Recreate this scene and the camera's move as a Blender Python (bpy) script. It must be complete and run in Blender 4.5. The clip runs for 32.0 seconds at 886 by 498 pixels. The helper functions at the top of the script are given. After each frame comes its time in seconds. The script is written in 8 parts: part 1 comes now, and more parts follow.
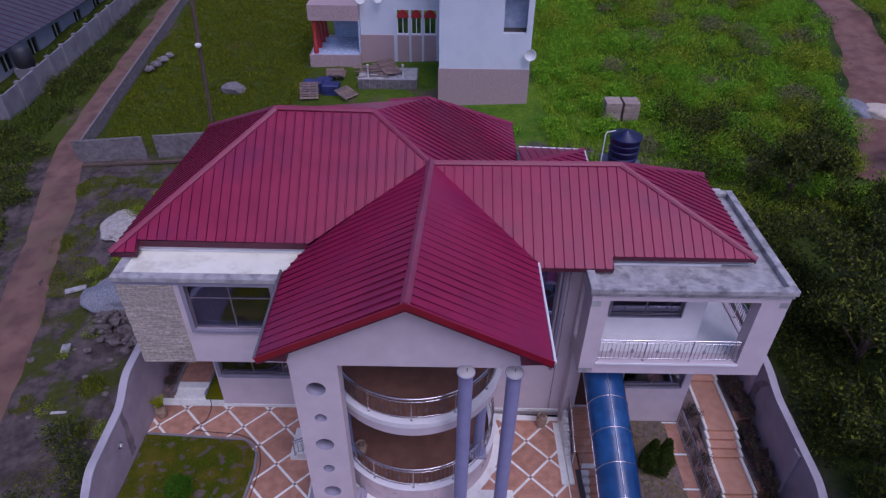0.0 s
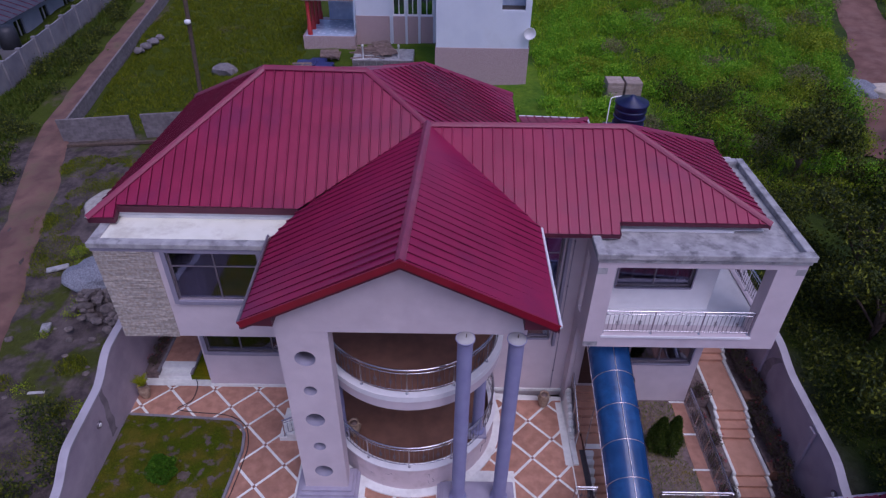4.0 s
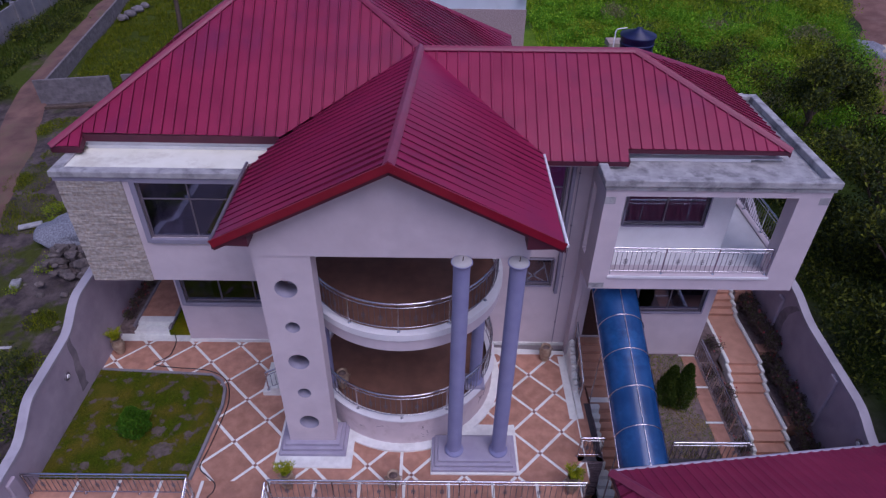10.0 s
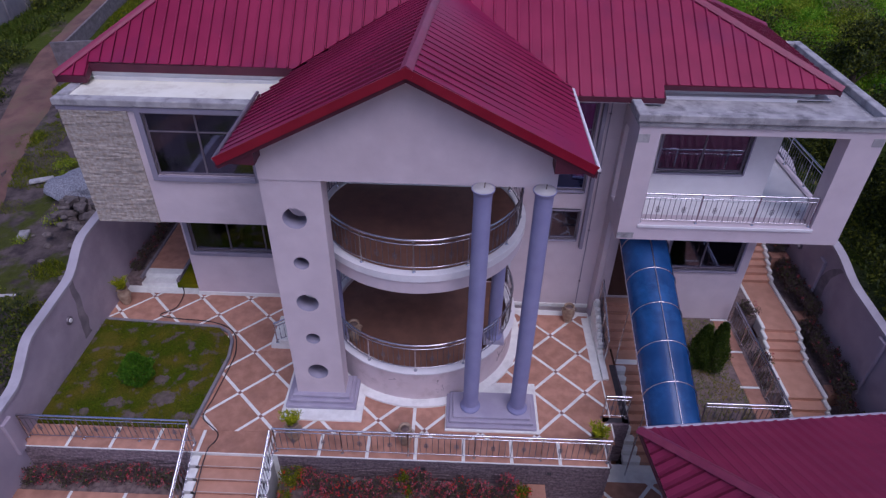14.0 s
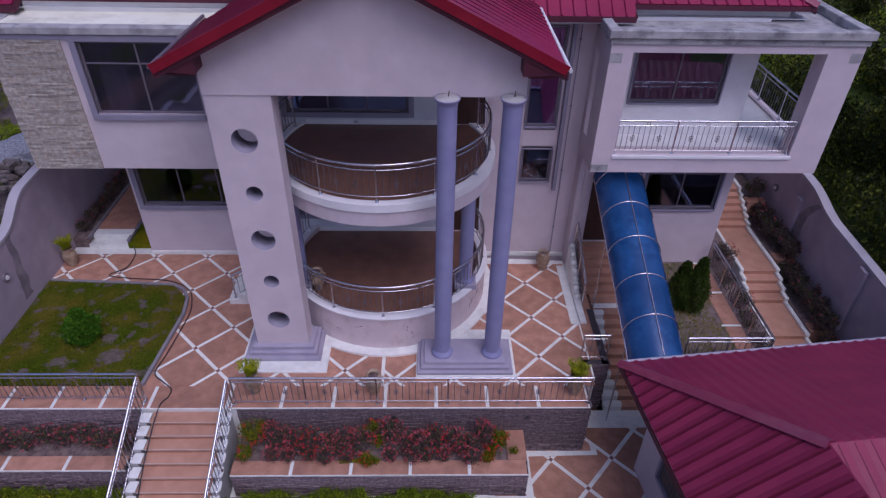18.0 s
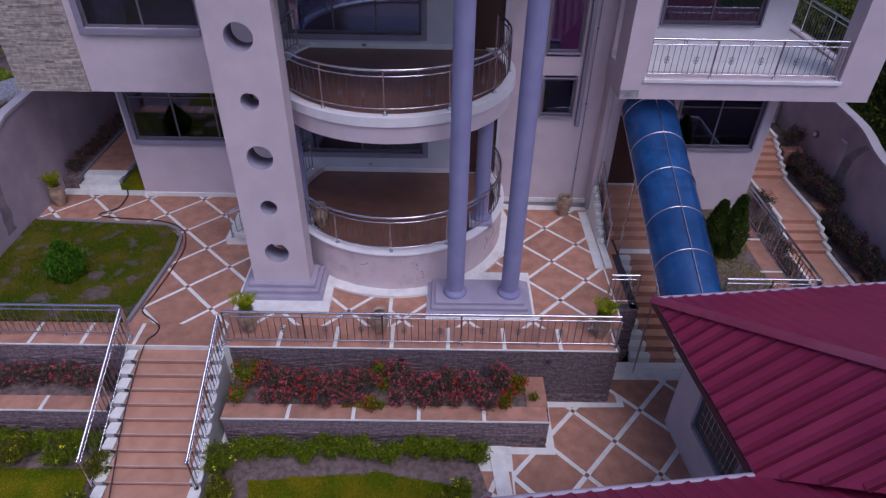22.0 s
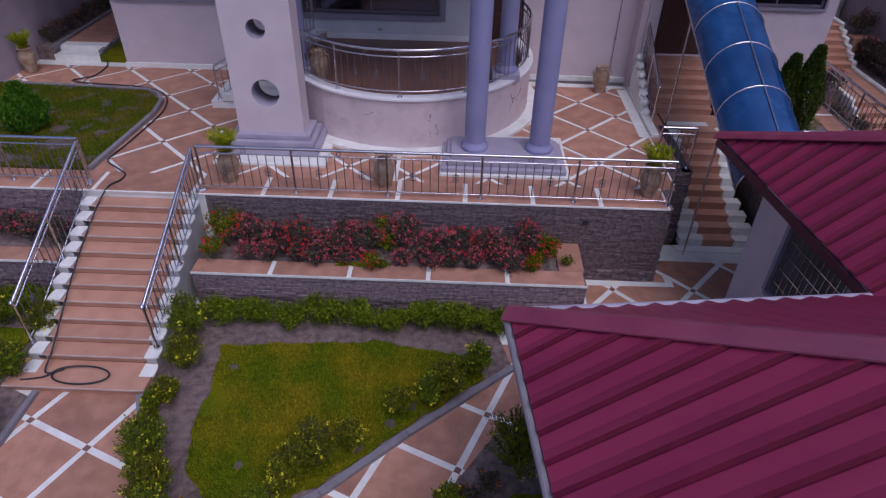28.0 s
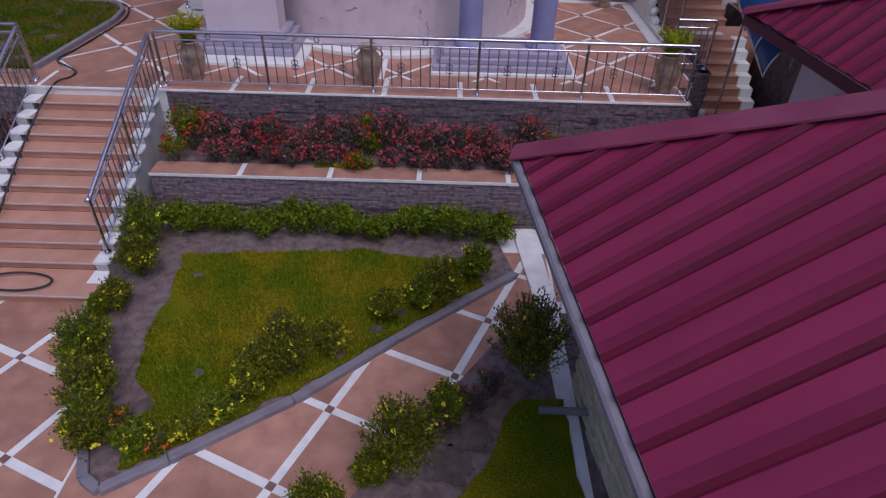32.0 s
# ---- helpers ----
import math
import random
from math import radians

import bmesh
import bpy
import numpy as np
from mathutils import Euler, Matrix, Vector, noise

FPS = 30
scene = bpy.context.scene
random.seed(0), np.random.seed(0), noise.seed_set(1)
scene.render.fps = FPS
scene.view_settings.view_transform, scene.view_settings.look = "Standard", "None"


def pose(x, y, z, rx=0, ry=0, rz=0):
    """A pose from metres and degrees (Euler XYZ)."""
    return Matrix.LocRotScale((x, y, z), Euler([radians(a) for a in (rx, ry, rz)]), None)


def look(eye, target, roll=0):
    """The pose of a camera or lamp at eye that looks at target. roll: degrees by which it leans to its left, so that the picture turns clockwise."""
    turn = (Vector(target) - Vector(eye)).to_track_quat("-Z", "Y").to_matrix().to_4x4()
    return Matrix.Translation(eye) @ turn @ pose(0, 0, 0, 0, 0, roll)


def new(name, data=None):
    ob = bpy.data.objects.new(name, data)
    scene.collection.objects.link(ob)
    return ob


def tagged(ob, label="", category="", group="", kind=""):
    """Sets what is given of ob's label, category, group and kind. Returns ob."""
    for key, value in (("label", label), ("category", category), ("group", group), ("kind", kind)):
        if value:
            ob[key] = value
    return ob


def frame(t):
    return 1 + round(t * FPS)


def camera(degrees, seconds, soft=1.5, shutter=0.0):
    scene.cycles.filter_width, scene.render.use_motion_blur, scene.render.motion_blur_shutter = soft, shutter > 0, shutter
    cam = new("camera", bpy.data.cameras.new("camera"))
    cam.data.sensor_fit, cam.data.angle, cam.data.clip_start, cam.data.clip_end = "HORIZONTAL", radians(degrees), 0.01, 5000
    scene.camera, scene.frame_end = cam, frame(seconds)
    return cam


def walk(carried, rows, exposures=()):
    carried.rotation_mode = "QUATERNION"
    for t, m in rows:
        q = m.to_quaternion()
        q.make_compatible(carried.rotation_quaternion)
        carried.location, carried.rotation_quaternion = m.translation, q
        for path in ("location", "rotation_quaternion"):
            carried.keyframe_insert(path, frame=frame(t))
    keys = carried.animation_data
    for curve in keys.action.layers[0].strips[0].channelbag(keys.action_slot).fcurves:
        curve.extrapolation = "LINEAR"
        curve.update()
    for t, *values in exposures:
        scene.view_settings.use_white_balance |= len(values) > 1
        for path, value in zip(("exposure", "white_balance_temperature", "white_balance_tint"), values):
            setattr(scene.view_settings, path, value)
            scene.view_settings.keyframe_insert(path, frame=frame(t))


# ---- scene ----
cam = camera(70.7, 32.0, 1.3)
PATH = [
    (0, (0.03, 0.31, 21.649), (0.026, 1.911, 20.451), 0.8),
    (0.5, (0.026, 0.319, 21.45), (0.021, 1.921, 20.253), 0.8),
    (1, (-0.005, 0.354, 21.243), (-0.008, 1.955, 20.044), 0.8),
    (1.5, (-0.035, 0.396, 21.061), (-0.035, 1.996, 19.861), 0.9),
    (2, (-0.061, 0.459, 20.843), (-0.062, 2.058, 19.642), 0.8),
    (2.5, (-0.056, 0.532, 20.65), (-0.055, 2.132, 19.45), 0.9),
    (3, (-0.028, 0.571, 20.44), (-0.025, 2.171, 19.24), 0.9),
    (3.5, (0.021, 0.585, 20.226), (0.029, 2.186, 19.028), 1.0),
    (5.5, (0.007, 0.453, 19.403), (0.002, 2.055, 18.207), 1.0),
    (6, (-0.083, 0.483, 19.179), (-0.09, 2.085, 17.982), 1.0),
    (6.5, (-0.182, 0.479, 18.957), (-0.184, 2.082, 17.76), 1.0),
    (7, (-0.198, 0.465, 18.756), (-0.182, 2.066, 17.557), 1.0),
    (7.5, (-0.196, 0.4, 18.528), (-0.165, 2.002, 17.331), 1.0),
    (8, (-0.154, 0.383, 18.302), (-0.116, 1.984, 17.104), 1.0),
    (8.5, (-0.102, 0.434, 18.062), (-0.062, 2.033, 16.862), 1.0),
    (9, (-0.027, 0.493, 17.828), (0.011, 2.093, 16.63), 1.0),
    (9.5, (0.047, 0.528, 17.615), (0.076, 2.13, 16.417), 1.1),
    (10, (0.096, 0.563, 17.414), (0.116, 2.164, 16.216), 1.1),
    (10.5, (0.087, 0.613, 17.192), (0.098, 2.213, 15.993), 1.1),
    (11, (0.031, 0.582, 16.89), (0.023, 2.183, 15.692), 1.0),
    (11.5, (-0.019, 0.533, 16.605), (-0.043, 2.134, 15.406), 1.0),
    (12, (0.035, 0.495, 16.339), (-0.001, 2.096, 15.141), 1.0),
    (12.5, (0.156, 0.493, 16.054), (0.116, 2.097, 14.86), 1.2),
    (13, (0.245, 0.528, 15.794), (0.207, 2.131, 14.6), 1.2),
    (13.5, (0.238, 0.525, 15.595), (0.2, 2.127, 14.398), 1.1),
    (14, (0.114, 0.438, 15.366), (0.076, 2.039, 14.169), 1.0),
    (14.5, (0.053, 0.334, 15.147), (0.014, 1.935, 13.949), 1.1),
    (16.5, (0.317, 0.289, 14.269), (0.328, 1.89, 13.07), 1.1),
    (17, (0.317, 0.259, 13.942), (0.35, 1.862, 12.747), 1.1),
    (17.5, (0.305, 0.21, 13.607), (0.349, 1.815, 12.413), 1.1),
    (18, (0.35, 0.179, 13.276), (0.393, 1.784, 12.084), 1.1),
    (18.5, (0.378, 0.161, 12.974), (0.413, 1.765, 11.78), 1.0),
    (19, (0.37, 0.137, 12.687), (0.399, 1.741, 11.493), 1.0),
    (19.5, (0.327, 0.151, 12.411), (0.352, 1.753, 11.215), 1.1),
    (20, (0.303, 0.174, 12.099), (0.323, 1.778, 10.905), 1.1),
    (20.5, (0.307, 0.222, 11.798), (0.323, 1.828, 10.605), 1.0),
    (21, (0.326, 0.255, 11.494), (0.342, 1.862, 10.302), 1.1),
    (21.5, (0.333, 0.305, 11.229), (0.345, 1.91, 10.036), 1.1),
    (22, (0.287, 0.348, 10.963), (0.3, 1.95, 9.766), 1.1),
    (22.5, (0.227, 0.363, 10.711), (0.244, 1.964, 9.514), 1.2),
    (23, (0.234, 0.353, 10.417), (0.246, 1.955, 9.22), 1.1),
    (23.5, (0.234, 0.369, 10.168), (0.244, 1.968, 8.967), 1.1),
    (24, (0.249, 0.353, 9.847), (0.254, 1.954, 8.648), 1.0),
    (24.5, (0.216, 0.341, 9.573), (0.223, 1.94, 8.372), 1.1),
    (25, (0.179, 0.286, 9.237), (0.181, 1.885, 8.035), 1.1),
    (25.5, (0.154, 0.261, 8.88), (0.154, 1.861, 7.68), 1.1),
    (27.5, (0.285, 0.283, 7.137), (0.255, 1.886, 5.94), 1.2),
    (28, (0.349, 0.327, 6.731), (0.314, 1.933, 5.538), 1.3),
    (28.5, (0.34, 0.369, 6.33), (0.306, 1.979, 5.144), 1.6),
    (29, (0.343, 0.422, 5.946), (0.3, 2.031, 4.757), 1.6),
    (29.5, (0.343, 0.411, 5.632), (0.299, 2.018, 4.441), 1.5),
    (30, (0.322, 0.393, 5.381), (0.281, 1.995, 4.185), 1.5),
    (30.5, (0.329, 0.391, 5.223), (0.296, 1.992, 4.025), 1.6),
    (31, (0.376, 0.4, 5.009), (0.353, 2.001, 3.811), 1.5),
    (31.5, (0.362, 0.404, 4.791), (0.353, 2.006, 3.593), 1.5),
    (32, (0.331, 0.423, 4.562), (0.328, 2.02, 3.358), 1.6),
]
walk(cam, [(t, look(eye, target, roll)) for t, eye, target, roll in PATH], [(0.0, -0.34, 5330, 38), (16.0, -0.32, 5430, 34), (32.0, -0.33, 5580, 29)])

# ---- world, sun, exposure ----
SUN_ELEV, SUN_TURN = 60.0, 150.0
world = bpy.data.worlds.new("sky")
scene.world = world
world.use_nodes = True
wn = world.node_tree.nodes
sky = wn.new("ShaderNodeTexSky")
sky.sky_type = 'NISHITA'
sky.sun_disc = False
sky.sun_elevation = radians(SUN_ELEV)
sky.sun_rotation = radians(SUN_TURN)
sky.dust_density = 3.0
wn["Background"].inputs[1].default_value = 0.125
world.node_tree.links.new(sky.outputs[0], wn["Background"].inputs[0])
sun_data = bpy.data.lights.new("sun", 'SUN')
sun_data.energy = 1.25
sun_data.angle = radians(40)
sun_data.color = (1.0, 0.95, 0.9)
sun = new("sun", sun_data)
sun_dir = Vector((math.sin(radians(SUN_TURN)) * math.cos(radians(SUN_ELEV)), math.cos(radians(SUN_TURN)) * math.cos(radians(SUN_ELEV)), math.sin(radians(SUN_ELEV))))
sun.matrix_world = look(sun_dir * 60, (0, 0, 0))


# ---- materials ----
def material(name, a, b, scale=3.0, rough=0.7, metal=0.0, bump=0.1, fine=40.0, stain=None, stain_scale=0.6, stain_amount=0.35, per_piece=0.0, spec=0.5, stretch=(1, 1, 1)):
    """Two colours mixed by noise, a broader stain, fine relief and a little change from piece to piece."""
    m = bpy.data.materials.new(name)
    m.use_nodes = True
    nt = m.node_tree
    n, l = nt.nodes, nt.links
    bs = n["Principled BSDF"]
    geo = n.new("ShaderNodeNewGeometry")
    mp = n.new("ShaderNodeMapping")
    mp.inputs["Scale"].default_value = stretch
    l.new(geo.outputs["Position"], mp.inputs[0])
    n1 = n.new("ShaderNodeTexNoise")
    n1.inputs["Scale"].default_value = scale
    n1.inputs["Detail"].default_value = 6
    l.new(mp.outputs[0], n1.inputs["Vector"])
    r1 = n.new("ShaderNodeValToRGB")
    r1.color_ramp.elements[0].position, r1.color_ramp.elements[1].position = 0.35, 0.65
    r1.color_ramp.elements[0].color, r1.color_ramp.elements[1].color = (*a, 1), (*b, 1)
    l.new(n1.outputs[0], r1.inputs[0])
    out = r1.outputs[0]
    if stain:
        n2 = n.new("ShaderNodeTexNoise")
        n2.inputs["Scale"].default_value = stain_scale
        n2.inputs["Detail"].default_value = 8
        n2.inputs["Roughness"].default_value = 0.65
        l.new(mp.outputs[0], n2.inputs["Vector"])
        r2 = n.new("ShaderNodeValToRGB")
        r2.color_ramp.elements[0].position, r2.color_ramp.elements[1].position = 0.5, 0.72
        r2.color_ramp.elements[0].color = (0, 0, 0, 1)
        r2.color_ramp.elements[1].color = (stain_amount, stain_amount, stain_amount, 1)
        l.new(n2.outputs[0], r2.inputs[0])
        mx = n.new("ShaderNodeMix")
        mx.data_type = 'RGBA'
        l.new(r2.outputs[0], mx.inputs[0])
        l.new(out, mx.inputs[6])
        mx.inputs[7].default_value = (*stain, 1)
        out = mx.outputs[2]
    if per_piece:
        oi = n.new("ShaderNodeObjectInfo")
        mr = n.new("ShaderNodeMapRange")
        mr.inputs[3].default_value, mr.inputs[4].default_value = 1 - per_piece, 1 + per_piece
        l.new(oi.outputs["Random"], mr.inputs[0])
        hs = n.new("ShaderNodeHueSaturation")
        l.new(mr.outputs[0], hs.inputs["Value"])
        l.new(out, hs.inputs["Color"])
        out = hs.outputs[0]
    l.new(out, bs.inputs["Base Color"])
    nf = n.new("ShaderNodeTexNoise")
    nf.inputs["Scale"].default_value = fine
    nf.inputs["Detail"].default_value = 4
    l.new(mp.outputs[0], nf.inputs["Vector"])
    bp = n.new("ShaderNodeBump")
    bp.inputs["Strength"].default_value = bump
    bp.inputs["Distance"].default_value = 0.02
    l.new(nf.outputs[0], bp.inputs["Height"])
    l.new(bp.outputs[0], bs.inputs["Normal"])
    rr = n.new("ShaderNodeMapRange")
    rr.inputs[3].default_value, rr.inputs[4].default_value = max(0.03, rough - 0.1), min(1, rough + 0.1)
    l.new(n1.outputs[0], rr.inputs[0])
    l.new(rr.outputs[0], bs.inputs["Roughness"])
    bs.inputs["Metallic"].default_value = metal
    bs.inputs["Specular IOR Level"].default_value = spec
    return m


def island_leaf(name, a, b, c):
    """Leaves: colour by island, slightly see-through."""
    m = bpy.data.materials.new(name)
    m.use_nodes = True
    n, l = m.node_tree.nodes, m.node_tree.links
    bs = n["Principled BSDF"]
    geo = n.new("ShaderNodeNewGeometry")
    rp = n.new("ShaderNodeValToRGB")
    rp.color_ramp.elements[0].color, rp.color_ramp.elements[1].color = (*a, 1), (*c, 1)
    e = rp.color_ramp.elements.new(0.55)
    e.color = (*b, 1)
    l.new(geo.outputs["Random Per Island"], rp.inputs[0])
    l.new(rp.outputs[0], bs.inputs["Base Color"])
    bs.inputs["Roughness"].default_value = 0.55
    bs.inputs["Specular IOR Level"].default_value = 0.1
    return m


def patchy_leaf(name, greens, straws, soil=None, turf=False):
    """Grass: colour by blade, drifting from green to straw in broad patches; turf: the sheet below the blades."""
    m = bpy.data.materials.new(name)
    m.use_nodes = True
    n, l = m.node_tree.nodes, m.node_tree.links
    bs = n["Principled BSDF"]
    geo = n.new("ShaderNodeNewGeometry")
    fine = n.new("ShaderNodeTexNoise")
    fine.inputs["Scale"].default_value = 38
    l.new(geo.outputs["Position"], fine.inputs["Vector"])
    tones = []
    for a, b in (greens, straws):
        rp = n.new("ShaderNodeValToRGB")
        rp.color_ramp.elements[0].color, rp.color_ramp.elements[1].color = (*a, 1), (*b, 1)
        if turf:
            rp.color_ramp.elements[0].position, rp.color_ramp.elements[1].position = 0.35, 0.65
        l.new(fine.outputs[0] if turf else geo.outputs["Random Per Island"], rp.inputs[0])
        tones.append(rp.outputs[0])
    out = None
    for scale, lo, hi, other in ((1.1, 0.40, 0.62, tones[1]), (2.6, 0.56, 0.64, soil)):
        if other is None:
            continue
        nz = n.new("ShaderNodeTexNoise")
        nz.inputs["Scale"].default_value = scale
        nz.inputs["Detail"].default_value = 5
        l.new(geo.outputs["Position"], nz.inputs["Vector"])
        mr = n.new("ShaderNodeMapRange")
        mr.inputs[1].default_value, mr.inputs[2].default_value = lo, hi
        l.new(nz.outputs[0], mr.inputs[0])
        mx = n.new("ShaderNodeMix")
        mx.data_type = 'RGBA'
        l.new(mr.outputs[0], mx.inputs[0])
        l.new(out or tones[0], mx.inputs[6])
        if other is soil:
            mx.inputs[7].default_value = (*soil, 1)
        else:
            l.new(other, mx.inputs[7])
        out = mx.outputs[2]
    l.new(out, bs.inputs["Base Color"])
    bs.inputs["Roughness"].default_value = 0.8
    bs.inputs["Specular IOR Level"].default_value = 0.06
    bp = n.new("ShaderNodeBump")
    bp.inputs["Strength"].default_value = 0.8
    bp.inputs["Distance"].default_value = 0.02
    if turf:
        l.new(fine.outputs[0], bp.inputs["Height"])
        l.new(bp.outputs[0], bs.inputs["Normal"])
    return m


def glass_material(name, tint, mirror=0.2, sheen=(0.55, 0.60, 0.82)):
    """Coated window glass: dark tinted glass with a thin reflecting film."""
    m = bpy.data.materials.new(name)
    m.use_nodes = True
    n, l = m.node_tree.nodes, m.node_tree.links
    bs = n["Principled BSDF"]
    bs.inputs["Base Color"].default_value = (*tint, 1)
    bs.inputs["Roughness"].default_value = 0.03
    bs.inputs["Transmission Weight"].default_value = 1.0
    bs.inputs["IOR"].default_value = 1.5
    film = n.new("ShaderNodeBsdfGlossy")
    film.inputs["Color"].default_value = (*sheen, 1)
    film.inputs["Roughness"].default_value = 0.04
    mix = n.new("ShaderNodeMixShader")
    mix.inputs[0].default_value = mirror
    l.new(bs.outputs[0], mix.inputs[1])
    l.new(film.outputs[0], mix.inputs[2])
    l.new(mix.outputs[0], n["Material Output"].inputs[0])
    return m


M_WALL = material("painted_render", (0.59, 0.51, 0.53), (0.645, 0.56, 0.575), 1.5, 0.85, bump=0.12, fine=60, stain=(0.46, 0.385, 0.39), stain_scale=0.5, stain_amount=0.4)
# House render darkened: dimming towards the view's edges put into the colour.
M_BOUND_DIM = material("dimmed_boundary_paint", (0.36, 0.30, 0.35), (0.43, 0.36, 0.41), 1.2, 0.88, bump=0.14, fine=50, stain=(0.24, 0.20, 0.23), stain_scale=0.55, stain_amount=0.6)
M_DRUM = material("cracked_render", (0.60, 0.50, 0.50), (0.66, 0.55, 0.55), 1.5, 0.85, bump=0.2, fine=40, stain=(0.36, 0.27, 0.25), stain_scale=2.2, stain_amount=0.5)
M_WHITE = material("white_paint", (0.76, 0.75, 0.74), (0.82, 0.81, 0.80), 2.0, 0.75, bump=0.08, stain=(0.55, 0.53, 0.5), stain_amount=0.3)
M_VERANDA = material("pale_blue_white_paint", (0.60, 0.61, 0.64), (0.67, 0.68, 0.70), 1.6, 0.7, bump=0.08, stain=(0.52, 0.52, 0.55), stain_scale=0.6, stain_amount=0.3)
M_COLUMN = material("lilac_paint", (0.24, 0.24, 0.40), (0.28, 0.28, 0.44), 2.0, 0.6, bump=0.05, stain=(0.26, 0.24, 0.34), stain_amount=0.35)
M_PLINTH = material("plinth_paint", (0.34, 0.31, 0.39), (0.40, 0.37, 0.44), 2.0, 0.6, bump=0.06, stain=(0.29, 0.26, 0.31), stain_scale=1.5, stain_amount=0.4)
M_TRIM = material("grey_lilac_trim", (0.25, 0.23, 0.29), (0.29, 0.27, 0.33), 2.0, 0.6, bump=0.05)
M_ROOF = material("red_roof_sheet", (0.235, 0.009, 0.050), (0.29, 0.013, 0.062), 1.2, 0.38, metal=0.0, bump=0.03, fine=12, stain=(0.15, 0.012, 0.065), stain_scale=0.5, stain_amount=0.6, spec=0.38)
# Pinker roof red; some of its lightness is sky sheen put into the colour.
M_ROOF_GATE = material("sheen_red_roof_sheet", (0.235, 0.019, 0.062), (0.285, 0.028, 0.076), 1.0, 0.45, bump=0.03, fine=12, stain=(0.165, 0.012, 0.05), stain_scale=0.6, stain_amount=0.6, spec=0.4, stretch=(0.5, 1.6, 1))
# Dark red for the shadow along roof seams, put into the colour.
M_SEAM_SHADE = material("roof_seam_shade", (0.085, 0.004, 0.020), (0.115, 0.006, 0.026), 2.0, 0.6, spec=0.2)
M_RIDGE = material("ridge_capping", (0.20, 0.014, 0.052), (0.25, 0.020, 0.064), 2.0, 0.45, bump=0.03, stain=(0.23, 0.05, 0.09), stain_amount=0.35)
M_RIDGE_PALE = material("faded_ridge_capping", (0.21, 0.03, 0.07), (0.27, 0.05, 0.09), 2.0, 0.4, bump=0.03, stain=(0.28, 0.14, 0.18), stain_amount=0.4)
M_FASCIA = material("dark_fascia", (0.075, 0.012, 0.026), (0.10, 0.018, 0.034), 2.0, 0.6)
M_BARGE = material("red_barge_metal", (0.20, 0.005, 0.018), (0.24, 0.007, 0.022), 2.0, 0.35, bump=0.02)
M_TILE = material("terracotta_tile", (0.37, 0.19, 0.125), (0.50, 0.265, 0.18), 3.2, 0.6, bump=0.06, fine=25, stain=(0.26, 0.135, 0.10), stain_scale=1.1, stain_amount=0.6, per_piece=0.14, spec=0.25)
M_BAND = material("white_marble_band", (0.77, 0.78, 0.73), (0.85, 0.86, 0.80), 6.0, 0.5, bump=0.04, stain=(0.46, 0.44, 0.39), stain_scale=1.4, stain_amount=0.45)
M_STEPTILE = material("step_tile", (0.46, 0.25, 0.165), (0.54, 0.30, 0.205), 3.0, 0.5, bump=0.05, stain=(0.36, 0.17, 0.11), stain_scale=1.2, stain_amount=0.4, per_piece=0.08, spec=0.3)
M_NODE = material("dark_inlay", (0.20, 0.10, 0.08), (0.25, 0.13, 0.10), 8.0, 0.5)
M_STONE_D = material("slate_ledgestone", (0.10, 0.072, 0.082), (0.22, 0.165, 0.175), 14.0, 0.8, bump=0.4, fine=30, stain=(0.34, 0.28, 0.27), stain_scale=10.0, stain_amount=0.35, per_piece=0.45)
M_MORTAR = material("dark_mortar", (0.05, 0.045, 0.05), (0.07, 0.06, 0.065), 8.0, 0.9)
M_STONE_L = material("cream_ledgestone", (0.34, 0.29, 0.24), (0.52, 0.48, 0.42), 9.0, 0.8, bump=0.4, fine=30, stain=(0.42, 0.29, 0.17), stain_scale=7.0, stain_amount=0.5, per_piece=0.2)
M_STONE_G = material("yellow_cream_stone", (0.52, 0.44, 0.29), (0.68, 0.60, 0.43), 6.0, 0.8, bump=0.4, fine=30, stain=(0.36, 0.27, 0.16), stain_scale=3.0, stain_amount=0.5, per_piece=0.15)
M_STONE_BACK = material("cream_mortar", (0.34, 0.31, 0.27), (0.40, 0.36, 0.31), 6.0, 0.9)
M_CONC = material("weathered_concrete", (0.32, 0.31, 0.31), (0.47, 0.46, 0.45), 2.6, 0.9, bump=0.3, fine=30, stain=(0.07, 0.07, 0.075), stain_scale=1.7, stain_amount=0.85)
M_CREAM_SLAB = material("pale_roof_screed", (0.78, 0.77, 0.62), (0.85, 0.84, 0.70), 1.5, 0.85, bump=0.1, stain=(0.42, 0.36, 0.25), stain_scale=0.9, stain_amount=0.6)
M_STEEL = material("stainless_steel", (0.58, 0.58, 0.61), (0.66, 0.66, 0.69), 8.0, 0.2, metal=1.0, bump=0.02)
M_STEEL_D = material("brushed_thin_steel", (0.15, 0.135, 0.15), (0.22, 0.20, 0.22), 8.0, 0.4, metal=0.7, bump=0.02)
M_GLASS = glass_material("reflective_tinted_glass", (0.13, 0.12, 0.18))
M_GLASS_BLUE = glass_material("blue_reflective_glass", (0.10, 0.13, 0.28), 0.42, (0.55, 0.66, 1.0))
M_SOIL = material("garden_soil", (0.115, 0.08, 0.075), (0.225, 0.165, 0.15), 7.0, 0.95, bump=0.9, fine=22, stain=(0.30, 0.24, 0.225), stain_scale=1.7, stain_amount=0.55)
M_SOIL_WORN = material("trodden_lawn_soil", (0.085, 0.065, 0.055), (0.15, 0.115, 0.10), 7.0, 0.95, bump=0.8, fine=22, stain=(0.06, 0.07, 0.02), stain_scale=4.0, stain_amount=0.6)
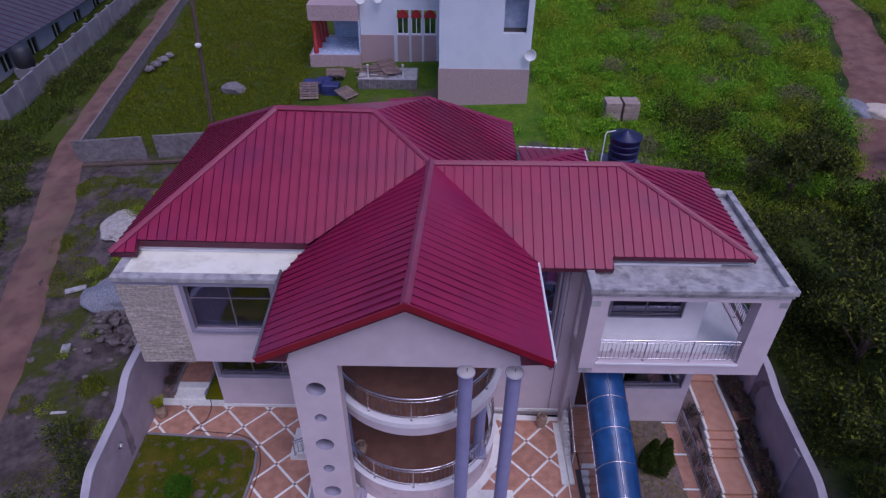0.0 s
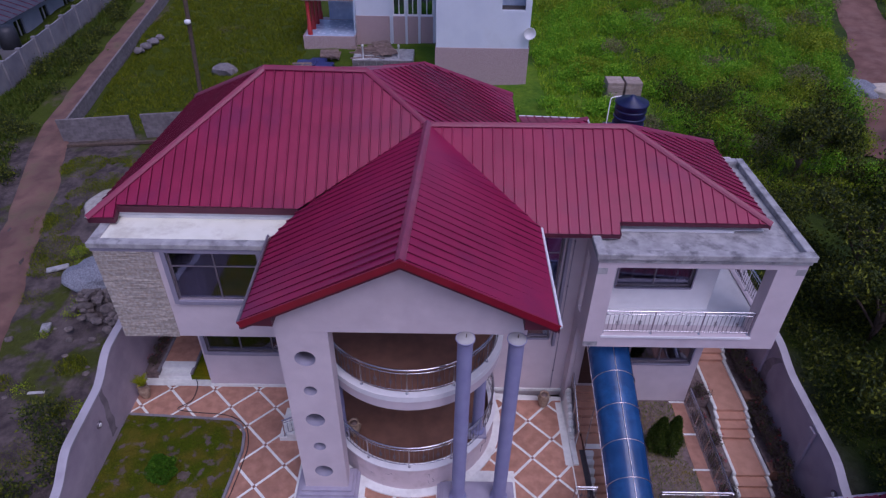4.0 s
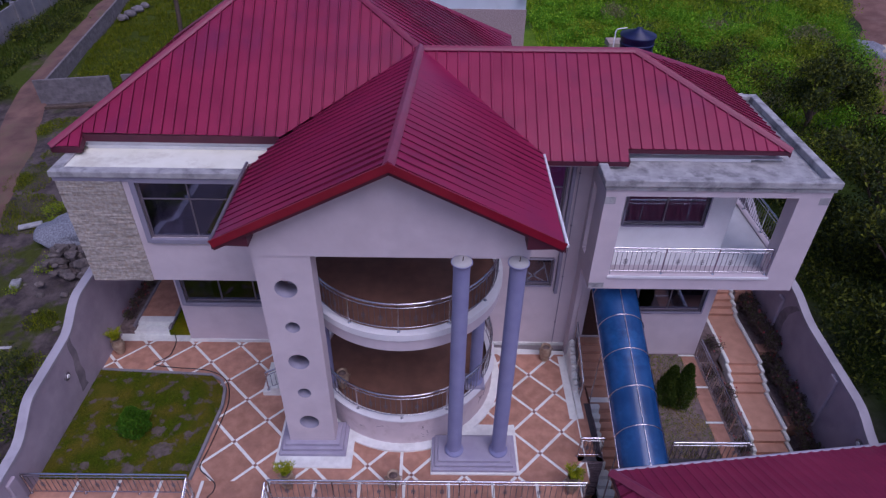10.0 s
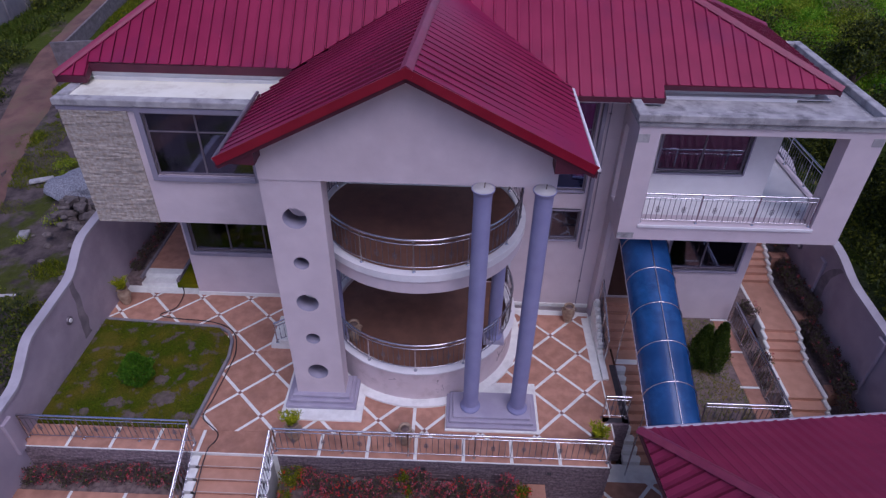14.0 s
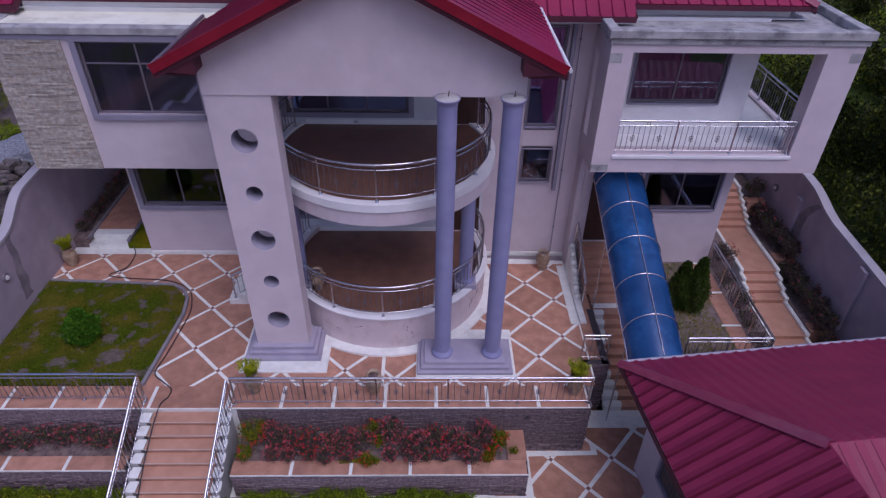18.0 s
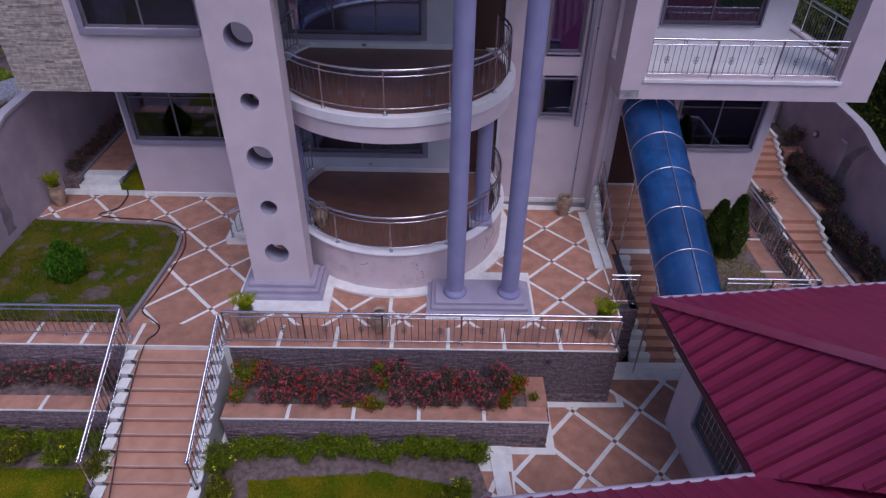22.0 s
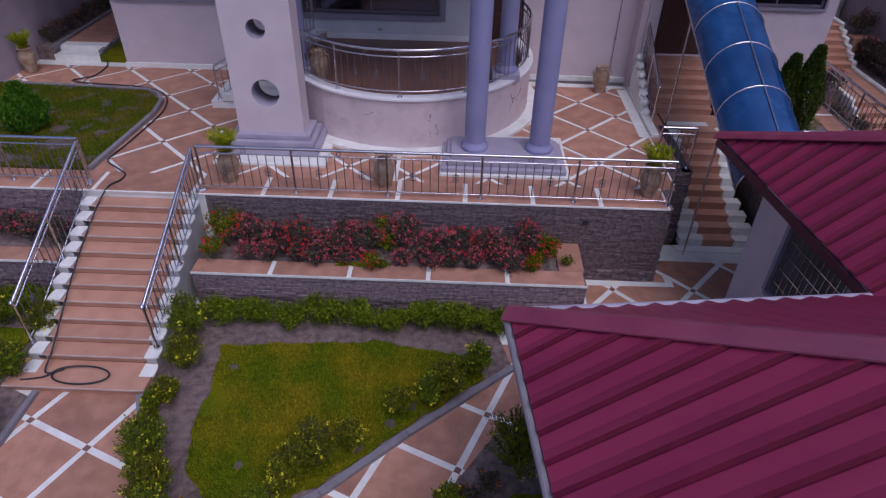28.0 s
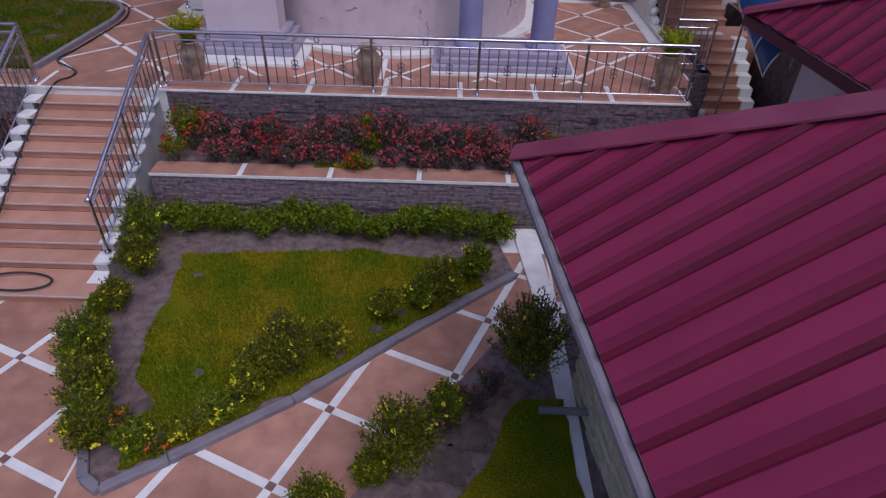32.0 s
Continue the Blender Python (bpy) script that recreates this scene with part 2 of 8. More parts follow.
M_LAWN = patchy_leaf("lawn_turf", ((0.05, 0.08, 0.002), (0.12, 0.15, 0.002)), ((0.13, 0.115, 0.002), (0.22, 0.19, 0.004)), None, True)
M_LAWN_WORN = patchy_leaf("worn_turf", ((0.03, 0.05, 0.003), (0.08, 0.10, 0.004)), ((0.075, 0.07, 0.008), (0.13, 0.115, 0.015)), (0.13, 0.10, 0.095), True)
M_WOODFLOOR = material("brown_floor_tile", (0.18, 0.092, 0.062), (0.235, 0.12, 0.082), 2.5, 0.4, bump=0.04, stain=(0.14, 0.07, 0.05), stain_amount=0.4)
M_DARK = material("dark_interior", (0.07, 0.06, 0.06), (0.10, 0.09, 0.09), 2.0, 0.9)
M_WOOD = material("dark_door_wood", (0.05, 0.022, 0.015), (0.08, 0.035, 0.024), 3.0, 0.5, bump=0.1, stretch=(1, 1, 0.1))
M_FRAME = material("bronze_window_frame", (0.16, 0.14, 0.16), (0.20, 0.17, 0.20), 4.0, 0.45, metal=0.3)



M_POLY = material("blue_polycarbonate_sheet", (0.010, 0.050, 0.15), (0.018, 0.075, 0.21), 1.2, 0.2, bump=0.02, stain=(0.03, 0.14, 0.36), stain_scale=0.8, stain_amount=0.8)
M_GUTTER = material("pale_lilac_plastic", (0.36, 0.33, 0.42), (0.44, 0.41, 0.49), 3.0, 0.45, stain=(0.25, 0.22, 0.28), stain_scale=1.5, stain_amount=0.5)
M_KERB = material("kerb_concrete", (0.19, 0.175, 0.195), (0.28, 0.26, 0.28), 3.0, 0.9, bump=0.2, stain=(0.10, 0.085, 0.085), stain_scale=3.0, stain_amount=0.5)
M_RUBBER = material("black_rubber", (0.02, 0.02, 0.025), (0.03, 0.03, 0.035), 6.0, 0.5)
M_ROAD = material("red_laterite", (0.12, 0.062, 0.05), (0.22, 0.12, 0.09), 0.9, 0.95, bump=0.7, fine=9, stain=(0.09, 0.085, 0.04), stain_scale=0.45, stain_amount=0.85)
M_EARTH = material("bare_purple_earth", (0.145, 0.068, 0.050), (0.22, 0.112, 0.085), 0.9, 0.95, bump=0.7, fine=9, stain=(0.24, 0.16, 0.14), stain_scale=0.45, stain_amount=0.5)
M_BLOCK = material("sandcrete_block", (0.15, 0.13, 0.135), (0.22, 0.195, 0.195), 4.0, 0.95, bump=0.4, stain=(0.12, 0.11, 0.10), stain_amount=0.6, per_piece=0.14)
M_RUBBLE = material("brown_rubble", (0.10, 0.08, 0.075), (0.20, 0.165, 0.15), 5.0, 0.95, bump=0.6, stain=(0.07, 0.06, 0.05), stain_amount=0.6, per_piece=0.25)
M_TANK = material("navy_plastic", (0.006, 0.010, 0.05), (0.012, 0.018, 0.085), 3.0, 0.45, stain=(0.02, 0.03, 0.10), stain_scale=2.0, stain_amount=0.5)
M_POT = material("glazed_clay", (0.26, 0.17, 0.11), (0.42, 0.32, 0.22), 7.0, 0.4, bump=0.1)
M_BARK = material("bark", (0.08, 0.055, 0.04), (0.13, 0.09, 0.065), 8.0, 0.95, bump=0.6)
M_LEAF_SHRUB = island_leaf("shrub_leaf", (0.045, 0.065, 0.003), (0.11, 0.135, 0.004), (0.27, 0.25, 0.008))
M_LEAF_HEDGE = island_leaf("hedge_leaf", (0.05, 0.08, 0.003), (0.115, 0.17, 0.005), (0.22, 0.26, 0.010))
# Leaf green darkened: the balcony's shade is in the colour.
M_LEAF_THUJA_SHADE = island_leaf("thuja_spray", (0.022, 0.045, 0.008), (0.045, 0.078, 0.010), (0.085, 0.115, 0.014))
M_LEAF_GLOBE = island_leaf("bright_thuja_spray", (0.025, 0.085, 0.005), (0.05, 0.15, 0.007), (0.11, 0.22, 0.012))
M_LEAF_PALM = island_leaf("palm_leaf", (0.13, 0.19, 0.004), (0.28, 0.32, 0.006), (0.46, 0.44, 0.010))
M_LEAF_RED = island_leaf("croton_leaf", (0.055, 0.038, 0.042), (0.115, 0.075, 0.078), (0.08, 0.11, 0.02))
M_LEAF_WILD = island_leaf("bush_leaf", (0.07, 0.21, 0.006), (0.14, 0.34, 0.010), (0.27, 0.46, 0.016))
M_LEAF_DARK = island_leaf("dark_tree_leaf", (0.022, 0.034, 0.014), (0.045, 0.062, 0.012), (0.15, 0.17, 0.014))
M_LEAF_DRY = island_leaf("dry_bush_leaf", (0.12, 0.13, 0.05), (0.18, 0.18, 0.08), (0.25, 0.22, 0.11))
M_LEAF_OLIVE = island_leaf("olive_bush_leaf", (0.10, 0.17, 0.008), (0.19, 0.27, 0.010), (0.32, 0.36, 0.018))
M_GRASS_WILD = island_leaf("wild_grass_blade", (0.10, 0.23, 0.004), (0.18, 0.34, 0.008), (0.33, 0.43, 0.015))
M_GRASS_MOSS = island_leaf("low_grass_blade", (0.05, 0.08, 0.002), (0.11, 0.14, 0.003), (0.20, 0.20, 0.006))
M_BLADE_WORN = patchy_leaf("worn_lawn_blade", ((0.02, 0.06, 0.002), (0.13, 0.18, 0.004)), ((0.06, 0.065, 0.003), (0.20, 0.18, 0.010)))
M_LITTER = island_leaf("dry_litter", (0.10, 0.075, 0.065), (0.22, 0.17, 0.14), (0.34, 0.28, 0.22))
M_BLADE = patchy_leaf("lawn_blade", ((0.035, 0.09, 0.002), (0.24, 0.29, 0.004)), ((0.12, 0.115, 0.003), (0.45, 0.37, 0.012)))
M_PETAL_Y = island_leaf("yellow_petal", (0.62, 0.56, 0.01), (0.70, 0.66, 0.03), (0.74, 0.70, 0.06))
M_PETAL_R = island_leaf("red_petal", (0.46, 0.025, 0.035), (0.46, 0.085, 0.10), (0.42, 0.17, 0.19))
M_PETAL_B = island_leaf("bright_red_petal", (0.50, 0.02, 0.02), (0.56, 0.035, 0.03), (0.56, 0.08, 0.04))
M_PETAL_O = island_leaf("orange_petal", (0.55, 0.10, 0.02), (0.62, 0.14, 0.03), (0.62, 0.2, 0.04))


# ---- building helpers ----
def root_of(ob):
    while ob.parent:
        ob = ob.parent
    return ob


def thing(name, at, label, category, group="", kind=""):
    e = new(name)
    e.empty_display_size = 0.2
    e.location = at
    return tagged(e, label, category, group, kind)


def part(name, bm, mat, parent=None, label=""):
    """Links a bmesh, given in world metres, as one mesh object under a thing or a part."""
    me = bpy.data.meshes.new(name)
    if parent is not None:
        bmesh.ops.translate(bm, verts=bm.verts, vec=-root_of(parent).location)
    bm.to_mesh(me)
    bm.free()
    me.materials.append(mat)
    ob = new(name, me)
    if parent is not None:
        ob.parent = parent
    if label:
        ob["label"] = label
    return ob


def solid(name, bm, mat, label, category="", group="", kind=""):
    return tagged(part(name, bm, mat), label, category, group, kind)


def smooth(ob):
    for p in ob.data.polygons:
        p.use_smooth = True
    return ob


def box(x0, x1, y0, y1, z0, z1, bevel=0.0, bm=None):
    """A box, with its edges bevelled, added to bm."""
    b = bmesh.new()
    bmesh.ops.create_cube(b, size=1, matrix=Matrix.Translation(((x0 + x1) / 2, (y0 + y1) / 2, (z0 + z1) / 2)) @ Matrix.Diagonal((x1 - x0, y1 - y0, z1 - z0, 1)))
    if bevel:
        bmesh.ops.bevel(b, geom=b.edges[:], offset=bevel, segments=1, affect='EDGES')
    if bm is None:
        return b
    me = bpy.data.meshes.new("tmp")
    b.to_mesh(me)
    b.free()
    bm.from_mesh(me)
    bpy.data.meshes.remove(me)
    return bm


def prism(points, z0, z1, bm=None):
    """A polygon in plan, extruded from z0 to z1 (numbers, or functions of x and y)."""
    bm = bm or bmesh.new()
    f0 = z0 if callable(z0) else (lambda x, y: z0)
    f1 = z1 if callable(z1) else (lambda x, y: z1)
    lo = [bm.verts.new((x, y, f0(x, y))) for x, y in points]
    hi = [bm.verts.new((x, y, f1(x, y))) for x, y in points]
    n = len(points)
    bm.faces.new(hi)
    bm.faces.new(lo[::-1])
    for i in range(n):
        bm.faces.new((lo[i], lo[(i + 1) % n], hi[(i + 1) % n], hi[i]))
    bmesh.ops.recalc_face_normals(bm, faces=bm.faces[:])
    return bm


def slab3(points, thick, bm=None):
    """A flat 3D polygon with thickness along its normal, downwards."""
    bm = bm or bmesh.new()
    p = [Vector(q) for q in points]
    nrm = Vector((0, 0, 0))
    for i in range(len(p)):
        nrm += (p[i] - p[0]).cross(p[(i + 1) % len(p)] - p[0])
    nrm.normalize()
    if nrm.z < 0:
        nrm = -nrm
    hi = [bm.verts.new(q) for q in p]
    lo = [bm.verts.new(q - nrm * thick) for q in p]
    bm.faces.new(hi)
    bm.faces.new(lo[::-1])
    for i in range(len(p)):
        j = (i + 1) % len(p)
        bm.faces.new((lo[i], lo[j], hi[j], hi[i]))
    bmesh.ops.recalc_face_normals(bm, faces=bm.faces[:])
    return bm


def bar(a, b, w, h, bm=None, up=(0, 0, 1), bevel=0.0):
    """A square bar from a to b, w wide and h high, with its middle on the line."""
    a, b = Vector(a), Vector(b)
    d = b - a
    length = d.length
    d.normalize()
    s = d.cross(Vector(up))
    if s.length < 1e-4:
        s = Vector((1, 0, 0))
    s.normalize()
    u = s.cross(d)
    m = Matrix.Translation((a + b) / 2) @ Matrix((s, d, u)).transposed().to_4x4() @ Matrix.Diagonal((w, length, h, 1))
    b2 = bmesh.new() if bm is None else bm
    made = bmesh.ops.create_cube(b2, size=1, matrix=m)
    if bevel and bm is None:
        bmesh.ops.bevel(b2, geom=b2.edges[:], offset=bevel, segments=1, affect='EDGES')
    return b2


def tube(points, r, sides=8, bm=None):
    """A round tube along points."""
    bm = bm or bmesh.new()
    p = [Vector(q) for q in points]
    rings = []
    for i, q in enumerate(p):
        d = (p[min(i + 1, len(p) - 1)] - p[max(i - 1, 0)]).normalized()
        s = d.cross(Vector((0, 0, 1)))
        if s.length < 1e-3:
            s = Vector((1, 0, 0))
        s.normalize()
        u = s.cross(d)
        rings.append([bm.verts.new(q + r * (math.cos(2 * math.pi * k / sides) * s + math.sin(2 * math.pi * k / sides) * u)) for k in range(sides)])
    for a, b in zip(rings, rings[1:]):
        for k in range(sides):
            f = bm.faces.new((a[k], a[(k + 1) % sides], b[(k + 1) % sides], b[k]))
            f.smooth = True
    for ring in (rings[0][::-1], rings[-1]):
        bm.faces.new([bm.verts.new(v.co) for v in ring])
    bmesh.ops.recalc_face_normals(bm, faces=bm.faces[:])
    return bm


def lathe(profile, at, sides=24, bm=None):
    """A turned body: (radius, height) pairs round a vertical axis."""
    bm = bm or bmesh.new()
    x, y, z = at
    rings = [[bm.verts.new((x + r * math.cos(2 * math.pi * k / sides), y + r * math.sin(2 * math.pi * k / sides), z + h)) for k in range(sides)] for r, h in profile]
    for a, b in zip(rings, rings[1:]):
        for k in range(sides):
            f = bm.faces.new((a[k], a[(k + 1) % sides], b[(k + 1) % sides], b[k]))
            f.smooth = True
    for ring in (rings[0][::-1], rings[-1]):
        bm.faces.new([bm.verts.new(v.co) for v in ring])
    bmesh.ops.recalc_face_normals(bm, faces=bm.faces[:])
    return bm


def wall_grid(axis, at, thick, u0, u1, z0, z1, openings=(), bm=None):
    """A wall with rectangular openings. axis 'x': it runs along x with its front at y=at; 'y': along y with its face at x=at. It is thick away from there."""
    bm = bm or bmesh.new()
    us = sorted({u0, u1, *[v for o in openings for v in o[:2]]})
    zs = sorted({z0, z1, *[v for o in openings for v in o[2:]]})
    us = [u for u in us if u0 <= u <= u1]
    zs = [z for z in zs if z0 <= z <= z1]

    def full(i, j):
        if not (0 <= i < len(us) - 1 and 0 <= j < len(zs) - 1):
            return False
        u, z = (us[i] + us[i + 1]) / 2, (zs[j] + zs[j + 1]) / 2
        return not any(o[0] < u < o[1] and o[2] < z < o[3] for o in openings)

    seen = {}

    def v(i, j, k):
        if (i, j, k) not in seen:
            d = at + k * thick
            seen[i, j, k] = bm.verts.new((us[i], d, zs[j]) if axis == 'x' else (d, us[i], zs[j]))
        return seen[i, j, k]

    for i in range(len(us) - 1):
        for j in range(len(zs) - 1):
            if not full(i, j):
                continue
            for k in (0, 1):
                bm.faces.new((v(i, j, k), v(i + 1, j, k), v(i + 1, j + 1, k), v(i, j + 1, k)))
            for di, dj, (a, b) in ((-1, 0, ((i, j), (i, j + 1))), (1, 0, ((i + 1, j), (i + 1, j + 1))), (0, -1, ((i, j), (i + 1, j))), (0, 1, ((i, j + 1), (i + 1, j + 1)))):
                if not full(i + di, j + dj):
                    bm.faces.new((v(*a, 0), v(*b, 0), v(*b, 1), v(*a, 1)))
    bmesh.ops.recalc_face_normals(bm, faces=bm.faces[:])
    return bm


def clip_poly(poly, x0, x1, y0, y1):
    """A polygon in plan, cut to a rectangle."""
    for axis, lim, sign in ((0, x0, 1), (0, x1, -1), (1, y0, 1), (1, y1, -1)):
        out = []
        for i, p in enumerate(poly):
            q = poly[(i + 1) % len(poly)]
            a, b = sign * (p[axis] - lim), sign * (q[axis] - lim)
            if a >= 0:
                out.append(p)
            if (a >= 0) != (b >= 0):
                t = a / (a - b)
                out.append((p[0] + t * (q[0] - p[0]), p[1] + t * (q[1] - p[1])))
        poly = out
        if len(poly) < 3:
            return []
    return poly


def area(poly):
    return abs(sum(p[0] * q[1] - q[0] * p[1] for p, q in zip(poly, poly[1:] + poly[:1]))) / 2


def inside(poly, x, y):
    hit = False
    for (xa, ya), (xb, yb) in zip(poly, poly[1:] + poly[:1]):
        if (ya > y) != (yb > y) and x < (xb - xa) * (y - ya) / (yb - ya) + xa:
            hit = not hit
    return hit


def raw(name, verts, faces, mat, parent=None, label=""):
    me = bpy.data.meshes.new(name)
    me.from_pydata(verts, [], faces)
    me.update()
    me.materials.append(mat)
    ob = new(name, me)
    if parent is not None:
        ob.parent = parent
    if label:
        ob["label"] = label
    return ob


def leaves(spots, size, rng, per=1, spread=0.0, aspect=0.45, upward=0.35):
    """Vertices and faces of folded leaves at the spots (arrays of xyz)."""
    spots = np.repeat(np.asarray(spots, float), per, axis=0)
    n = len(spots)
    spots = spots + rng.normal(0, 1, (n, 3)) * spread
    d = rng.normal(0, 1, (n, 3))
    d[:, 2] = np.abs(d[:, 2]) * 0.6 + upward
    d /= np.linalg.norm(d, axis=1)[:, None]
    s = np.cross(d, rng.normal(0, 1, (n, 3)))
    s /= np.linalg.norm(s, axis=1)[:, None] + 1e-9
    k = np.cross(d, s)
    ln = size * rng.uniform(0.6, 1.3, (n, 1))
    w = ln * aspect * 0.5
    a = spots
    b = spots + d * ln * 0.5 + s * w + k * w * 0.4
    c = spots + d * ln
    e = spots + d * ln * 0.5 - s * w + k * w * 0.4
    v = np.stack([a, b, c, e], 1).reshape(-1, 3)
    i = np.arange(n)[:, None] * 4
    f = np.concatenate([i + [0, 1, 2], i + [0, 2, 3]], 0)
    return v, f


def leaf_mesh(name, spots, size, mat, parent, rng, origin=(0, 0, 0), **more):
    v, f = leaves(spots, size, rng, **more)
    v = v - np.asarray(origin)
    return raw(name, v.tolist(), f.tolist(), mat, parent)


def blob_spots(rng, n, centre, radii, shell=0.55):
    """Places within an uneven ellipsoid, more of them towards its skin."""
    d = rng.normal(0, 1, (n, 3))
    d /= np.linalg.norm(d, axis=1)[:, None]
    r = shell + (1 - shell) * rng.random((n, 1))
    lump = 1 + 0.22 * np.sin(d[:, :1] * 5 + centre[0] * 3) * np.cos(d[:, 1:2] * 4 + centre[1] * 2) + 0.12 * np.sin(d[:, 2:] * 7)
    p = d * r * lump * np.asarray(radii)
    p[:, 2] = np.maximum(p[:, 2], -radii[2] * 0.9)
    return p + np.asarray(centre)


# ---- ground heights of the hillside ----
def hill(x, y):
    return 0.06 * (y - 12) + 0.04 * (x + 12)

# ---- the hillside, roads and far walls ----
PLOT = (-12.35, 13.55, -30.0, 29.0)


def ground_sheet():
    xs = sorted({*np.linspace(-1500, -90, 8).round(1), *np.arange(-90, -12.4, 1.5), -12.36, -12.3, *np.arange(-11, 13, 2.0), 13.5, 13.56, *np.arange(14.5, 90, 1.5), *np.linspace(92, 1500, 8).round(1)})
    ys = sorted({*np.linspace(-1500, -40, 8).round(1), *np.arange(-30, 28, 2.0), 28.9, 29.0, *np.arange(30, 110, 1.5), *np.linspace(112, 1500, 8).round(1)})
    verts, faces = [], []
    for y in ys:
        for x in xs:
            far = max(abs(x), abs(y - 30))
            z = hill(x, y) if far < 120 else hill(120 * x / far, 30 + 120 * (y - 30) / far)
            if PLOT[0] + 0.03 < x < PLOT[1] - 0.03 and y < 28.95:
                z = -2.25
            else:
                z += 0.22 * noise.noise((x * 0.25, y * 0.25, 0)) + 0.10 * noise.noise((x * 0.9, y * 0.9, 3))
            verts.append((x, y, z))
    w = len(xs)
    for j in range(len(ys) - 1):
        for i in range(w - 1):
            faces.append((j * w + i, j * w + i + 1, (j + 1) * w + i + 1, (j + 1) * w + i))
    ob = raw("ground", verts, faces, ground_material())
    smooth(ob)
    tagged(ob, "uneven ground with weeds, bare brown soil and rough grass", "ground", kind="structure")


def ground_material():
    """Brown soil with olive patches, turning to green meadow behind the plot."""
    m = bpy.data.materials.new("hillside_ground")
    m.use_nodes = True
    n, l = m.node_tree.nodes, m.node_tree.links
    bs = n["Principled BSDF"]
    geo = n.new("ShaderNodeNewGeometry")

    def noise_at(scale, detail, rough=0.6):
        q = n.new("ShaderNodeTexNoise")
        q.inputs["Scale"].default_value, q.inputs["Detail"].default_value, q.inputs["Roughness"].default_value = scale, detail, rough
        l.new(geo.outputs["Position"], q.inputs["Vector"])
        return q.outputs[0]

    def span(value, lo, hi):
        q = n.new("ShaderNodeMapRange")
        q.inputs[1].default_value, q.inputs[2].default_value = lo, hi
        l.new(value, q.inputs[0])
        return q.outputs[0]

    def blend(f, a, b):
        q = n.new("ShaderNodeMix")
        q.data_type = 'RGBA'
        l.new(f, q.inputs[0])
        for k, v in ((6, a), (7, b)):
            if isinstance(v, tuple):
                q.inputs[k].default_value = (*v, 1)
            else:
                l.new(v, q.inputs[k])
        return q.outputs[2]

    xyz = n.new("ShaderNodeSeparateXYZ")
    l.new(geo.outputs["Position"], xyz.inputs[0])
    broad, fine = noise_at(0.35, 8), noise_at(4.0, 8)
    soil = blend(span(noise_at(1.3, 6), 0.38, 0.62), (0.055, 0.042, 0.042), (0.12, 0.095, 0.088))
    soil = blend(span(broad, 0.54, 0.60), soil, (0.055, 0.065, 0.010))
    meadow = blend(span(noise_at(0.5, 7), 0.36, 0.64), (0.045, 0.12, 0.005), (0.11, 0.19, 0.008))
    meadow = blend(span(xyz.outputs["X"], -12.0, 2.0), (0.050, 0.070, 0.004), meadow)
    meadow = blend(span(noise_at(0.22, 6), 0.60, 0.68), meadow, (0.11, 0.085, 0.06))
    add = n.new("ShaderNodeMath")
    add.operation = 'MULTIPLY_ADD'
    l.new(noise_at(0.4, 4), add.inputs[0])
    add.inputs[1].default_value = 6.0
    l.new(xyz.outputs["Y"], add.inputs[2])
    out = blend(span(add.outputs[0], 40.0, 41.5), soil, meadow)
    out = blend(span(xyz.outputs["X"], 13.0, 15.0), out, blend(span(broad, 0.4, 0.6), (0.025, 0.045, 0.010), (0.050, 0.080, 0.008)))
    hs = n.new("ShaderNodeHueSaturation")
    mr = n.new("ShaderNodeMapRange")
    mr.inputs[3].default_value, mr.inputs[4].default_value = 0.55, 1.45
    l.new(fine, mr.inputs[0])
    l.new(out, hs.inputs["Color"])
    l.new(mr.outputs[0], hs.inputs["Value"])
    l.new(hs.outputs[0], bs.inputs["Base Color"])
    bp = n.new("ShaderNodeBump")
    bp.inputs["Strength"].default_value = 0.9
    bp.inputs["Distance"].default_value = 0.12
    l.new(fine, bp.inputs["Height"])
    l.new(bp.outputs[0], bs.inputs["Normal"])
    bs.inputs["Roughness"].default_value = 0.95
    bs.inputs["Specular IOR Level"].default_value = 0.2
    return m


def track_sheet(name, line, width, mat, label):
    """A dirt track along a line in plan, with uneven edges, lying on the hillside."""
    pts = []
    for (xa, ya), (xb, yb) in zip(line, line[1:]):
        k = max(2, int(math.hypot(xb - xa, yb - ya) / 1.0))
        pts += [(xa + (xb - xa) * i / k, ya + (yb - ya) * i / k) for i in range(k)]
    pts.append(line[-1])
    verts, faces, cols = [], [], 9
    for i, (x, y) in enumerate(pts):
        a, b = pts[max(i - 1, 0)], pts[min(i + 1, len(pts) - 1)]
        dx, dy = b[0] - a[0], b[1] - a[1]
        d = math.hypot(dx, dy)
        nx, ny = dy / d, -dx / d
        for k in range(cols):
            s = (k / (cols - 1) - 0.5) * width * (1 + 0.25 * noise.noise((x * 0.3, y * 0.3, k > 4)))
            px, py = x + nx * s, y + ny * s
            edge = abs(k - (cols - 1) / 2) / ((cols - 1) / 2)
            z = hill(px, py) + 0.22 * noise.noise((px * 0.25, py * 0.25, 0)) + 0.10 * noise.noise((px * 0.9, py * 0.9, 3))
            z += 0.10 - 0.28 * (edge > 0.95) + 0.05 * (k == cols // 2) - 0.04 * (k in (2, 6))
            verts.append((px, py, z))
    for i in range(len(pts) - 1):
        for k in range(cols - 1):
            a = i * cols + k
            faces.append((a, a + 1, a + cols + 1, a + cols))
    ob = smooth(raw(name, verts, faces, mat))
    return tagged(ob, label, "road", kind="structure")


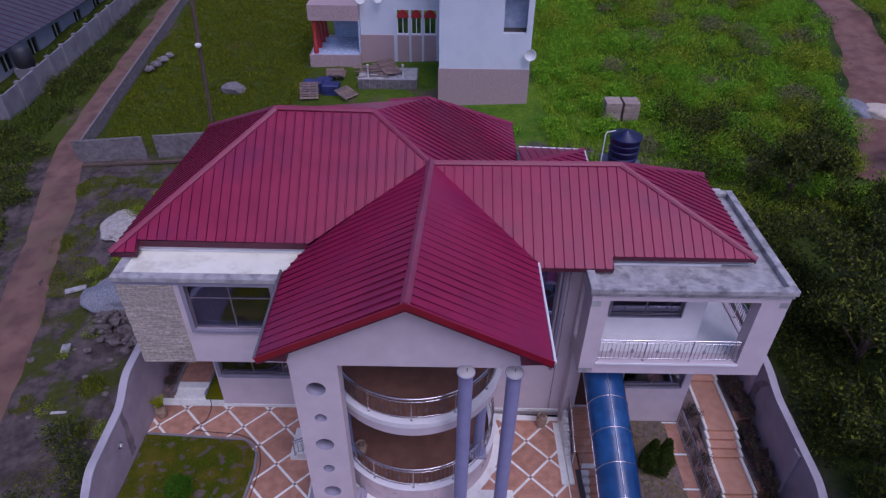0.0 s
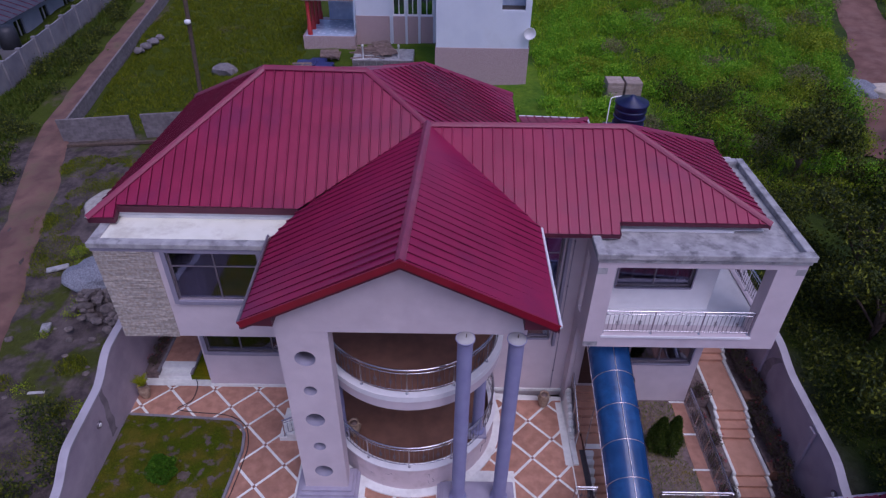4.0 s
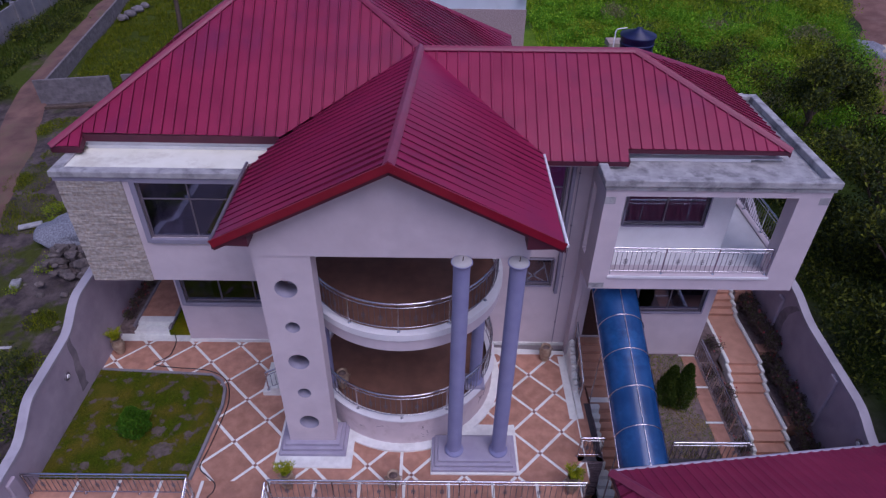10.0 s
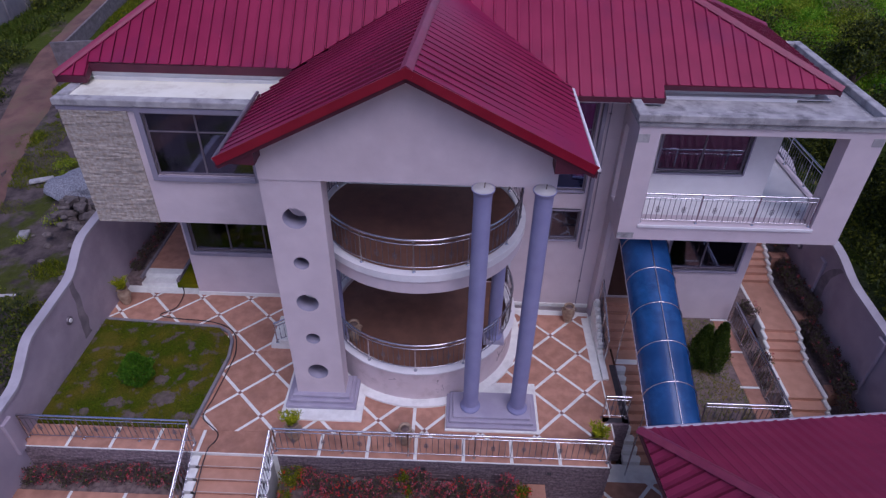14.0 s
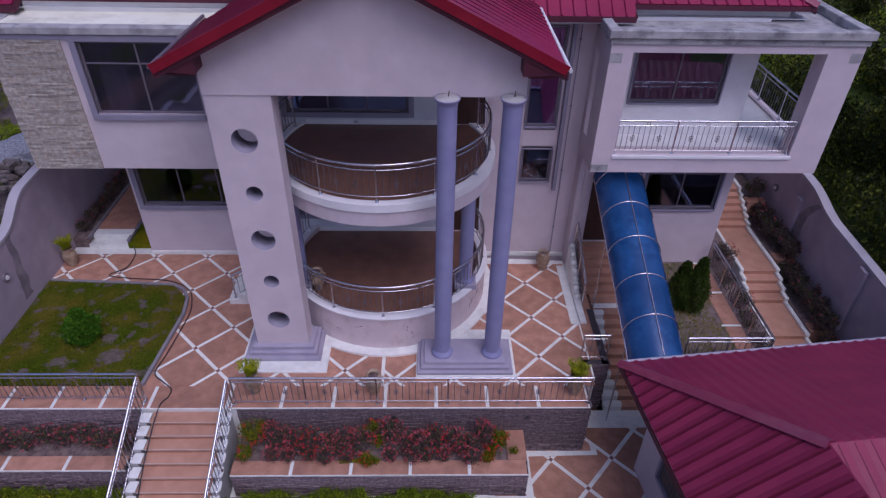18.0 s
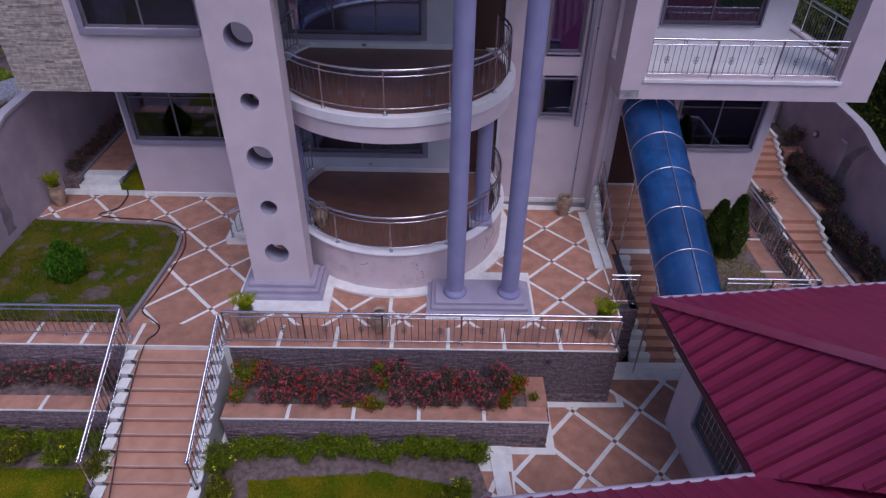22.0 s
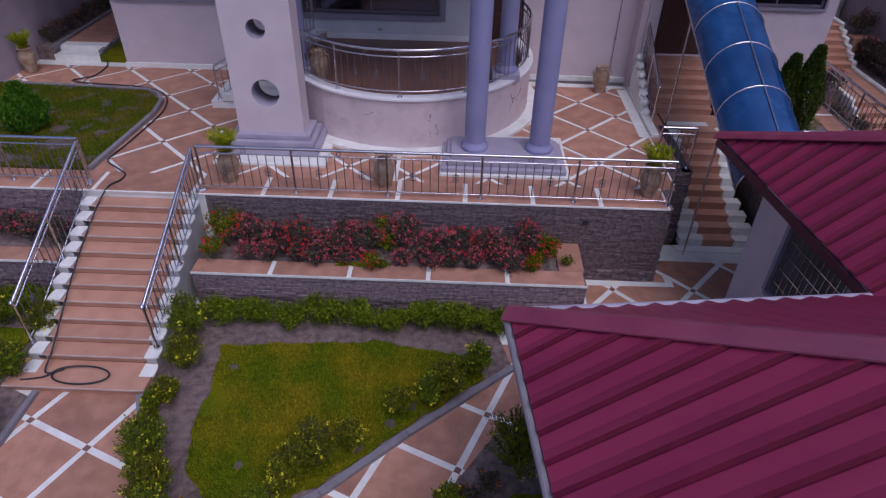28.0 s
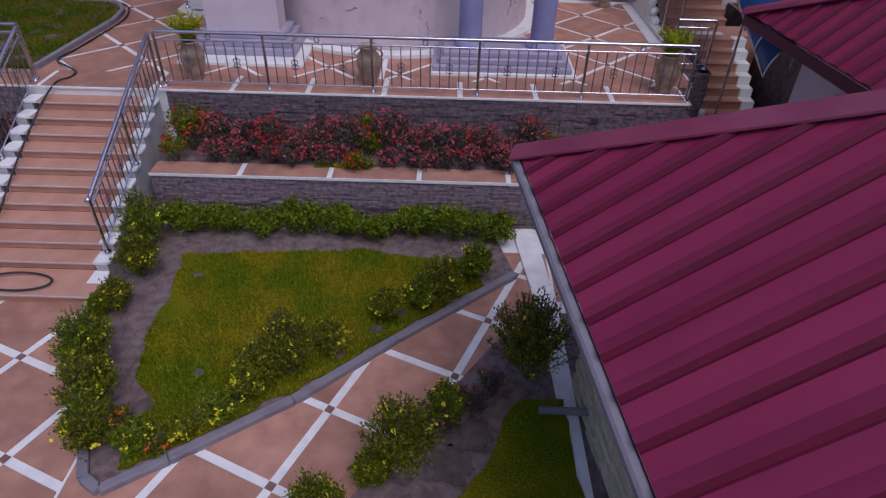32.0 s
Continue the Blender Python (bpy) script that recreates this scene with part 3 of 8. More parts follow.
ground_sheet()
track_sheet("road", [(-16.0, -4), (-18.4, 12), (-20.6, 22), (-23.4, 31), (-25.8, 38.5), (-27.2, 50), (-28.7, 69), (-30, 90)], 2.6, M_ROAD, "rutted red laterite dirt road beside the plots")
track_sheet("path_far", [(26.5, 32.5), (28.5, 37), (30.5, 42.0), (34.0, 51), (37, 60), (38, 75)], 4.2, M_EARTH, "bare red earth track through the bush")


def block_wall(name, a, b, courses, label, lift=0.0, post_gap=0.0):
    """A wall of hollow sandcrete blocks from a to b in plan, standing on the hillside."""
    ax, ay = a
    bx, by = b
    length = math.hypot(bx - ax, by - ay)
    ang = math.degrees(math.atan2(by - ay, bx - ax))
    th = thing(name, (ax, ay, hill(ax, ay) + lift), label, "wall", kind="structure")
    th.rotation_euler = (0, -math.atan2(hill(bx, by) - hill(ax, ay), length) if abs(hill(bx, by) - hill(ax, ay)) > 0.05 else 0, radians(ang))
    core = part("wall_core", box(0, length, -0.06, 0.06, -0.6, courses * 0.2), M_BLOCK)
    core.parent = th
    me = None
    n = int(length / 0.46)
    count = 0
    rest = bmesh.new()
    for j in range(courses):
        for i in range(n + 1):
            x0 = i * 0.46 - (0.23 if j % 2 else 0)
            x1 = x0 + 0.45
            x0, x1 = max(x0, 0), min(x1, length)
            if x1 - x0 < 0.1:
                continue
            if x1 - x0 > 0.44 and count < 240:
                if me is None:
                    bm = box(0, 0.45, -0.075, 0.075, 0, 0.19, 0.008)
                    me = bpy.data.meshes.new("block")
                    bm.to_mesh(me)
                    bm.free()
                    me.materials.append(M_BLOCK)
                ob = new("block", me)
                ob.parent = th
                ob.location = (x0, 0.004 * ((i * 7 + j * 3) % 5 - 2), j * 0.2)
                count += 1
            else:
                box(x0, x1, -0.075, 0.075, j * 0.2, j * 0.2 + 0.19, bm=rest)
    if len(rest.verts):
        part("block_rest", rest, M_BLOCK, None).parent = th
    else:
        rest.free()
    return th


block_wall("wall_block_rear", (-24.4, 36.9), (-19.9, 37.3), 8, "weathered grey sandcrete block wall on weedy ground")
block_wall("wall_block_rear_east", (-19.2, 37.4), (-13.0, 37.9), 8, "weathered grey sandcrete block wall on weedy ground")
block_wall("wall_block_lane", (-24.5, 37.3), (-27.6, 70.0), 5, "long grey block wall along the dirt road")


def lane_wall():
    th = thing("wall_neighbour", (-33, 43, hill(-33, 43)), "pale rendered boundary wall with pilasters", "wall", kind="structure")
    a, b = Vector((-32.4, 42.9, 0)), Vector((-32.6, 71, 0))
    bm = bmesh.new()
    n = 12
    for i in range(n):
        p, q = a.lerp(b, i / n), a.lerp(b, (i + 1) / n)
        za = hill(*p.xy)
        prism([(p.x - 0.08, p.y), (q.x - 0.08, q.y), (q.x + 0.08, q.y), (p.x + 0.08, p.y)], za - 0.6, lambda x, y: hill(x, y) + 1.9, bm)
    part("wall_panel", bm, M_CONC2, th)
    for i in range(n + 1):
        p = a.lerp(b, i / n)
        part("pilaster", box(p.x - 0.16, p.x + 0.2, p.y - 0.16, p.y + 0.16, hill(*p.xy) - 0.5, hill(*p.xy) + 2.05, 0.015), M_CONC2, th)
    bm = prism([(-46, 42.6), (-32.4, 42.9), (-32.4, 43.1), (-46, 42.8)], -1, lambda x, y: hill(x, y) + 1.9)
    part("wall_panel", bm, M_CONC2, th)


M_CONC2 = material("pale_render", (0.16, 0.15, 0.17), (0.22, 0.21, 0.225), 1.0, 0.9, bump=0.2, stain=(0.28, 0.25, 0.23), stain_scale=0.6, stain_amount=0.6)
lane_wall()

# ---- terraces ----
LOW = -1.87
solid("terrace_base", prism([(-12.2, 11.02), (-7.0, 11.02), (-7.0, 11.0), (-5.0, 11.0), (-5.0, 11.02), (4.66, 11.02), (4.66, 12.0), (5.0, 12.0), (5.0, 17.4), (-12.2, 18.4)], -2.3, -0.012),
      M_BAND, "white marble bedding of the upper terrace", "terrace", kind="structure")
solid("court_base", prism([(-12.2, -12), (13.4, -12), (13.4, 12.4), (4.7, 12.4), (4.7, 10.9), (-12.2, 10.9)], -2.3, LOW - 0.012), M_BAND, "white marble bedding of the lower court", "court", kind="structure")


# Added out of view: covers the white bedding so it bounces less light.
solid("court_south", box(-12.1, 13.3, -11.98, 0.47, LOW - 0.2, LOW - 0.002), M_TILE, "unseen terracotta cover added over the white bedding to cut bounced light", "court", kind="structure")


def diamonds(name, label, origin, e1, e2, z, rect, band=0.058, keep=None):
    """Lozenge paving: terracotta panels between white bands, with a dark inlay at each crossing. e1, e2: the steps from crossing to crossing."""
    floor = thing(name, (origin[0], origin[1], z), label, "paving", kind="structure")
    x0, x1, y0, y1 = rect
    e1, e2 = Vector(e1), Vector(e2)
    sine = abs(e1.x * e2.y - e1.y * e2.x) / (e1.length * e2.length)
    s1, s2 = 1 - 2 * band / sine / e1.length, 1 - 2 * band / sine / e2.length
    corner = [(e1 * a * s1 + e2 * b * s2) * 0.5 for a, b in ((-1, -1), (1, -1), (1, 1), (-1, 1))]
    knot = [(e1.normalized() * a + e2.normalized() * b) * 0.05 for a, b in ((-1, -1), (1, -1), (1, 1), (-1, 1))]
    meshes = {}
    for nm, ring, mat in (("paving_panel", corner, M_TILE), ("inlay", knot, M_NODE)):
        bm = prism([tuple(q) for q in ring], -0.01, 0.0)
        meshes[nm] = bpy.data.meshes.new(nm)
        bm.to_mesh(meshes[nm])
        bm.free()
        meshes[nm].materials.append(mat)
    o = Vector(origin)
    for i in range(-30, 31):
        for j in range(-30, 31):
            for nm, c in (("paving_panel", o + e1 * (i + 0.5) + e2 * (j + 0.5)), ("inlay", o + e1 * i + e2 * j)):
                ring = corner if nm == "paving_panel" else knot
                whole = [tuple(c + q) for q in ring]
                if keep and not keep(c.x, c.y):
                    continue
                poly = clip_poly(whole, *rect)
                if len(poly) < 3 or area(poly) < (0.012 if nm == "paving_panel" else 0.004):
                    continue
                if abs(area(poly) - area(whole)) < 1e-6:
                    ob = new(nm, meshes[nm])
                    ob.parent = floor
                    ob.location = (c.x - o.x, c.y - o.y, 0.0012 * ((i * 5 + j * 3) % 4))
                elif nm == "paving_panel":
                    part(nm, prism(poly, z - 0.01, z), M_TILE, floor)
    return floor


def path_side(x, y):
    """How far a place lies south-east of the lower lawn's kerb."""
    return (x + 3.6) * 0.627 - (y - 4.35) * 0.779


diamonds("paving_west", "terracotta diamond paving with white marble bands", (-6.46, 14.91), (0.888, 0.87), (0.888, -0.87), 0.0, (-12.1, -1.0, 11.74, 17.7), 0.05)
diamonds("paving_east", "terracotta diamond paving with white marble bands", (3.53, 14.5), (0.83, 0.835), (0.83, -0.835), 0.0, (-0.9, 4.95, 11.74, 17.2), 0.05)
diamonds("paving_court", "terracotta diamond paving with white marble bands", (4.65, 9.78), (0.85, 0.95), (0.88, -0.9), LOW, (2.1, 9.5, 7.7, 11.75))
diamonds("paving_gate_path", "terracotta diamond paving with white marble bands", (0.53, 6.12), (0.49, 1.10), (1.10, -0.49), LOW, (-3.86, 2.05, 0.5, 8.9), keep=lambda x, y: path_side(x, y) > -0.75)
diamonds("paving_stair_path", "terracotta diamond paving with white marble bands", (-5.40, 6.24), (0.50, 1.09), (1.19, -0.49), LOW, (-6.78, -3.9, 0.5, 7.6))
solid("court_strip", prism([(1.53, 9.58), (1.93, 9.58), (2.09, 7.4), (2.09, 0.5), (2.06, 0.5), (1.78, 7.4)], LOW - 0.01, LOW + 0.035), M_BAND, "white marble strip along the court", "trim", kind="structure")


def edge_tiles(name, xa, xb, ya, yb, z, spacing, label):
    """A run of border tiles with a thin white band between each two."""
    th = thing(name, (xa, ya, z), label, "paving", kind="structure")
    n = max(1, round((xb - xa) / spacing))
    step = (xb - xa) / n
    for i in range(n):
        part("border_tile", box(xa + i * step + (0.05 if i else 0), xa + (i + 1) * step - 0.05, ya, yb, z - 0.02, z, 0.003), M_TILE, th)
    part("nosing", box(xa, xb, ya - 0.03, ya - 0.003, z - 0.035, z + 0.004, 0.004), M_BAND, th)
    return th


edge_tiles("terrace_border_east", -4.95, 4.66, 11.0, 11.735, 0.004, 1.37, "terracotta border tiles with white bands at the terrace edge")
edge_tiles("stair_head_border", -7.0, -5.0, 10.99, 11.735, 0.003, 2.0, "terracotta border tiles with a white band at the stair head")
edge_tiles("terrace_border_west", -12.1, -7.05, 11.0, 11.735, 0.004, 1.37, "terracotta border tiles with white bands at the terrace edge")


def ledgestone(name, axis, at, u0, u1, z0, z1, label, mat, back, course=0.065, most=300, face=-1, longest=0.5):
    """A wall faced with thin split stones in courses. face: the side along the other axis to which the stones stand out."""
    th = thing(name, (u0, at, z0) if axis == 'x' else (at, u0, z0), label, "wall", kind="structure")
    core = (box(u0, u1, at + 0.02, at + 0.2, z0, z1) if face < 0 else box(u0, u1, at - 0.2, at - 0.02, z0, z1)) if axis == 'x' else (box(at + 0.02, at + 0.2, u0, u1, z0, z1) if face < 0 else box(at - 0.2, at - 0.02, u0, u1, z0, z1))
    part("backing", core, back, th)
    rng = random.Random(int(abs(u0) * 100 + abs(z0) * 37))
    rest, count = bmesh.new(), 0
    z = z0
    while z < z1 - 0.01:
        h = min(course * rng.choice((0.8, 1.0, 1.0, 1.25)), z1 - z)
        u = u0
        while u < u1 - 0.01:
            w = min(rng.uniform(longest * 0.3, longest), u1 - u)
            d = rng.uniform(0.0, 0.035)
            lo, hi = (at - d, at + 0.03) if face < 0 else (at - 0.03, at + d)
            args = (u + 0.003, u + w - 0.003, lo, hi, z + 0.003, z + h - 0.003) if axis == 'x' else (lo, hi, u + 0.003, u + w - 0.003, z + 0.003, z + h - 0.003)
            if count < most:
                part("stone", box(*args), mat, th)
                count += 1
            else:
                box(*args, bm=rest)
            u += w
        z += h
    if len(rest.verts):
        tagged(part("stone_rest", rest, mat, th), kind="stuff")
    else:
        rest.free()
    return th


# ---- planters and their stone walls ----
PT = -0.9
solid("planter_core_east", prism([(-4.72, 9.62), (2.9, 9.62), (2.9, 10.98), (-4.72, 10.98)], -2.3, PT - 0.25), M_MORTAR, "concrete core of the flower planter", "planter", kind="structure")
solid("planter_core_west", prism([(-12.2, 9.82), (-7.45, 9.82), (-7.45, 10.98), (-12.2, 10.98)], -2.3, PT - 0.25), M_MORTAR, "concrete core of the flower planter", "planter", kind="structure")


def planter_top(name, xa, xb, ya, end):
    th = thing(name, (xa, ya, PT), "terracotta tiled planter rim with white bands", "planter", kind="structure")
    n = round((xb - xa) / 1.45)
    step = (xb - xa) / n
    for i in range(n):
        part("rim_tile", box(xa + i * step + (0.045 if i else 0), xa + (i + 1) * step - 0.045, ya, ya + 0.42, PT - 0.04, PT, 0.004), M_TILE, th)
        if i:
            part("rim_band", box(xa + i * step - 0.043, xa + i * step + 0.043, ya, ya + 0.42, PT - 0.04, PT - 0.002), M_BAND, th)
    part("rim_edge", box(xa, xb, ya - 0.02, ya - 0.002, PT - 0.045, PT + 0.003), M_BAND, th)
    if end:
        part("rim_tile", box(xb - 0.5, xb, ya + 0.425, 10.95, PT - 0.04, PT, 0.004), M_TILE, th)
    part("rim_wall", box(xa, xb, ya + 0.3, ya + 0.42, PT - 0.3, PT - 0.041), M_MORTAR, th)
    soil = bmesh.new()
    bmesh.ops.create_grid(soil, x_segments=40, y_segments=8, size=0.5, matrix=Matrix.Translation(((xa + xb - (0.5 if end else 0)) / 2, (ya + 0.42 + 10.97) / 2, PT - 0.06)) @ Matrix.Diagonal((xb - xa - (0.5 if end else 0), 10.97 - ya - 0.42, 1, 1)))
    for v in soil.verts:
        v.co.z += 0.04 * noise.noise(v.co * 4)
    part("soil", soil, M_SOIL, th)


planter_top("planter_rim_east", -4.72, 2.93, 9.58, True)
planter_top("planter_rim_west", -12.1, -7.42, 9.75, False)
ledgestone("wall_terrace_east", 'x', 11.0, -4.75, 4.68, LOW, -0.03, "dark split-slate retaining wall below the terrace", M_STONE_D, M_MORTAR, course=0.046, longest=0.36)
ledgestone("wall_terrace_end", 'y', 4.70, 11.02, 12.0, LOW, -0.03, "dark split-slate end of the terrace wall", M_STONE_D, M_MORTAR, course=0.046, longest=0.36, face=1)
ledgestone("wall_terrace_west", 'x', 11.0, -12.1, -7.3, PT - 0.3, -0.03, "dark split-slate retaining wall below the terrace", M_STONE_D, M_MORTAR, course=0.046, longest=0.36)
ledgestone("wall_planter_east", 'x', 9.6, -4.72, 2.92, LOW, PT - 0.045, "dark split-slate front of the planter", M_STONE_D, M_MORTAR, course=0.046, longest=0.36)
ledgestone("wall_planter_end", 'y', 2.9, 9.6, 10.98, LOW, PT - 0.045, "dark split-slate end of the planter", M_STONE_D, M_MORTAR, course=0.046, longest=0.36, most=120, face=1)
ledgestone("wall_planter_west", 'x', 9.78, -12.1, -7.42, LOW, PT - 0.045, "dark split-slate front of the planter", M_STONE_D, M_MORTAR, course=0.046, longest=0.36, most=200)
solid("court_trim", prism([(1.95, 9.37), (3.15, 9.37), (3.15, 10.78), (5.12, 10.82), (5.12, 11.2), (4.96, 11.2), (4.96, 10.96), (2.95, 10.96), (2.95, 9.56), (1.95, 9.56)], LOW - 0.01, LOW + 0.006), M_BAND, "white marble band along the stone wall", "trim", kind="structure")


# ---- main stair ----
M_NOSE = material("pale_nosing", (0.52, 0.42, 0.36), (0.60, 0.50, 0.44), 4.0, 0.6, stain=(0.4, 0.27, 0.2))
M_STRING = material("grey_stringer_render", (0.40, 0.39, 0.38), (0.48, 0.47, 0.45), 3.0, 0.85, bump=0.1, stain=(0.28, 0.25, 0.23))
def main_stair():
    n, top, y0, run = 12, 0.0, 11.0, 0.305
    rise = (top - LOW) / n
    st = thing("garden_stair", (-6.0, 7.3, LOW), "terracotta tiled garden stair with white edge slabs", "stair", kind="structure")
    for i in range(n - 1):
        z = top - (i + 1) * rise
        ya = y0 - (i + 1) * run
        wide, deep = (0.45, 0.3) if i == n - 2 else (0.0, 0.0)
        part("tread", box(-6.93 - wide, -5.12 + wide * 0.5, ya - 0.03 - deep, ya + run, z - 0.035, z, 0.008), M_STEPTILE, st)
        part("nosing", box(-6.93 - wide, -5.12 + wide * 0.5, ya - 0.045 - deep, ya - 0.031 - deep, z - 0.03, z - 0.002), M_NOSE, st, "thin pale nosing strip")
        part("riser", box(-6.93 - wide, -5.12 + wide * 0.5, ya + 0.002 - deep, ya + run, z - rise, z - 0.036), M_STEPTILE, st)
        part("support", box(-6.92, -5.13, ya + 0.02, ya + run, LOW - 0.2, z - rise - 0.001), M_MORTAR, st)
    for sx in (-7.1, -4.96):
        for i in range(n - 1):
            z = top - i * rise - 0.02
            ya = y0 - (i + 1) * run
            out = -1 if sx < -6 else 1
            ring = [(sx - out * 0.15, ya - 0.03), (sx + out * 0.06, ya - 0.03), (sx + out * 0.105, ya + 0.01), (sx + out * 0.105, ya + run * 0.55), (sx + out * 0.075, ya + run - 0.036), (sx - out * 0.15, ya + run - 0.036)]
            part("edge_slab", prism(ring if out > 0 else ring[::-1], z - rise - 0.012, z - rise + 0.026), M_BAND, st, "flat white edge slab")
            part("stringer", prism([(sx - 0.13, ya - 0.015), (sx + 0.06, ya - 0.015), (sx + 0.06, ya + run - 0.017), (sx - 0.13, ya + run - 0.017)], LOW - 0.2, z - rise - 0.013), M_STRING, st)


main_stair()


# ---- steel railings ----
def unit_mesh(name, r, sides, mat):
    bm = lathe([(r, 0), (r, 1)], (0, 0, 0), sides)
    me = bpy.data.meshes.new(name)
    bm.to_mesh(me)
    bm.free()
    me.materials.append(mat)
    return me


ME_POST = unit_mesh("post", 0.026, 10, M_STEEL)
ME_BAL = unit_mesh("baluster", 0.0095, 6, M_STEEL_D)
ME_ORN = None


def ornament_mesh():
    bm = bmesh.new()
    for s in (-1, 1):
        for c in (0.0, 0.09):
            tube([(0.03 * s + 0.028 * math.cos(k * math.pi / 5), 0, c + 0.035 * math.sin(k * math.pi / 5)) for k in range(10)], 0.009, 5, bm)
    lathe([(0.006, -0.06), (0.02, -0.04), (0.02, -0.03), (0.006, -0.01), (0.006, 0.12), (0.02, 0.14), (0.006, 0.16)], (0, 0, 0), 8, bm)
    me = bpy.data.meshes.new("scroll")
    bm.to_mesh(me)
    bm.free()
    me.materials.append(M_STEEL_D)
    return me


ME_ORN = ornament_mesh()


def ring_ornament():
    bm = bmesh.new()
    tube([(0.042 * math.cos(k * math.pi / 8), 0, 0.048 * math.sin(k * math.pi / 8)) for k in range(17)], 0.010, 6, bm)
    me = bpy.data.meshes.new("ring")
    bm.to_mesh(me)
    bm.free()
    me.materials.append(M_STEEL_D)
    return me


def foot_mesh():
    bm = lathe([(0.055, 0.0), (0.055, 0.012), (0.034, 0.03), (0.028, 0.06)], (0, 0, 0), 12)
    me = bpy.data.meshes.new("post_foot")
    bm.to_mesh(me)
    bm.free()
    me.materials.append(M_STEEL)
    return me


ME_RING, ME_FOOT = ring_ornament(), foot_mesh()


def railing(pts, height, label, gap=0.17, posts=1.88, group="steel railings", first=True, last=True, ornament=True, low=0.1):
    """A stainless railing over base points: round handrail, under-rail, bottom rail, posts on feet, thin balusters, two of them with scrolls in each bay, and a ring under the handrail."""
    p = [Vector(q) for q in pts]
    th = thing("railing", p[0], label, "railing", group)
    o = p[0]
    up = Vector((0, 0, 1))
    part("handrail", tube([q + up * height for q in p], 0.032, 10), M_STEEL, th, "polished round steel handrail")
    part("under_rail", tube([q + up * (height - 0.14) for q in p], 0.017, 8), M_STEEL, th)
    part("bottom_rail", tube([q + up * low for q in p], 0.014, 8), M_STEEL, th)
    lens = [0.0]
    for a, b in zip(p, p[1:]):
        lens.append(lens[-1] + (b - a).length)

    def at(s):
        for i in range(len(p) - 1):
            if s <= lens[i + 1] + 1e-6:
                return p[i].lerp(p[i + 1], (s - lens[i]) / (lens[i + 1] - lens[i]))
        return p[-1]

    def put(name, mesh, s, lift, tall=1.0):
        q = at(s)
        d = at(min(lens[-1], s + 0.05)) - at(max(0.0, s - 0.05))
        ob = new(name, mesh)
        ob.parent = th
        ob.location = q - o + up * lift
        ob.scale = (1, 1, tall)
        ob.rotation_euler = (0, 0, math.atan2(d.y, d.x))

    n = max(1, round(lens[-1] / posts))
    bay = lens[-1] / n
    m = max(2, round(bay / gap))
    for i in range(n + 1):
        if not ((i == 0 and not first) or (i == n and not last)):
            put("post", ME_POST, bay * i, 0.0, height - 0.01)
            put("post_foot", ME_FOOT, bay * i, 0.0)
        if i == n:
            break
        marked = {round(0.31 * m), round(0.69 * m)} if ornament else set()
        for k in range(1, m):
            put("baluster", ME_BAL, bay * (i + k / m), low, height - 0.14 - low)
            if k in marked:
                put("scroll", ME_ORN, bay * (i + k / m), height * 0.42)
        if ornament:
            put("ring", ME_RING, bay * (i + 0.5), height - 0.075)
    return th


railing([(-4.78, 11.13, 0), (4.6, 11.13, 0)], 0.99, "stainless steel railing along the terrace edge")
railing([(-12.05, 11.28, 0), (-7.2, 11.28, 0)], 0.99, "stainless steel railing along the terrace edge")
railing([(-4.86, 11.08, 0), (-4.95, 8.15, -1.5)], 0.96, "stainless steel stair railing with scrolls", posts=1.65)
railing([(-7.18, 11.2, 0), (-7.26, 8.18, -1.55)], 0.96, "stainless steel stair railing with scrolls", posts=1.65)
for bx, by, bz in ((-4.95, 8.15, -0.54), (-7.26, 8.18, -0.59)):
    solid("ball_finial", lathe([(0.01, -0.05), (0.04, -0.03), (0.05, 0.0), (0.04, 0.03), (0.01, 0.05)], (bx, by - 0.02, bz), 12), M_STEEL, "round steel ball at the foot of the stair railing", "finial")


# ---- perimeter walls ----
def wavy_wall(name, x, th_x, profile, label):
    """A boundary wall whose top steps down in soft waves along y."""
    ys = np.arange(profile[0][0], profile[-1][0] + 0.01, 0.25)
    py, pz = zip(*profile)
    def top(y):
        return float(np.mean([np.interp(y + d, py, pz) for d in (-0.4, -0.2, 0, 0.2, 0.4)]))
    wall = thing(name, (x, profile[0][0], -2.3), label, "wall", kind="structure")
    for nm, a, b, lo, hi, mat in (("wall_body", 0, th_x, None, 0.0, M_BOUND_DIM), ("coping", -0.05 * np.sign(th_x), th_x + 0.05 * np.sign(th_x), 0.0, 0.09, M_COPING)):
        bm = bmesh.new()
        rows = []
        for y in ys:
            t = top(y)
            z0 = -2.3 if lo is None else t + 0.001
            rows.append([bm.verts.new((x + a, y, z0)), bm.verts.new((x + b, y, z0)), bm.verts.new((x + b, y, t + hi)), bm.verts.new((x + a, y, t + hi))])
        for r, s in zip(rows, rows[1:]):
            for k in range(4):
                bm.faces.new((r[k], r[(k + 1) % 4], s[(k + 1) % 4], s[k]))
        bm.faces.new(rows[0])
        bm.faces.new(rows[-1][::-1])
        bmesh.ops.recalc_face_normals(bm, faces=bm.faces[:])
        part(nm, bm, mat, wall)
    return wall


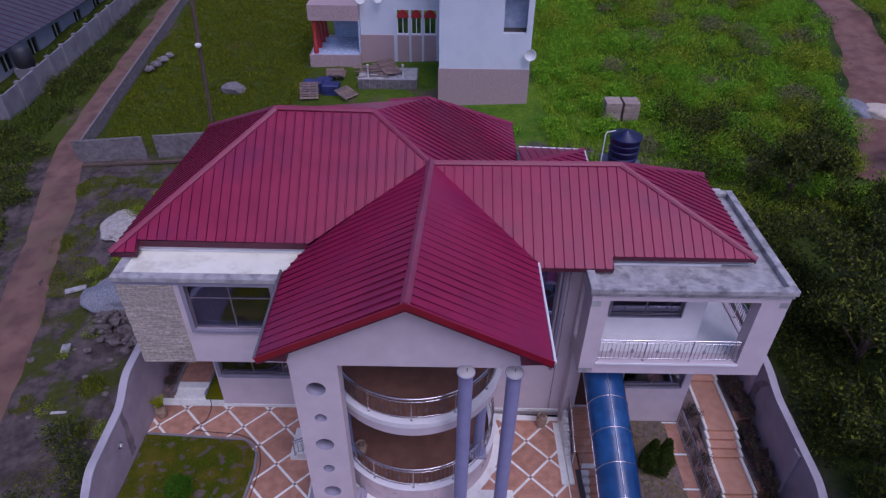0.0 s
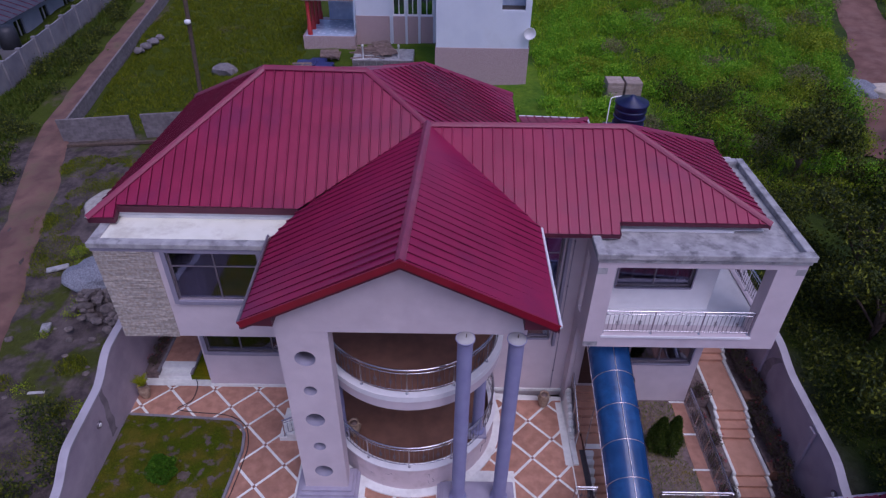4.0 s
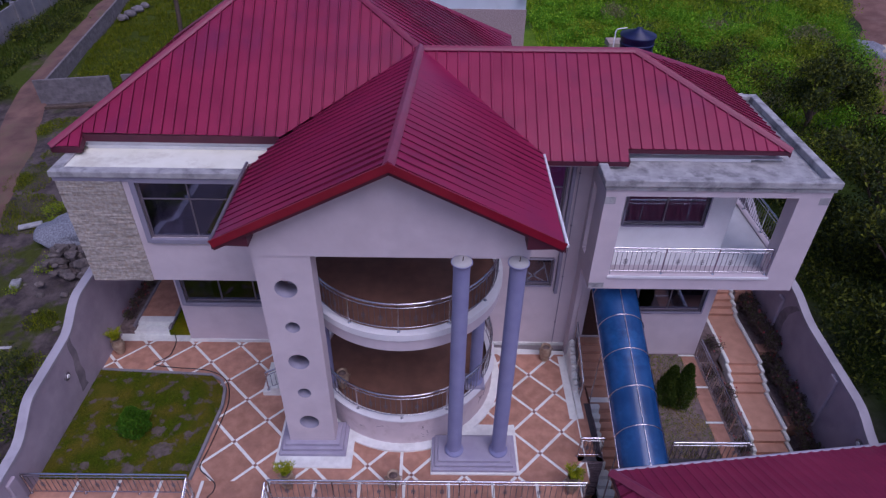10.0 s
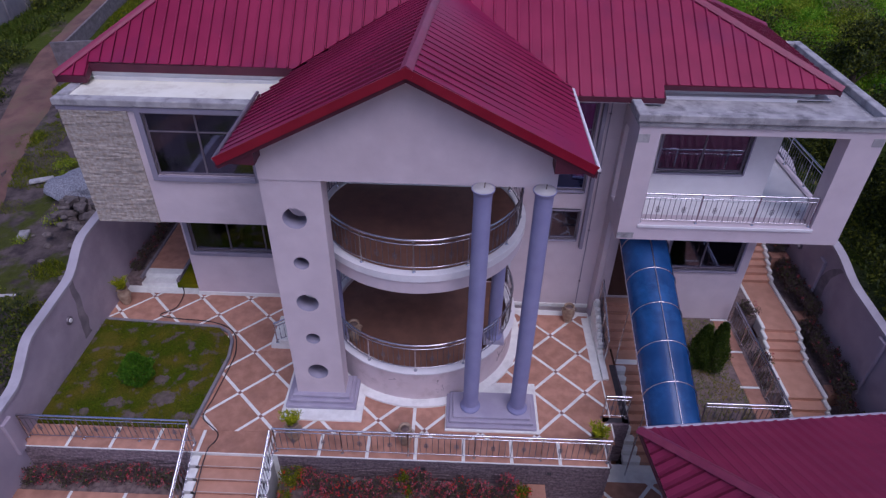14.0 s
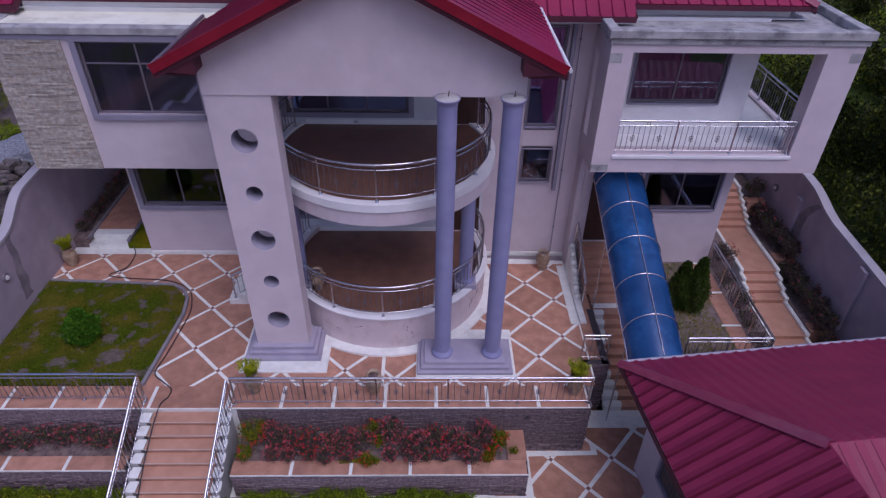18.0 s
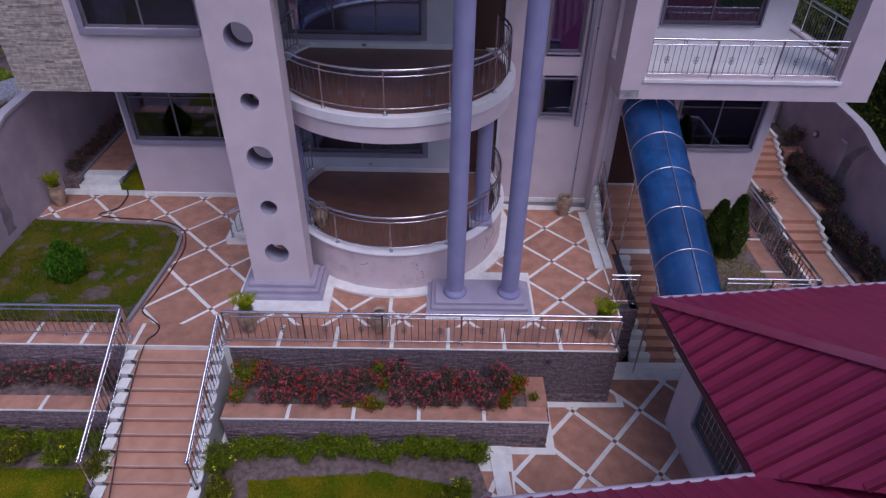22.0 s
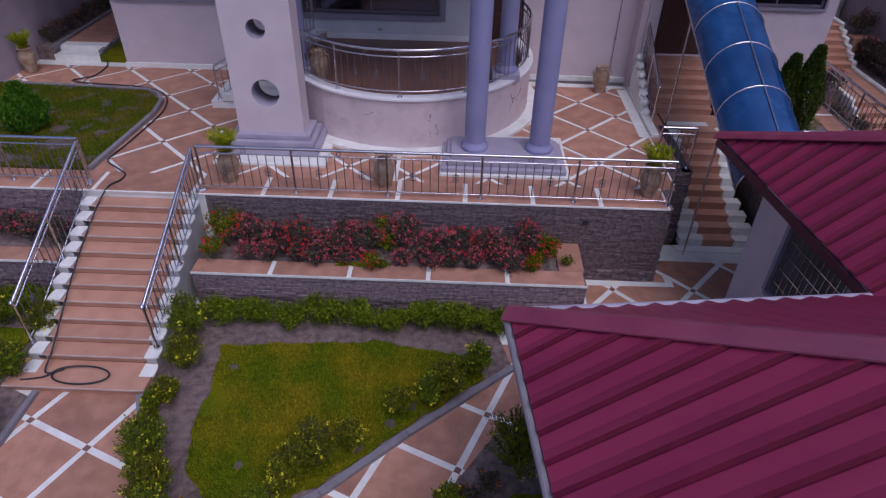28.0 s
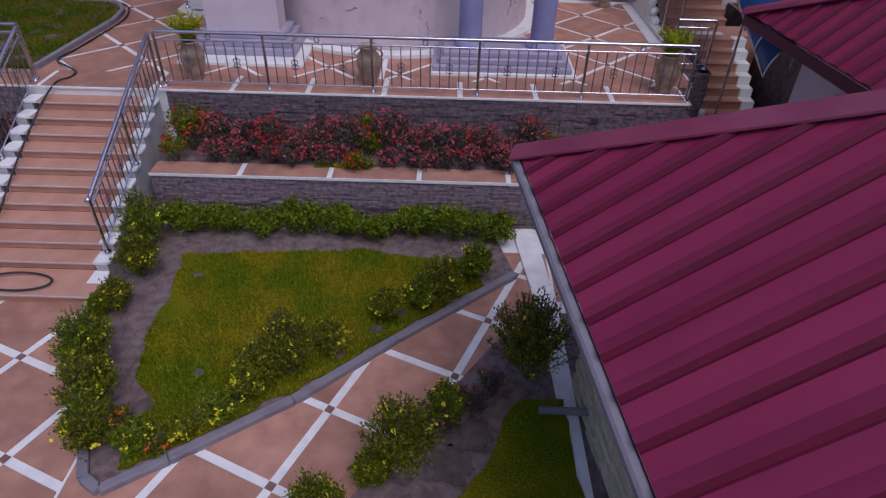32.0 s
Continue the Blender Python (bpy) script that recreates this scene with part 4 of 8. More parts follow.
M_COPING = material("grey_lilac_coping", (0.36, 0.33, 0.36), (0.47, 0.44, 0.47), 2.0, 0.85, bump=0.2, stain=(0.28, 0.26, 0.27), stain_scale=1.0, stain_amount=0.6)
WAVE_W = [(-12, -0.2), (3, 0.0), (4, 0.7), (8.6, 0.75), (9.2, 1.35), (12.1, 1.5), (12.7, 2.25), (15.7, 2.45), (16.4, 3.15), (20.4, 3.3), (21, 3.9), (28.9, 4.0)]
WAVE_E = [(-12, -0.2), (3, 0.2), (4, 1.0), (12.2, 1.5), (13, 2.0), (16.8, 2.2), (17.9, 2.6), (22, 2.8), (23, 3.4), (28.9, 3.5)]
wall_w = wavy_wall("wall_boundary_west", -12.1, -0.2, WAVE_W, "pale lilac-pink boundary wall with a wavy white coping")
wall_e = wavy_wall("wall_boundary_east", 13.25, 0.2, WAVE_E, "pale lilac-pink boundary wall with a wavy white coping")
solid("wall_boundary_north", box(-12.3, 13.45, 28.9, 29.1, -2.3, 3.9), M_WALL, "rendered rear boundary wall", "wall", kind="structure")
solid("wall_boundary_south", box(-12.3, 13.45, -12.2, -12.0, -2.3, 0.4), M_WALL, "rendered front boundary wall", "wall", kind="structure")
part("pilaster", box(-12.1, -11.98, 10.72, 11.08, -0.1, 1.2, 0.02), M_BOUND_DIM, wall_w)
for y in (14.4, 18.4):
    part("pilaster", box(13.13, 13.25, y - 0.18, y + 0.18, -0.3, 2.0, 0.02), M_BOUND_DIM, wall_e)

# ---- the house ----
GF, UF = 1.0, 4.95          # floor levels
YW = 17.75                 # face of the main south wall


def roof_face(parent, pts, fall, spacing, rib=(0.032, 0.04), phase=0.5, mat=None, lap=1.25, shade_side=True, tilted=0.0):
    """A roof plane of sheet metal with raised seams running down the fall (a direction in plan). One side of each seam
    can be coloured dark for its shadow.
    """
    p = [Vector(q) for q in pts]
    part("roof_sheet", slab3(pts, 0.035), mat or M_ROOF, parent)
    n = Vector((0, 0, 0))
    for i in range(1, len(p) - 1):
        n += (p[i] - p[0]).cross(p[i + 1] - p[0])
    n.normalize()
    if n.z < 0:
        n = -n
    d = Vector((fall[0], fall[1], 0)).normalized()
    d.z = -(n.x * d.x + n.y * d.y) / n.z
    d.normalize()
    s = n.cross(d)
    us = [(q - p[0]).dot(s) for q in p]
    lo, hi = min(us), max(us)
    k = lo + spacing * phase
    def crossings(k):
        found = []
        for i in range(len(p)):
            a, b = us[i], us[(i + 1) % len(p)]
            if (a - k) * (b - k) < 0:
                q = p[i].lerp(p[(i + 1) % len(p)], (k - a) / (b - a))
                found.append((q - p[0]).dot(d))
        return sorted(found)

    while k < hi - 0.05:
        cuts = crossings(k)
        for a, b in zip(cuts[::2], cuts[1::2]):
            if b - a > 0.2:
                q0, q1 = p[0] + s * k + d * (a + 0.03), p[0] + s * k + d * (b - 0.005)
                w, h = rib
                bm = bmesh.new()
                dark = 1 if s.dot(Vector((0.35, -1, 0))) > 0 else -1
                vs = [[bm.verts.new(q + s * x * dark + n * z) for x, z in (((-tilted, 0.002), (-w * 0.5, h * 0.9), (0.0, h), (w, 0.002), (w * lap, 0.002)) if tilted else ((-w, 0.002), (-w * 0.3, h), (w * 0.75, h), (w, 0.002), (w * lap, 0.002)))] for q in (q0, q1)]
                if tilted:
                    edge = crossings(k - tilted * dark)
                    if len(edge) == 2:
                        vs[0][0].co += d * max(edge[0] - a, -0.02)
                        vs[0][1].co += d * max((edge[0] - a) * 0.15, 0)
                        vs[1][0].co += d * min(edge[1] - b, 0)
                # Steep side and strip beside it are coloured as the seam's shadow.
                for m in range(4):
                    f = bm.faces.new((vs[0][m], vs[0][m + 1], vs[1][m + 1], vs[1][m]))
                    f.material_index = 1 if m >= 2 and shade_side else 0
                bm.faces.new(vs[0][::-1])
                bm.faces.new(vs[1])
                bmesh.ops.recalc_face_normals(bm, faces=bm.faces[:])
                part("roof_seam", bm, mat or M_ROOF, parent).data.materials.append(M_SEAM_SHADE)
        k += spacing


def capping(parent, a, b, w=0.13, lift=0.10, mat=None, name="ridge_cap", down=0.015):
    """A folded metal capping along a ridge or hip."""
    a, b = Vector(a), Vector(b)
    d = (b - a).normalized()
    s = d.cross(Vector((0, 0, 1))).normalized()
    u = s.cross(d)
    bm = bmesh.new()
    prof = ((-w, -down), (-w * 0.55, lift * 0.5), (0, lift), (w * 0.55, lift * 0.5), (w, -down))
    vs = [[bm.verts.new(q + s * x + u * z) for x, z in prof] for q in (a, b)]
    lo = [[bm.verts.new(q + s * x + u * (z - 0.02)) for x, z in prof] for q in (a, b)]
    for m in range(4):
        bm.faces.new((vs[0][m], vs[0][m + 1], vs[1][m + 1], vs[1][m]))
        bm.faces.new((lo[0][m], lo[0][m + 1], lo[1][m + 1], lo[1][m]))
    for m in (0, 4):
        bm.faces.new((vs[0][m], vs[1][m], lo[1][m], lo[0][m]))
    for e in (0, 1):
        for m in range(4):
            bm.faces.new((vs[e][m], vs[e][m + 1], lo[e][m + 1], lo[e][m]))
    bmesh.ops.recalc_face_normals(bm, faces=bm.faces[:])
    return part(name, bm, mat or M_RIDGE, parent)


def fascia(parent, a, b, h=0.2, t=0.03, mat=None, name="fascia", drop=0.12):
    a, b = Vector(a), Vector(b)
    return part(name, bar(a - Vector((0, 0, drop)), b - Vector((0, 0, drop)), t, h), mat or M_FASCIA, parent)


EZ = 8.45
# main hipped roof
roof_m = thing("roof_main", (-4, 22, EZ), "large hipped roof of red ribbed metal sheets", "roof", kind="structure")
A, B, C, D = (-11.6, 17.5, EZ), (2.9, 17.4, EZ), (3.2, 28.0, EZ + 0.05), (-11.2, 27.4, EZ)
L1, L2, PK = (-6.27, 21.95, 11.9), (-2.67, 21.88, 11.88), (-0.8, 25.8, 10.7)
RJ = (-0.5, 20.28, 10.62)
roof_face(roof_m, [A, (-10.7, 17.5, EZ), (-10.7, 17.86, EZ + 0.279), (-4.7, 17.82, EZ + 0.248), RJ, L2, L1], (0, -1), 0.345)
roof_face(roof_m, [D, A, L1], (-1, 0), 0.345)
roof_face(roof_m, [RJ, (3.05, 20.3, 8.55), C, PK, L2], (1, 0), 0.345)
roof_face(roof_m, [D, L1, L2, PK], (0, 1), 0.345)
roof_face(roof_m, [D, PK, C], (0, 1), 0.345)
capping(roof_m, L1, L2)
capping(roof_m, A, L1)
capping(roof_m, L2, RJ)
capping(roof_m, D, L1)
capping(roof_m, PK, C, 0.12)
capping(roof_m, (-2.5, 26.1, 10.35), (-0.72, 25.75, 10.66), 0.16, 0.16)
capping(roof_m, (-0.85, 24.9, 10.72), (-0.8, 25.85, 10.66), 0.14, 0.1)
fascia(roof_m, A, (-10.7, 17.5, EZ))
fascia(roof_m, (-10.7, 17.84, EZ + 0.24), (-4.75, 17.8, EZ + 0.24), 0.24)
fascia(roof_m, (-10.7, 17.5, EZ), (-10.7, 17.84, EZ + 0.2), 0.2)
fascia(roof_m, A, D)
fascia(roof_m, (3.15, 23.0, EZ), C)
part("soffit", prism([(-11.5, 17.9), (2.8, 17.9), (3.1, 27.9), (-11.1, 27.3)], EZ - 0.2, EZ - 0.17), M_WHITE, roof_m)

# right wing roof
roof_r = thing("roof_east", (6, 20, EZ), "hipped wing roof of red ribbed metal sheets", "roof", kind="structure")
RR = (6.37, 20.36, 10.62)
E1, E2 = (10.75, 17.35, 8.68), (10.75, 23.1, 8.68)
roof_face(roof_r, [RJ, (3.2, 16.97, 8.45), (5.8, 16.97, 8.45), (5.8, 17.35, 8.69), E1, RR], (0, -1), 0.345, rib=(0.034, 0.03), lap=1.02, shade_side=False)
roof_face(roof_r, [RR, E1, E2], (1, 0), 0.345)
roof_face(roof_r, [RJ, RR, E2, (3.0, 23.0, 8.66)], (0, 1), 0.345)
capping(roof_r, RJ, RR)
capping(roof_r, RR, E1)
capping(roof_r, RR, E2)
fascia(roof_r, (3.2, 16.95, 8.5), (5.8, 16.95, 8.5), 0.15)
fascia(roof_r, (5.8, 16.95, 8.5), (5.8, 17.35, 8.66))
fascia(roof_r, (5.8, 17.35, 8.69), E1, 0.13, drop=0.09)
fascia(roof_r, E1, E2)
part("soffit", prism([(3.2, 17.0), (5.75, 17.0), (5.75, 17.55), (10.7, 17.55), (10.7, 22.9), (3.2, 22.9)], EZ - 0.2, EZ - 0.17), M_WHITE, roof_r)
# small rear roof
roof_b = thing("roof_rear", (4.6, 24.5, EZ), "small rear roof of red ribbed metal sheets", "roof", kind="structure")
NE, HT = (6.17, 25.3, 8.6), (3.1, 22.3, 9.5)
roof_face(roof_b, [HT, NE, (3.27, 25.47, 8.6)], (0, 1), 0.345)
roof_face(roof_b, [HT, (6.05, 22.0, 8.6), NE], (1, 0), 0.345)
capping(roof_b, HT, NE)
for a, b in (((3.27, 25.47, 8.6), NE), ((6.08, 22.4, 8.6), NE)):
    part("gutter", tube([(a[0] + 0.03, a[1] + 0.03, a[2] - 0.02), (b[0] + 0.03, b[1] + 0.03, b[2] - 0.02)], 0.045, 8), M_WHITE, roof_b)
part("gable_end", prism([(3.0, 22.1), (5.95, 22.1), (6.0, 25.1), (3.1, 25.2)], 7.5, 8.44), M_WALL, roof_b)

# portico roof
roof_p = thing("roof_portico", (-1, 15, EZ), "gabled portico roof of dark red ribbed metal with red barge boards", "roof", kind="structure")
PA, GL, GR = (-0.97, 12.36, 10.81), (-5.2, 12.36, 8.70), (3.12, 12.36, 8.74)
roof_face(roof_p, [PA, (-0.5, 20.28, 10.66), (-4.7, 17.82, 8.6), (-5.1, 17.2, 8.44), (-5.4, 16.6, 8.33), GL], (-1, 0), 0.345, rib=(0.06, 0.062))
roof_face(roof_p, [PA, GR, (3.2, 17.0, 8.66), (-0.5, 20.28, 10.66)], (1, 0), 0.345, rib=(0.045, 0.035))
capping(roof_p, PA, (-0.5, 20.28, 10.68), 0.14, mat=M_RIDGE_PALE)
for a, b in ((PA, GL), (PA, GR)):
    fascia(roof_p, (a[0], a[1] - 0.02, a[2]), (b[0], b[1] - 0.02, b[2] - 0.0), 0.20, 0.04, M_BARGE, "barge_board", 0.04)
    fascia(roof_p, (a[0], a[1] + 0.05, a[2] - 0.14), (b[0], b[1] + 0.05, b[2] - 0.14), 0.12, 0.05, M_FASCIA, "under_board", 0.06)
for x, y1 in ((-5.2, 16.6), (3.14, 17.0)):
    fascia(roof_p, (x, 12.36, 8.70), (x + (-0.2 if x < 0 else 0.06), y1, 8.46 if x < 0 else 8.64), 0.16, 0.03)
    part("gutter", tube([(x + (-0.05 if x < 0 else 0.05), 12.4, 8.68), (x + (-0.25 if x < 0 else 0.1), y1, 8.46 if x < 0 else 8.62)], 0.045, 8), M_FRAME if x < 0 else M_WHITE, roof_p)
bm = bmesh.new()
kite = [(-0.13, 10.817), (0, 10.882), (0.13, 10.817), (0.13, 10.593), (0, 10.658), (-0.13, 10.593)]
ends = [[bm.verts.new((PA[0] + x, y, z)) for x, z in kite] for y in (12.316, 12.364)]
bm.faces.new(ends[0])
bm.faces.new(ends[1][::-1])
for i in range(6):
    bm.faces.new((ends[0][i], ends[0][(i + 1) % 6], ends[1][(i + 1) % 6], ends[1][i]))
bmesh.ops.recalc_face_normals(bm, faces=bm.faces[:])
part("apex_cover", bm, M_BARGE, roof_p)
for xa, xb in ((-5.12, -4.36), (3.04, 2.24)):
    bm = bmesh.new()
    za = 8.57
    ends = [[bm.verts.new((x, y, z)) for x, z in ((xa, za), (xb, za - 0.03), (xb, za + 0.38))] for y in (12.42, 12.89)]
    bm.faces.new(ends[0])
    bm.faces.new(ends[1][::-1])
    for i in range(3):
        bm.faces.new((ends[0][i], ends[0][(i + 1) % 3], ends[1][(i + 1) % 3], ends[1][i]))
    bmesh.ops.recalc_face_normals(bm, faces=bm.faces[:])
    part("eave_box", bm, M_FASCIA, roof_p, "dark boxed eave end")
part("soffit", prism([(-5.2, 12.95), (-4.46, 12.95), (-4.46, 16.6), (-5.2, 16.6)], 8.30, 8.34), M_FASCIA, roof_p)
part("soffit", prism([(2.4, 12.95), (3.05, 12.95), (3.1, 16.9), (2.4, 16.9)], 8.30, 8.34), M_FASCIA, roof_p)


# ---- walls ----
def window(name, axis, at, u0, u1, z0, z1, label, panes=2, frame=0.07, depth=0.1, surround=0.16, face=-1, glass=None):
    """A sliding window in its opening: painted surround, frame, mullions and one tinted pane a light."""
    w = thing(name, (u0, at, z0) if axis == 'x' else (at, u0, z0), label, "window", kind="structure")

    def bx(a, b, c, d, lo, hi, bev=0.006):
        return box(a, b, at + lo, at + hi, c, d, bev) if axis == 'x' else box(at + lo, at + hi, a, b, c, d, bev)
    f = (lambda lo, hi: (lo, hi)) if face < 0 else (lambda lo, hi: (-hi, -lo))
    if surround:
        s = surround
        lo, hi = f(-0.06, 0.05)
        part("surround", bx(u0 - s, u0, z0 - s, z1 + s, lo, hi), M_TRIM, w, "painted lilac-grey surround")
        part("surround", bx(u1, u1 + s, z0 - s, z1 + s, lo, hi), M_TRIM, w)
        part("surround", bx(u0, u1, z1, z1 + s, lo, hi), M_TRIM, w)
        lo, hi = f(-0.09, 0.05)
        part("window_sill", bx(u0, u1, z0 - s, z0, lo, hi), M_TRIM, w)
    lo, hi = f(0.05, 0.05 + depth * 0.6)
    part("window_frame", bx(u0, u0 + frame, z0, z1, lo, hi), M_FRAME, w)
    part("window_frame", bx(u1 - frame, u1, z0, z1, lo, hi), M_FRAME, w)
    part("window_frame", bx(u0 + frame, u1 - frame, z0, z0 + frame, lo, hi), M_FRAME, w)
    part("window_frame", bx(u0 + frame, u1 - frame, z1 - frame, z1, lo, hi), M_FRAME, w)
    step = (u1 - u0 - 2 * frame) / panes
    if z1 - z0 > 1.75:
        zt = z1 - (z1 - z0) * 0.3
        part("transom", bx(u0 + frame, u1 - frame, zt - 0.02, zt + 0.02, *f(0.045, 0.07), 0.003), M_FRAME, w)
    for i in range(panes):
        a = u0 + frame + i * step
        if i:
            part("mullion", bx(a - 0.025, a + 0.025, z0 + frame, z1 - frame, lo, hi), M_FRAME, w)
        l2, h2 = f(0.075 + 0.008 * (i % 2), 0.081 + 0.008 * (i % 2))
        pane = part("pane", bx(a + (0.025 if i else 0), a + step - (0.025 if i < panes - 1 else 0), z0 + frame, z1 - frame, l2, h2, 0), glass or M_GLASS, w, "dark tinted glass")
        pane.visible_shadow = False
    return w


W_LOW = (-9.05, -5.2, 2.02, 3.95)
W_D1 = (-4.0, -0.26, 1.70, 3.75)
D_D1 = (1.0, 2.0, GF, 3.5)
W_D2 = (-3.95, -0.29, 5.36, 7.5)
D_D2 = (1.0, 2.0, UF, 7.2)
W_T = (3.25, 4.2, 3.0, 8.0)
solid("wall_south", wall_grid('x', YW, 0.22, -9.3, 5.25, -0.3, 8.14, [W_LOW, W_D1, D_D1, W_D2, D_D2, W_T]), M_WALL, "pale lilac-pink rendered house wall", "wall", kind="structure")
solid("wall_west", wall_grid('y', -9.3, 0.22, YW + 0.22, 27.0, -0.3, 8.3), M_WALL, "pale rendered house wall", "wall", kind="structure")
solid("wall_north", wall_grid('x', 26.9, 0.22, -9.08, 3.0, -0.3, 8.3), M_WALL, "pale rendered rear house wall", "wall", kind="structure")
solid("wall_rear_east", wall_grid('y', 2.8, 0.22, 22.6, 26.9, -0.3, 8.3), M_WALL, "pale rendered house wall", "wall", kind="structure")
solid("floor_upper", box(-9.05, 5.2, YW + 0.23, 26.85, UF - 0.2, UF), M_WOODFLOOR, "upper floor slab", "floor", kind="structure")
solid("floor_ground", box(-9.05, 5.2, YW + 0.23, 26.85, -0.2, GF), M_WOODFLOOR, "ground floor slab", "floor", kind="structure")
solid("ceiling", box(-9.05, 10.4, YW + 0.23, 22.5, 8.2, 8.28), M_WHITE, "white upper ceiling", "ceiling", kind="structure")
solid("partition", box(-9.05, 2.7, 20.8, 20.95, GF, 8.2), M_WHITE, "white inner wall", "wall", kind="structure")
solid("plinth_course", box(-9.33, 5.25, YW - 0.06, YW - 0.001, -0.02, 0.14, 0.01), M_BAND, "white skirting course at the wall's foot", "trim", kind="structure")
window("window_1", 'x', YW, *W_LOW, "wide dark sliding window with a lilac-grey surround", 3)
window("window_2", 'x', YW, *W_D1, "dark window behind the lower veranda", 2)
window("window_3", 'x', YW, *W_D2, "blue-tinted window behind the upper veranda", 3, glass=M_GLASS_BLUE)
window("window_4", 'x', YW, 3.25, 4.2, 3.0, 4.16, "narrow stair window", 1, surround=0.03)
window("window_5", 'x', YW, 3.25, 4.2, 4.92, 7.95, "tall narrow blue-tinted stair window", 1, surround=0.03, glass=M_GLASS_BLUE)
solid("stair_panel", box(3.2, 4.25, YW - 0.03, YW + 0.2, 4.262, 4.818), M_WALL, "rendered panel between the stair windows", "wall", kind="structure")


def leaf_door(name, x0, x1, y, z0, z1):
    d = thing(name, (x0, y, z0), "closed dark wooden panelled door", "door", kind="structure")
    part("door_leaf", box(x0, x1, y + 0.06, y + 0.11, z0, z1, 0.006), M_WOOD, d)
    for i in range(2):
        for j in range(3):
            w, h = (x1 - x0) / 2, (z1 - z0) / 3
            part("door_panel", box(x0 + i * w + 0.08, x0 + (i + 1) * w - 0.08, y + 0.045, y + 0.06, z0 + j * h + 0.1, z0 + (j + 1) * h - 0.06, 0.01), M_WOOD, d)
    part("door_handle", bar((x1 - 0.1, y + 0.03, z0 + 1.0), (x1 - 0.22, y + 0.03, z0 + 1.0), 0.02, 0.02), M_STEEL, d)


leaf_door("door_1", D_D1[0], D_D1[1], YW, D_D1[2], D_D1[3])
leaf_door("door_2", D_D2[0], D_D2[1], YW, D_D2[2], D_D2[3])

for nm, za, zb, gaps in (("veranda_wall_lower", GF + 0.001, UF - 0.31, [W_D1, D_D1]), ("veranda_wall_upper", UF + 0.005, 7.99, [W_D2, D_D2])):
    solid(nm, wall_grid('x', YW - 0.012, 0.008, -4.15, 2.08, za, zb, gaps), M_VERANDA, "white painted wall at the back of the veranda", "wall", kind="structure")

# projecting box on the upper floor, west
BX0, BX1, BY, BZ0, BZ1 = -11.15, -4.6, 16.5, 4.08, 8.0
W_BOX = (-8.85, -5.9, 5.8, 7.82)
solid("wall_box_front", wall_grid('x', BY, 0.2, BX0, BX1, BZ0, BZ1, [W_BOX]), M_WALL, "pale rendered front of the projecting upper room", "wall", kind="structure")
solid("wall_box_west", box(BX0, BX0 + 0.2, BY + 0.21, 27.0, BZ0, BZ1), M_WALL, "pale rendered side of the projecting upper room", "wall", kind="structure")
solid("floor_box", box(BX0, BX1, BY + 0.2, YW - 0.001, BZ0, BZ0 + 0.25), M_WALL, "underside slab of the projecting upper room", "floor", kind="structure")
solid("floor_box_west", box(BX0 + 0.21, -9.31, YW, 26.9, BZ0, BZ0 + 0.25), M_WALL, "underside slab of the projecting upper room", "floor", kind="structure")
solid("roof_slab_west", box(BX0 + 0.2, BX1, BY + 0.2, YW + 0.6, 7.9, 8.15), M_CREAM_SLAB, "pale flat roof slab with water marks", "roof", kind="structure")
solid("eave_upstand_west", box(-10.75, -4.8, 17.95, 18.05, 8.151, 8.52), M_WHITE, "white rendered upstand under the eave", "wall", kind="structure")
cop = thing("parapet_west", (BX0, BY, 8.0), "weathered grey concrete parapet coping", "parapet", kind="structure")
part("coping", box(BX0 - 0.1, BX1 - 0.4, BY - 0.1, BY + 0.22, 8.0, 8.2, 0.02), M_CONC, cop)
part("coping", box(BX0 - 0.1, BX0 + 0.22, BY + 0.225, YW + 0.3, 8.0, 8.2, 0.02), M_CONC, cop)
part("drip_band", box(BX0 - 0.05, BX1, BY - 0.05, BY - 0.001, 7.86, 7.99), M_TRIM, cop)
window("window_6", 'x', BY, *W_BOX, "wide dark sliding window with a lilac-grey surround", 2)
ledgestone("stone_cladding_west", 'x', BY - 0.035, BX0, -9.22, BZ0 + 0.01, 7.85, "cream split-stone cladding", M_STONE_L, M_STONE_BACK, course=0.06)


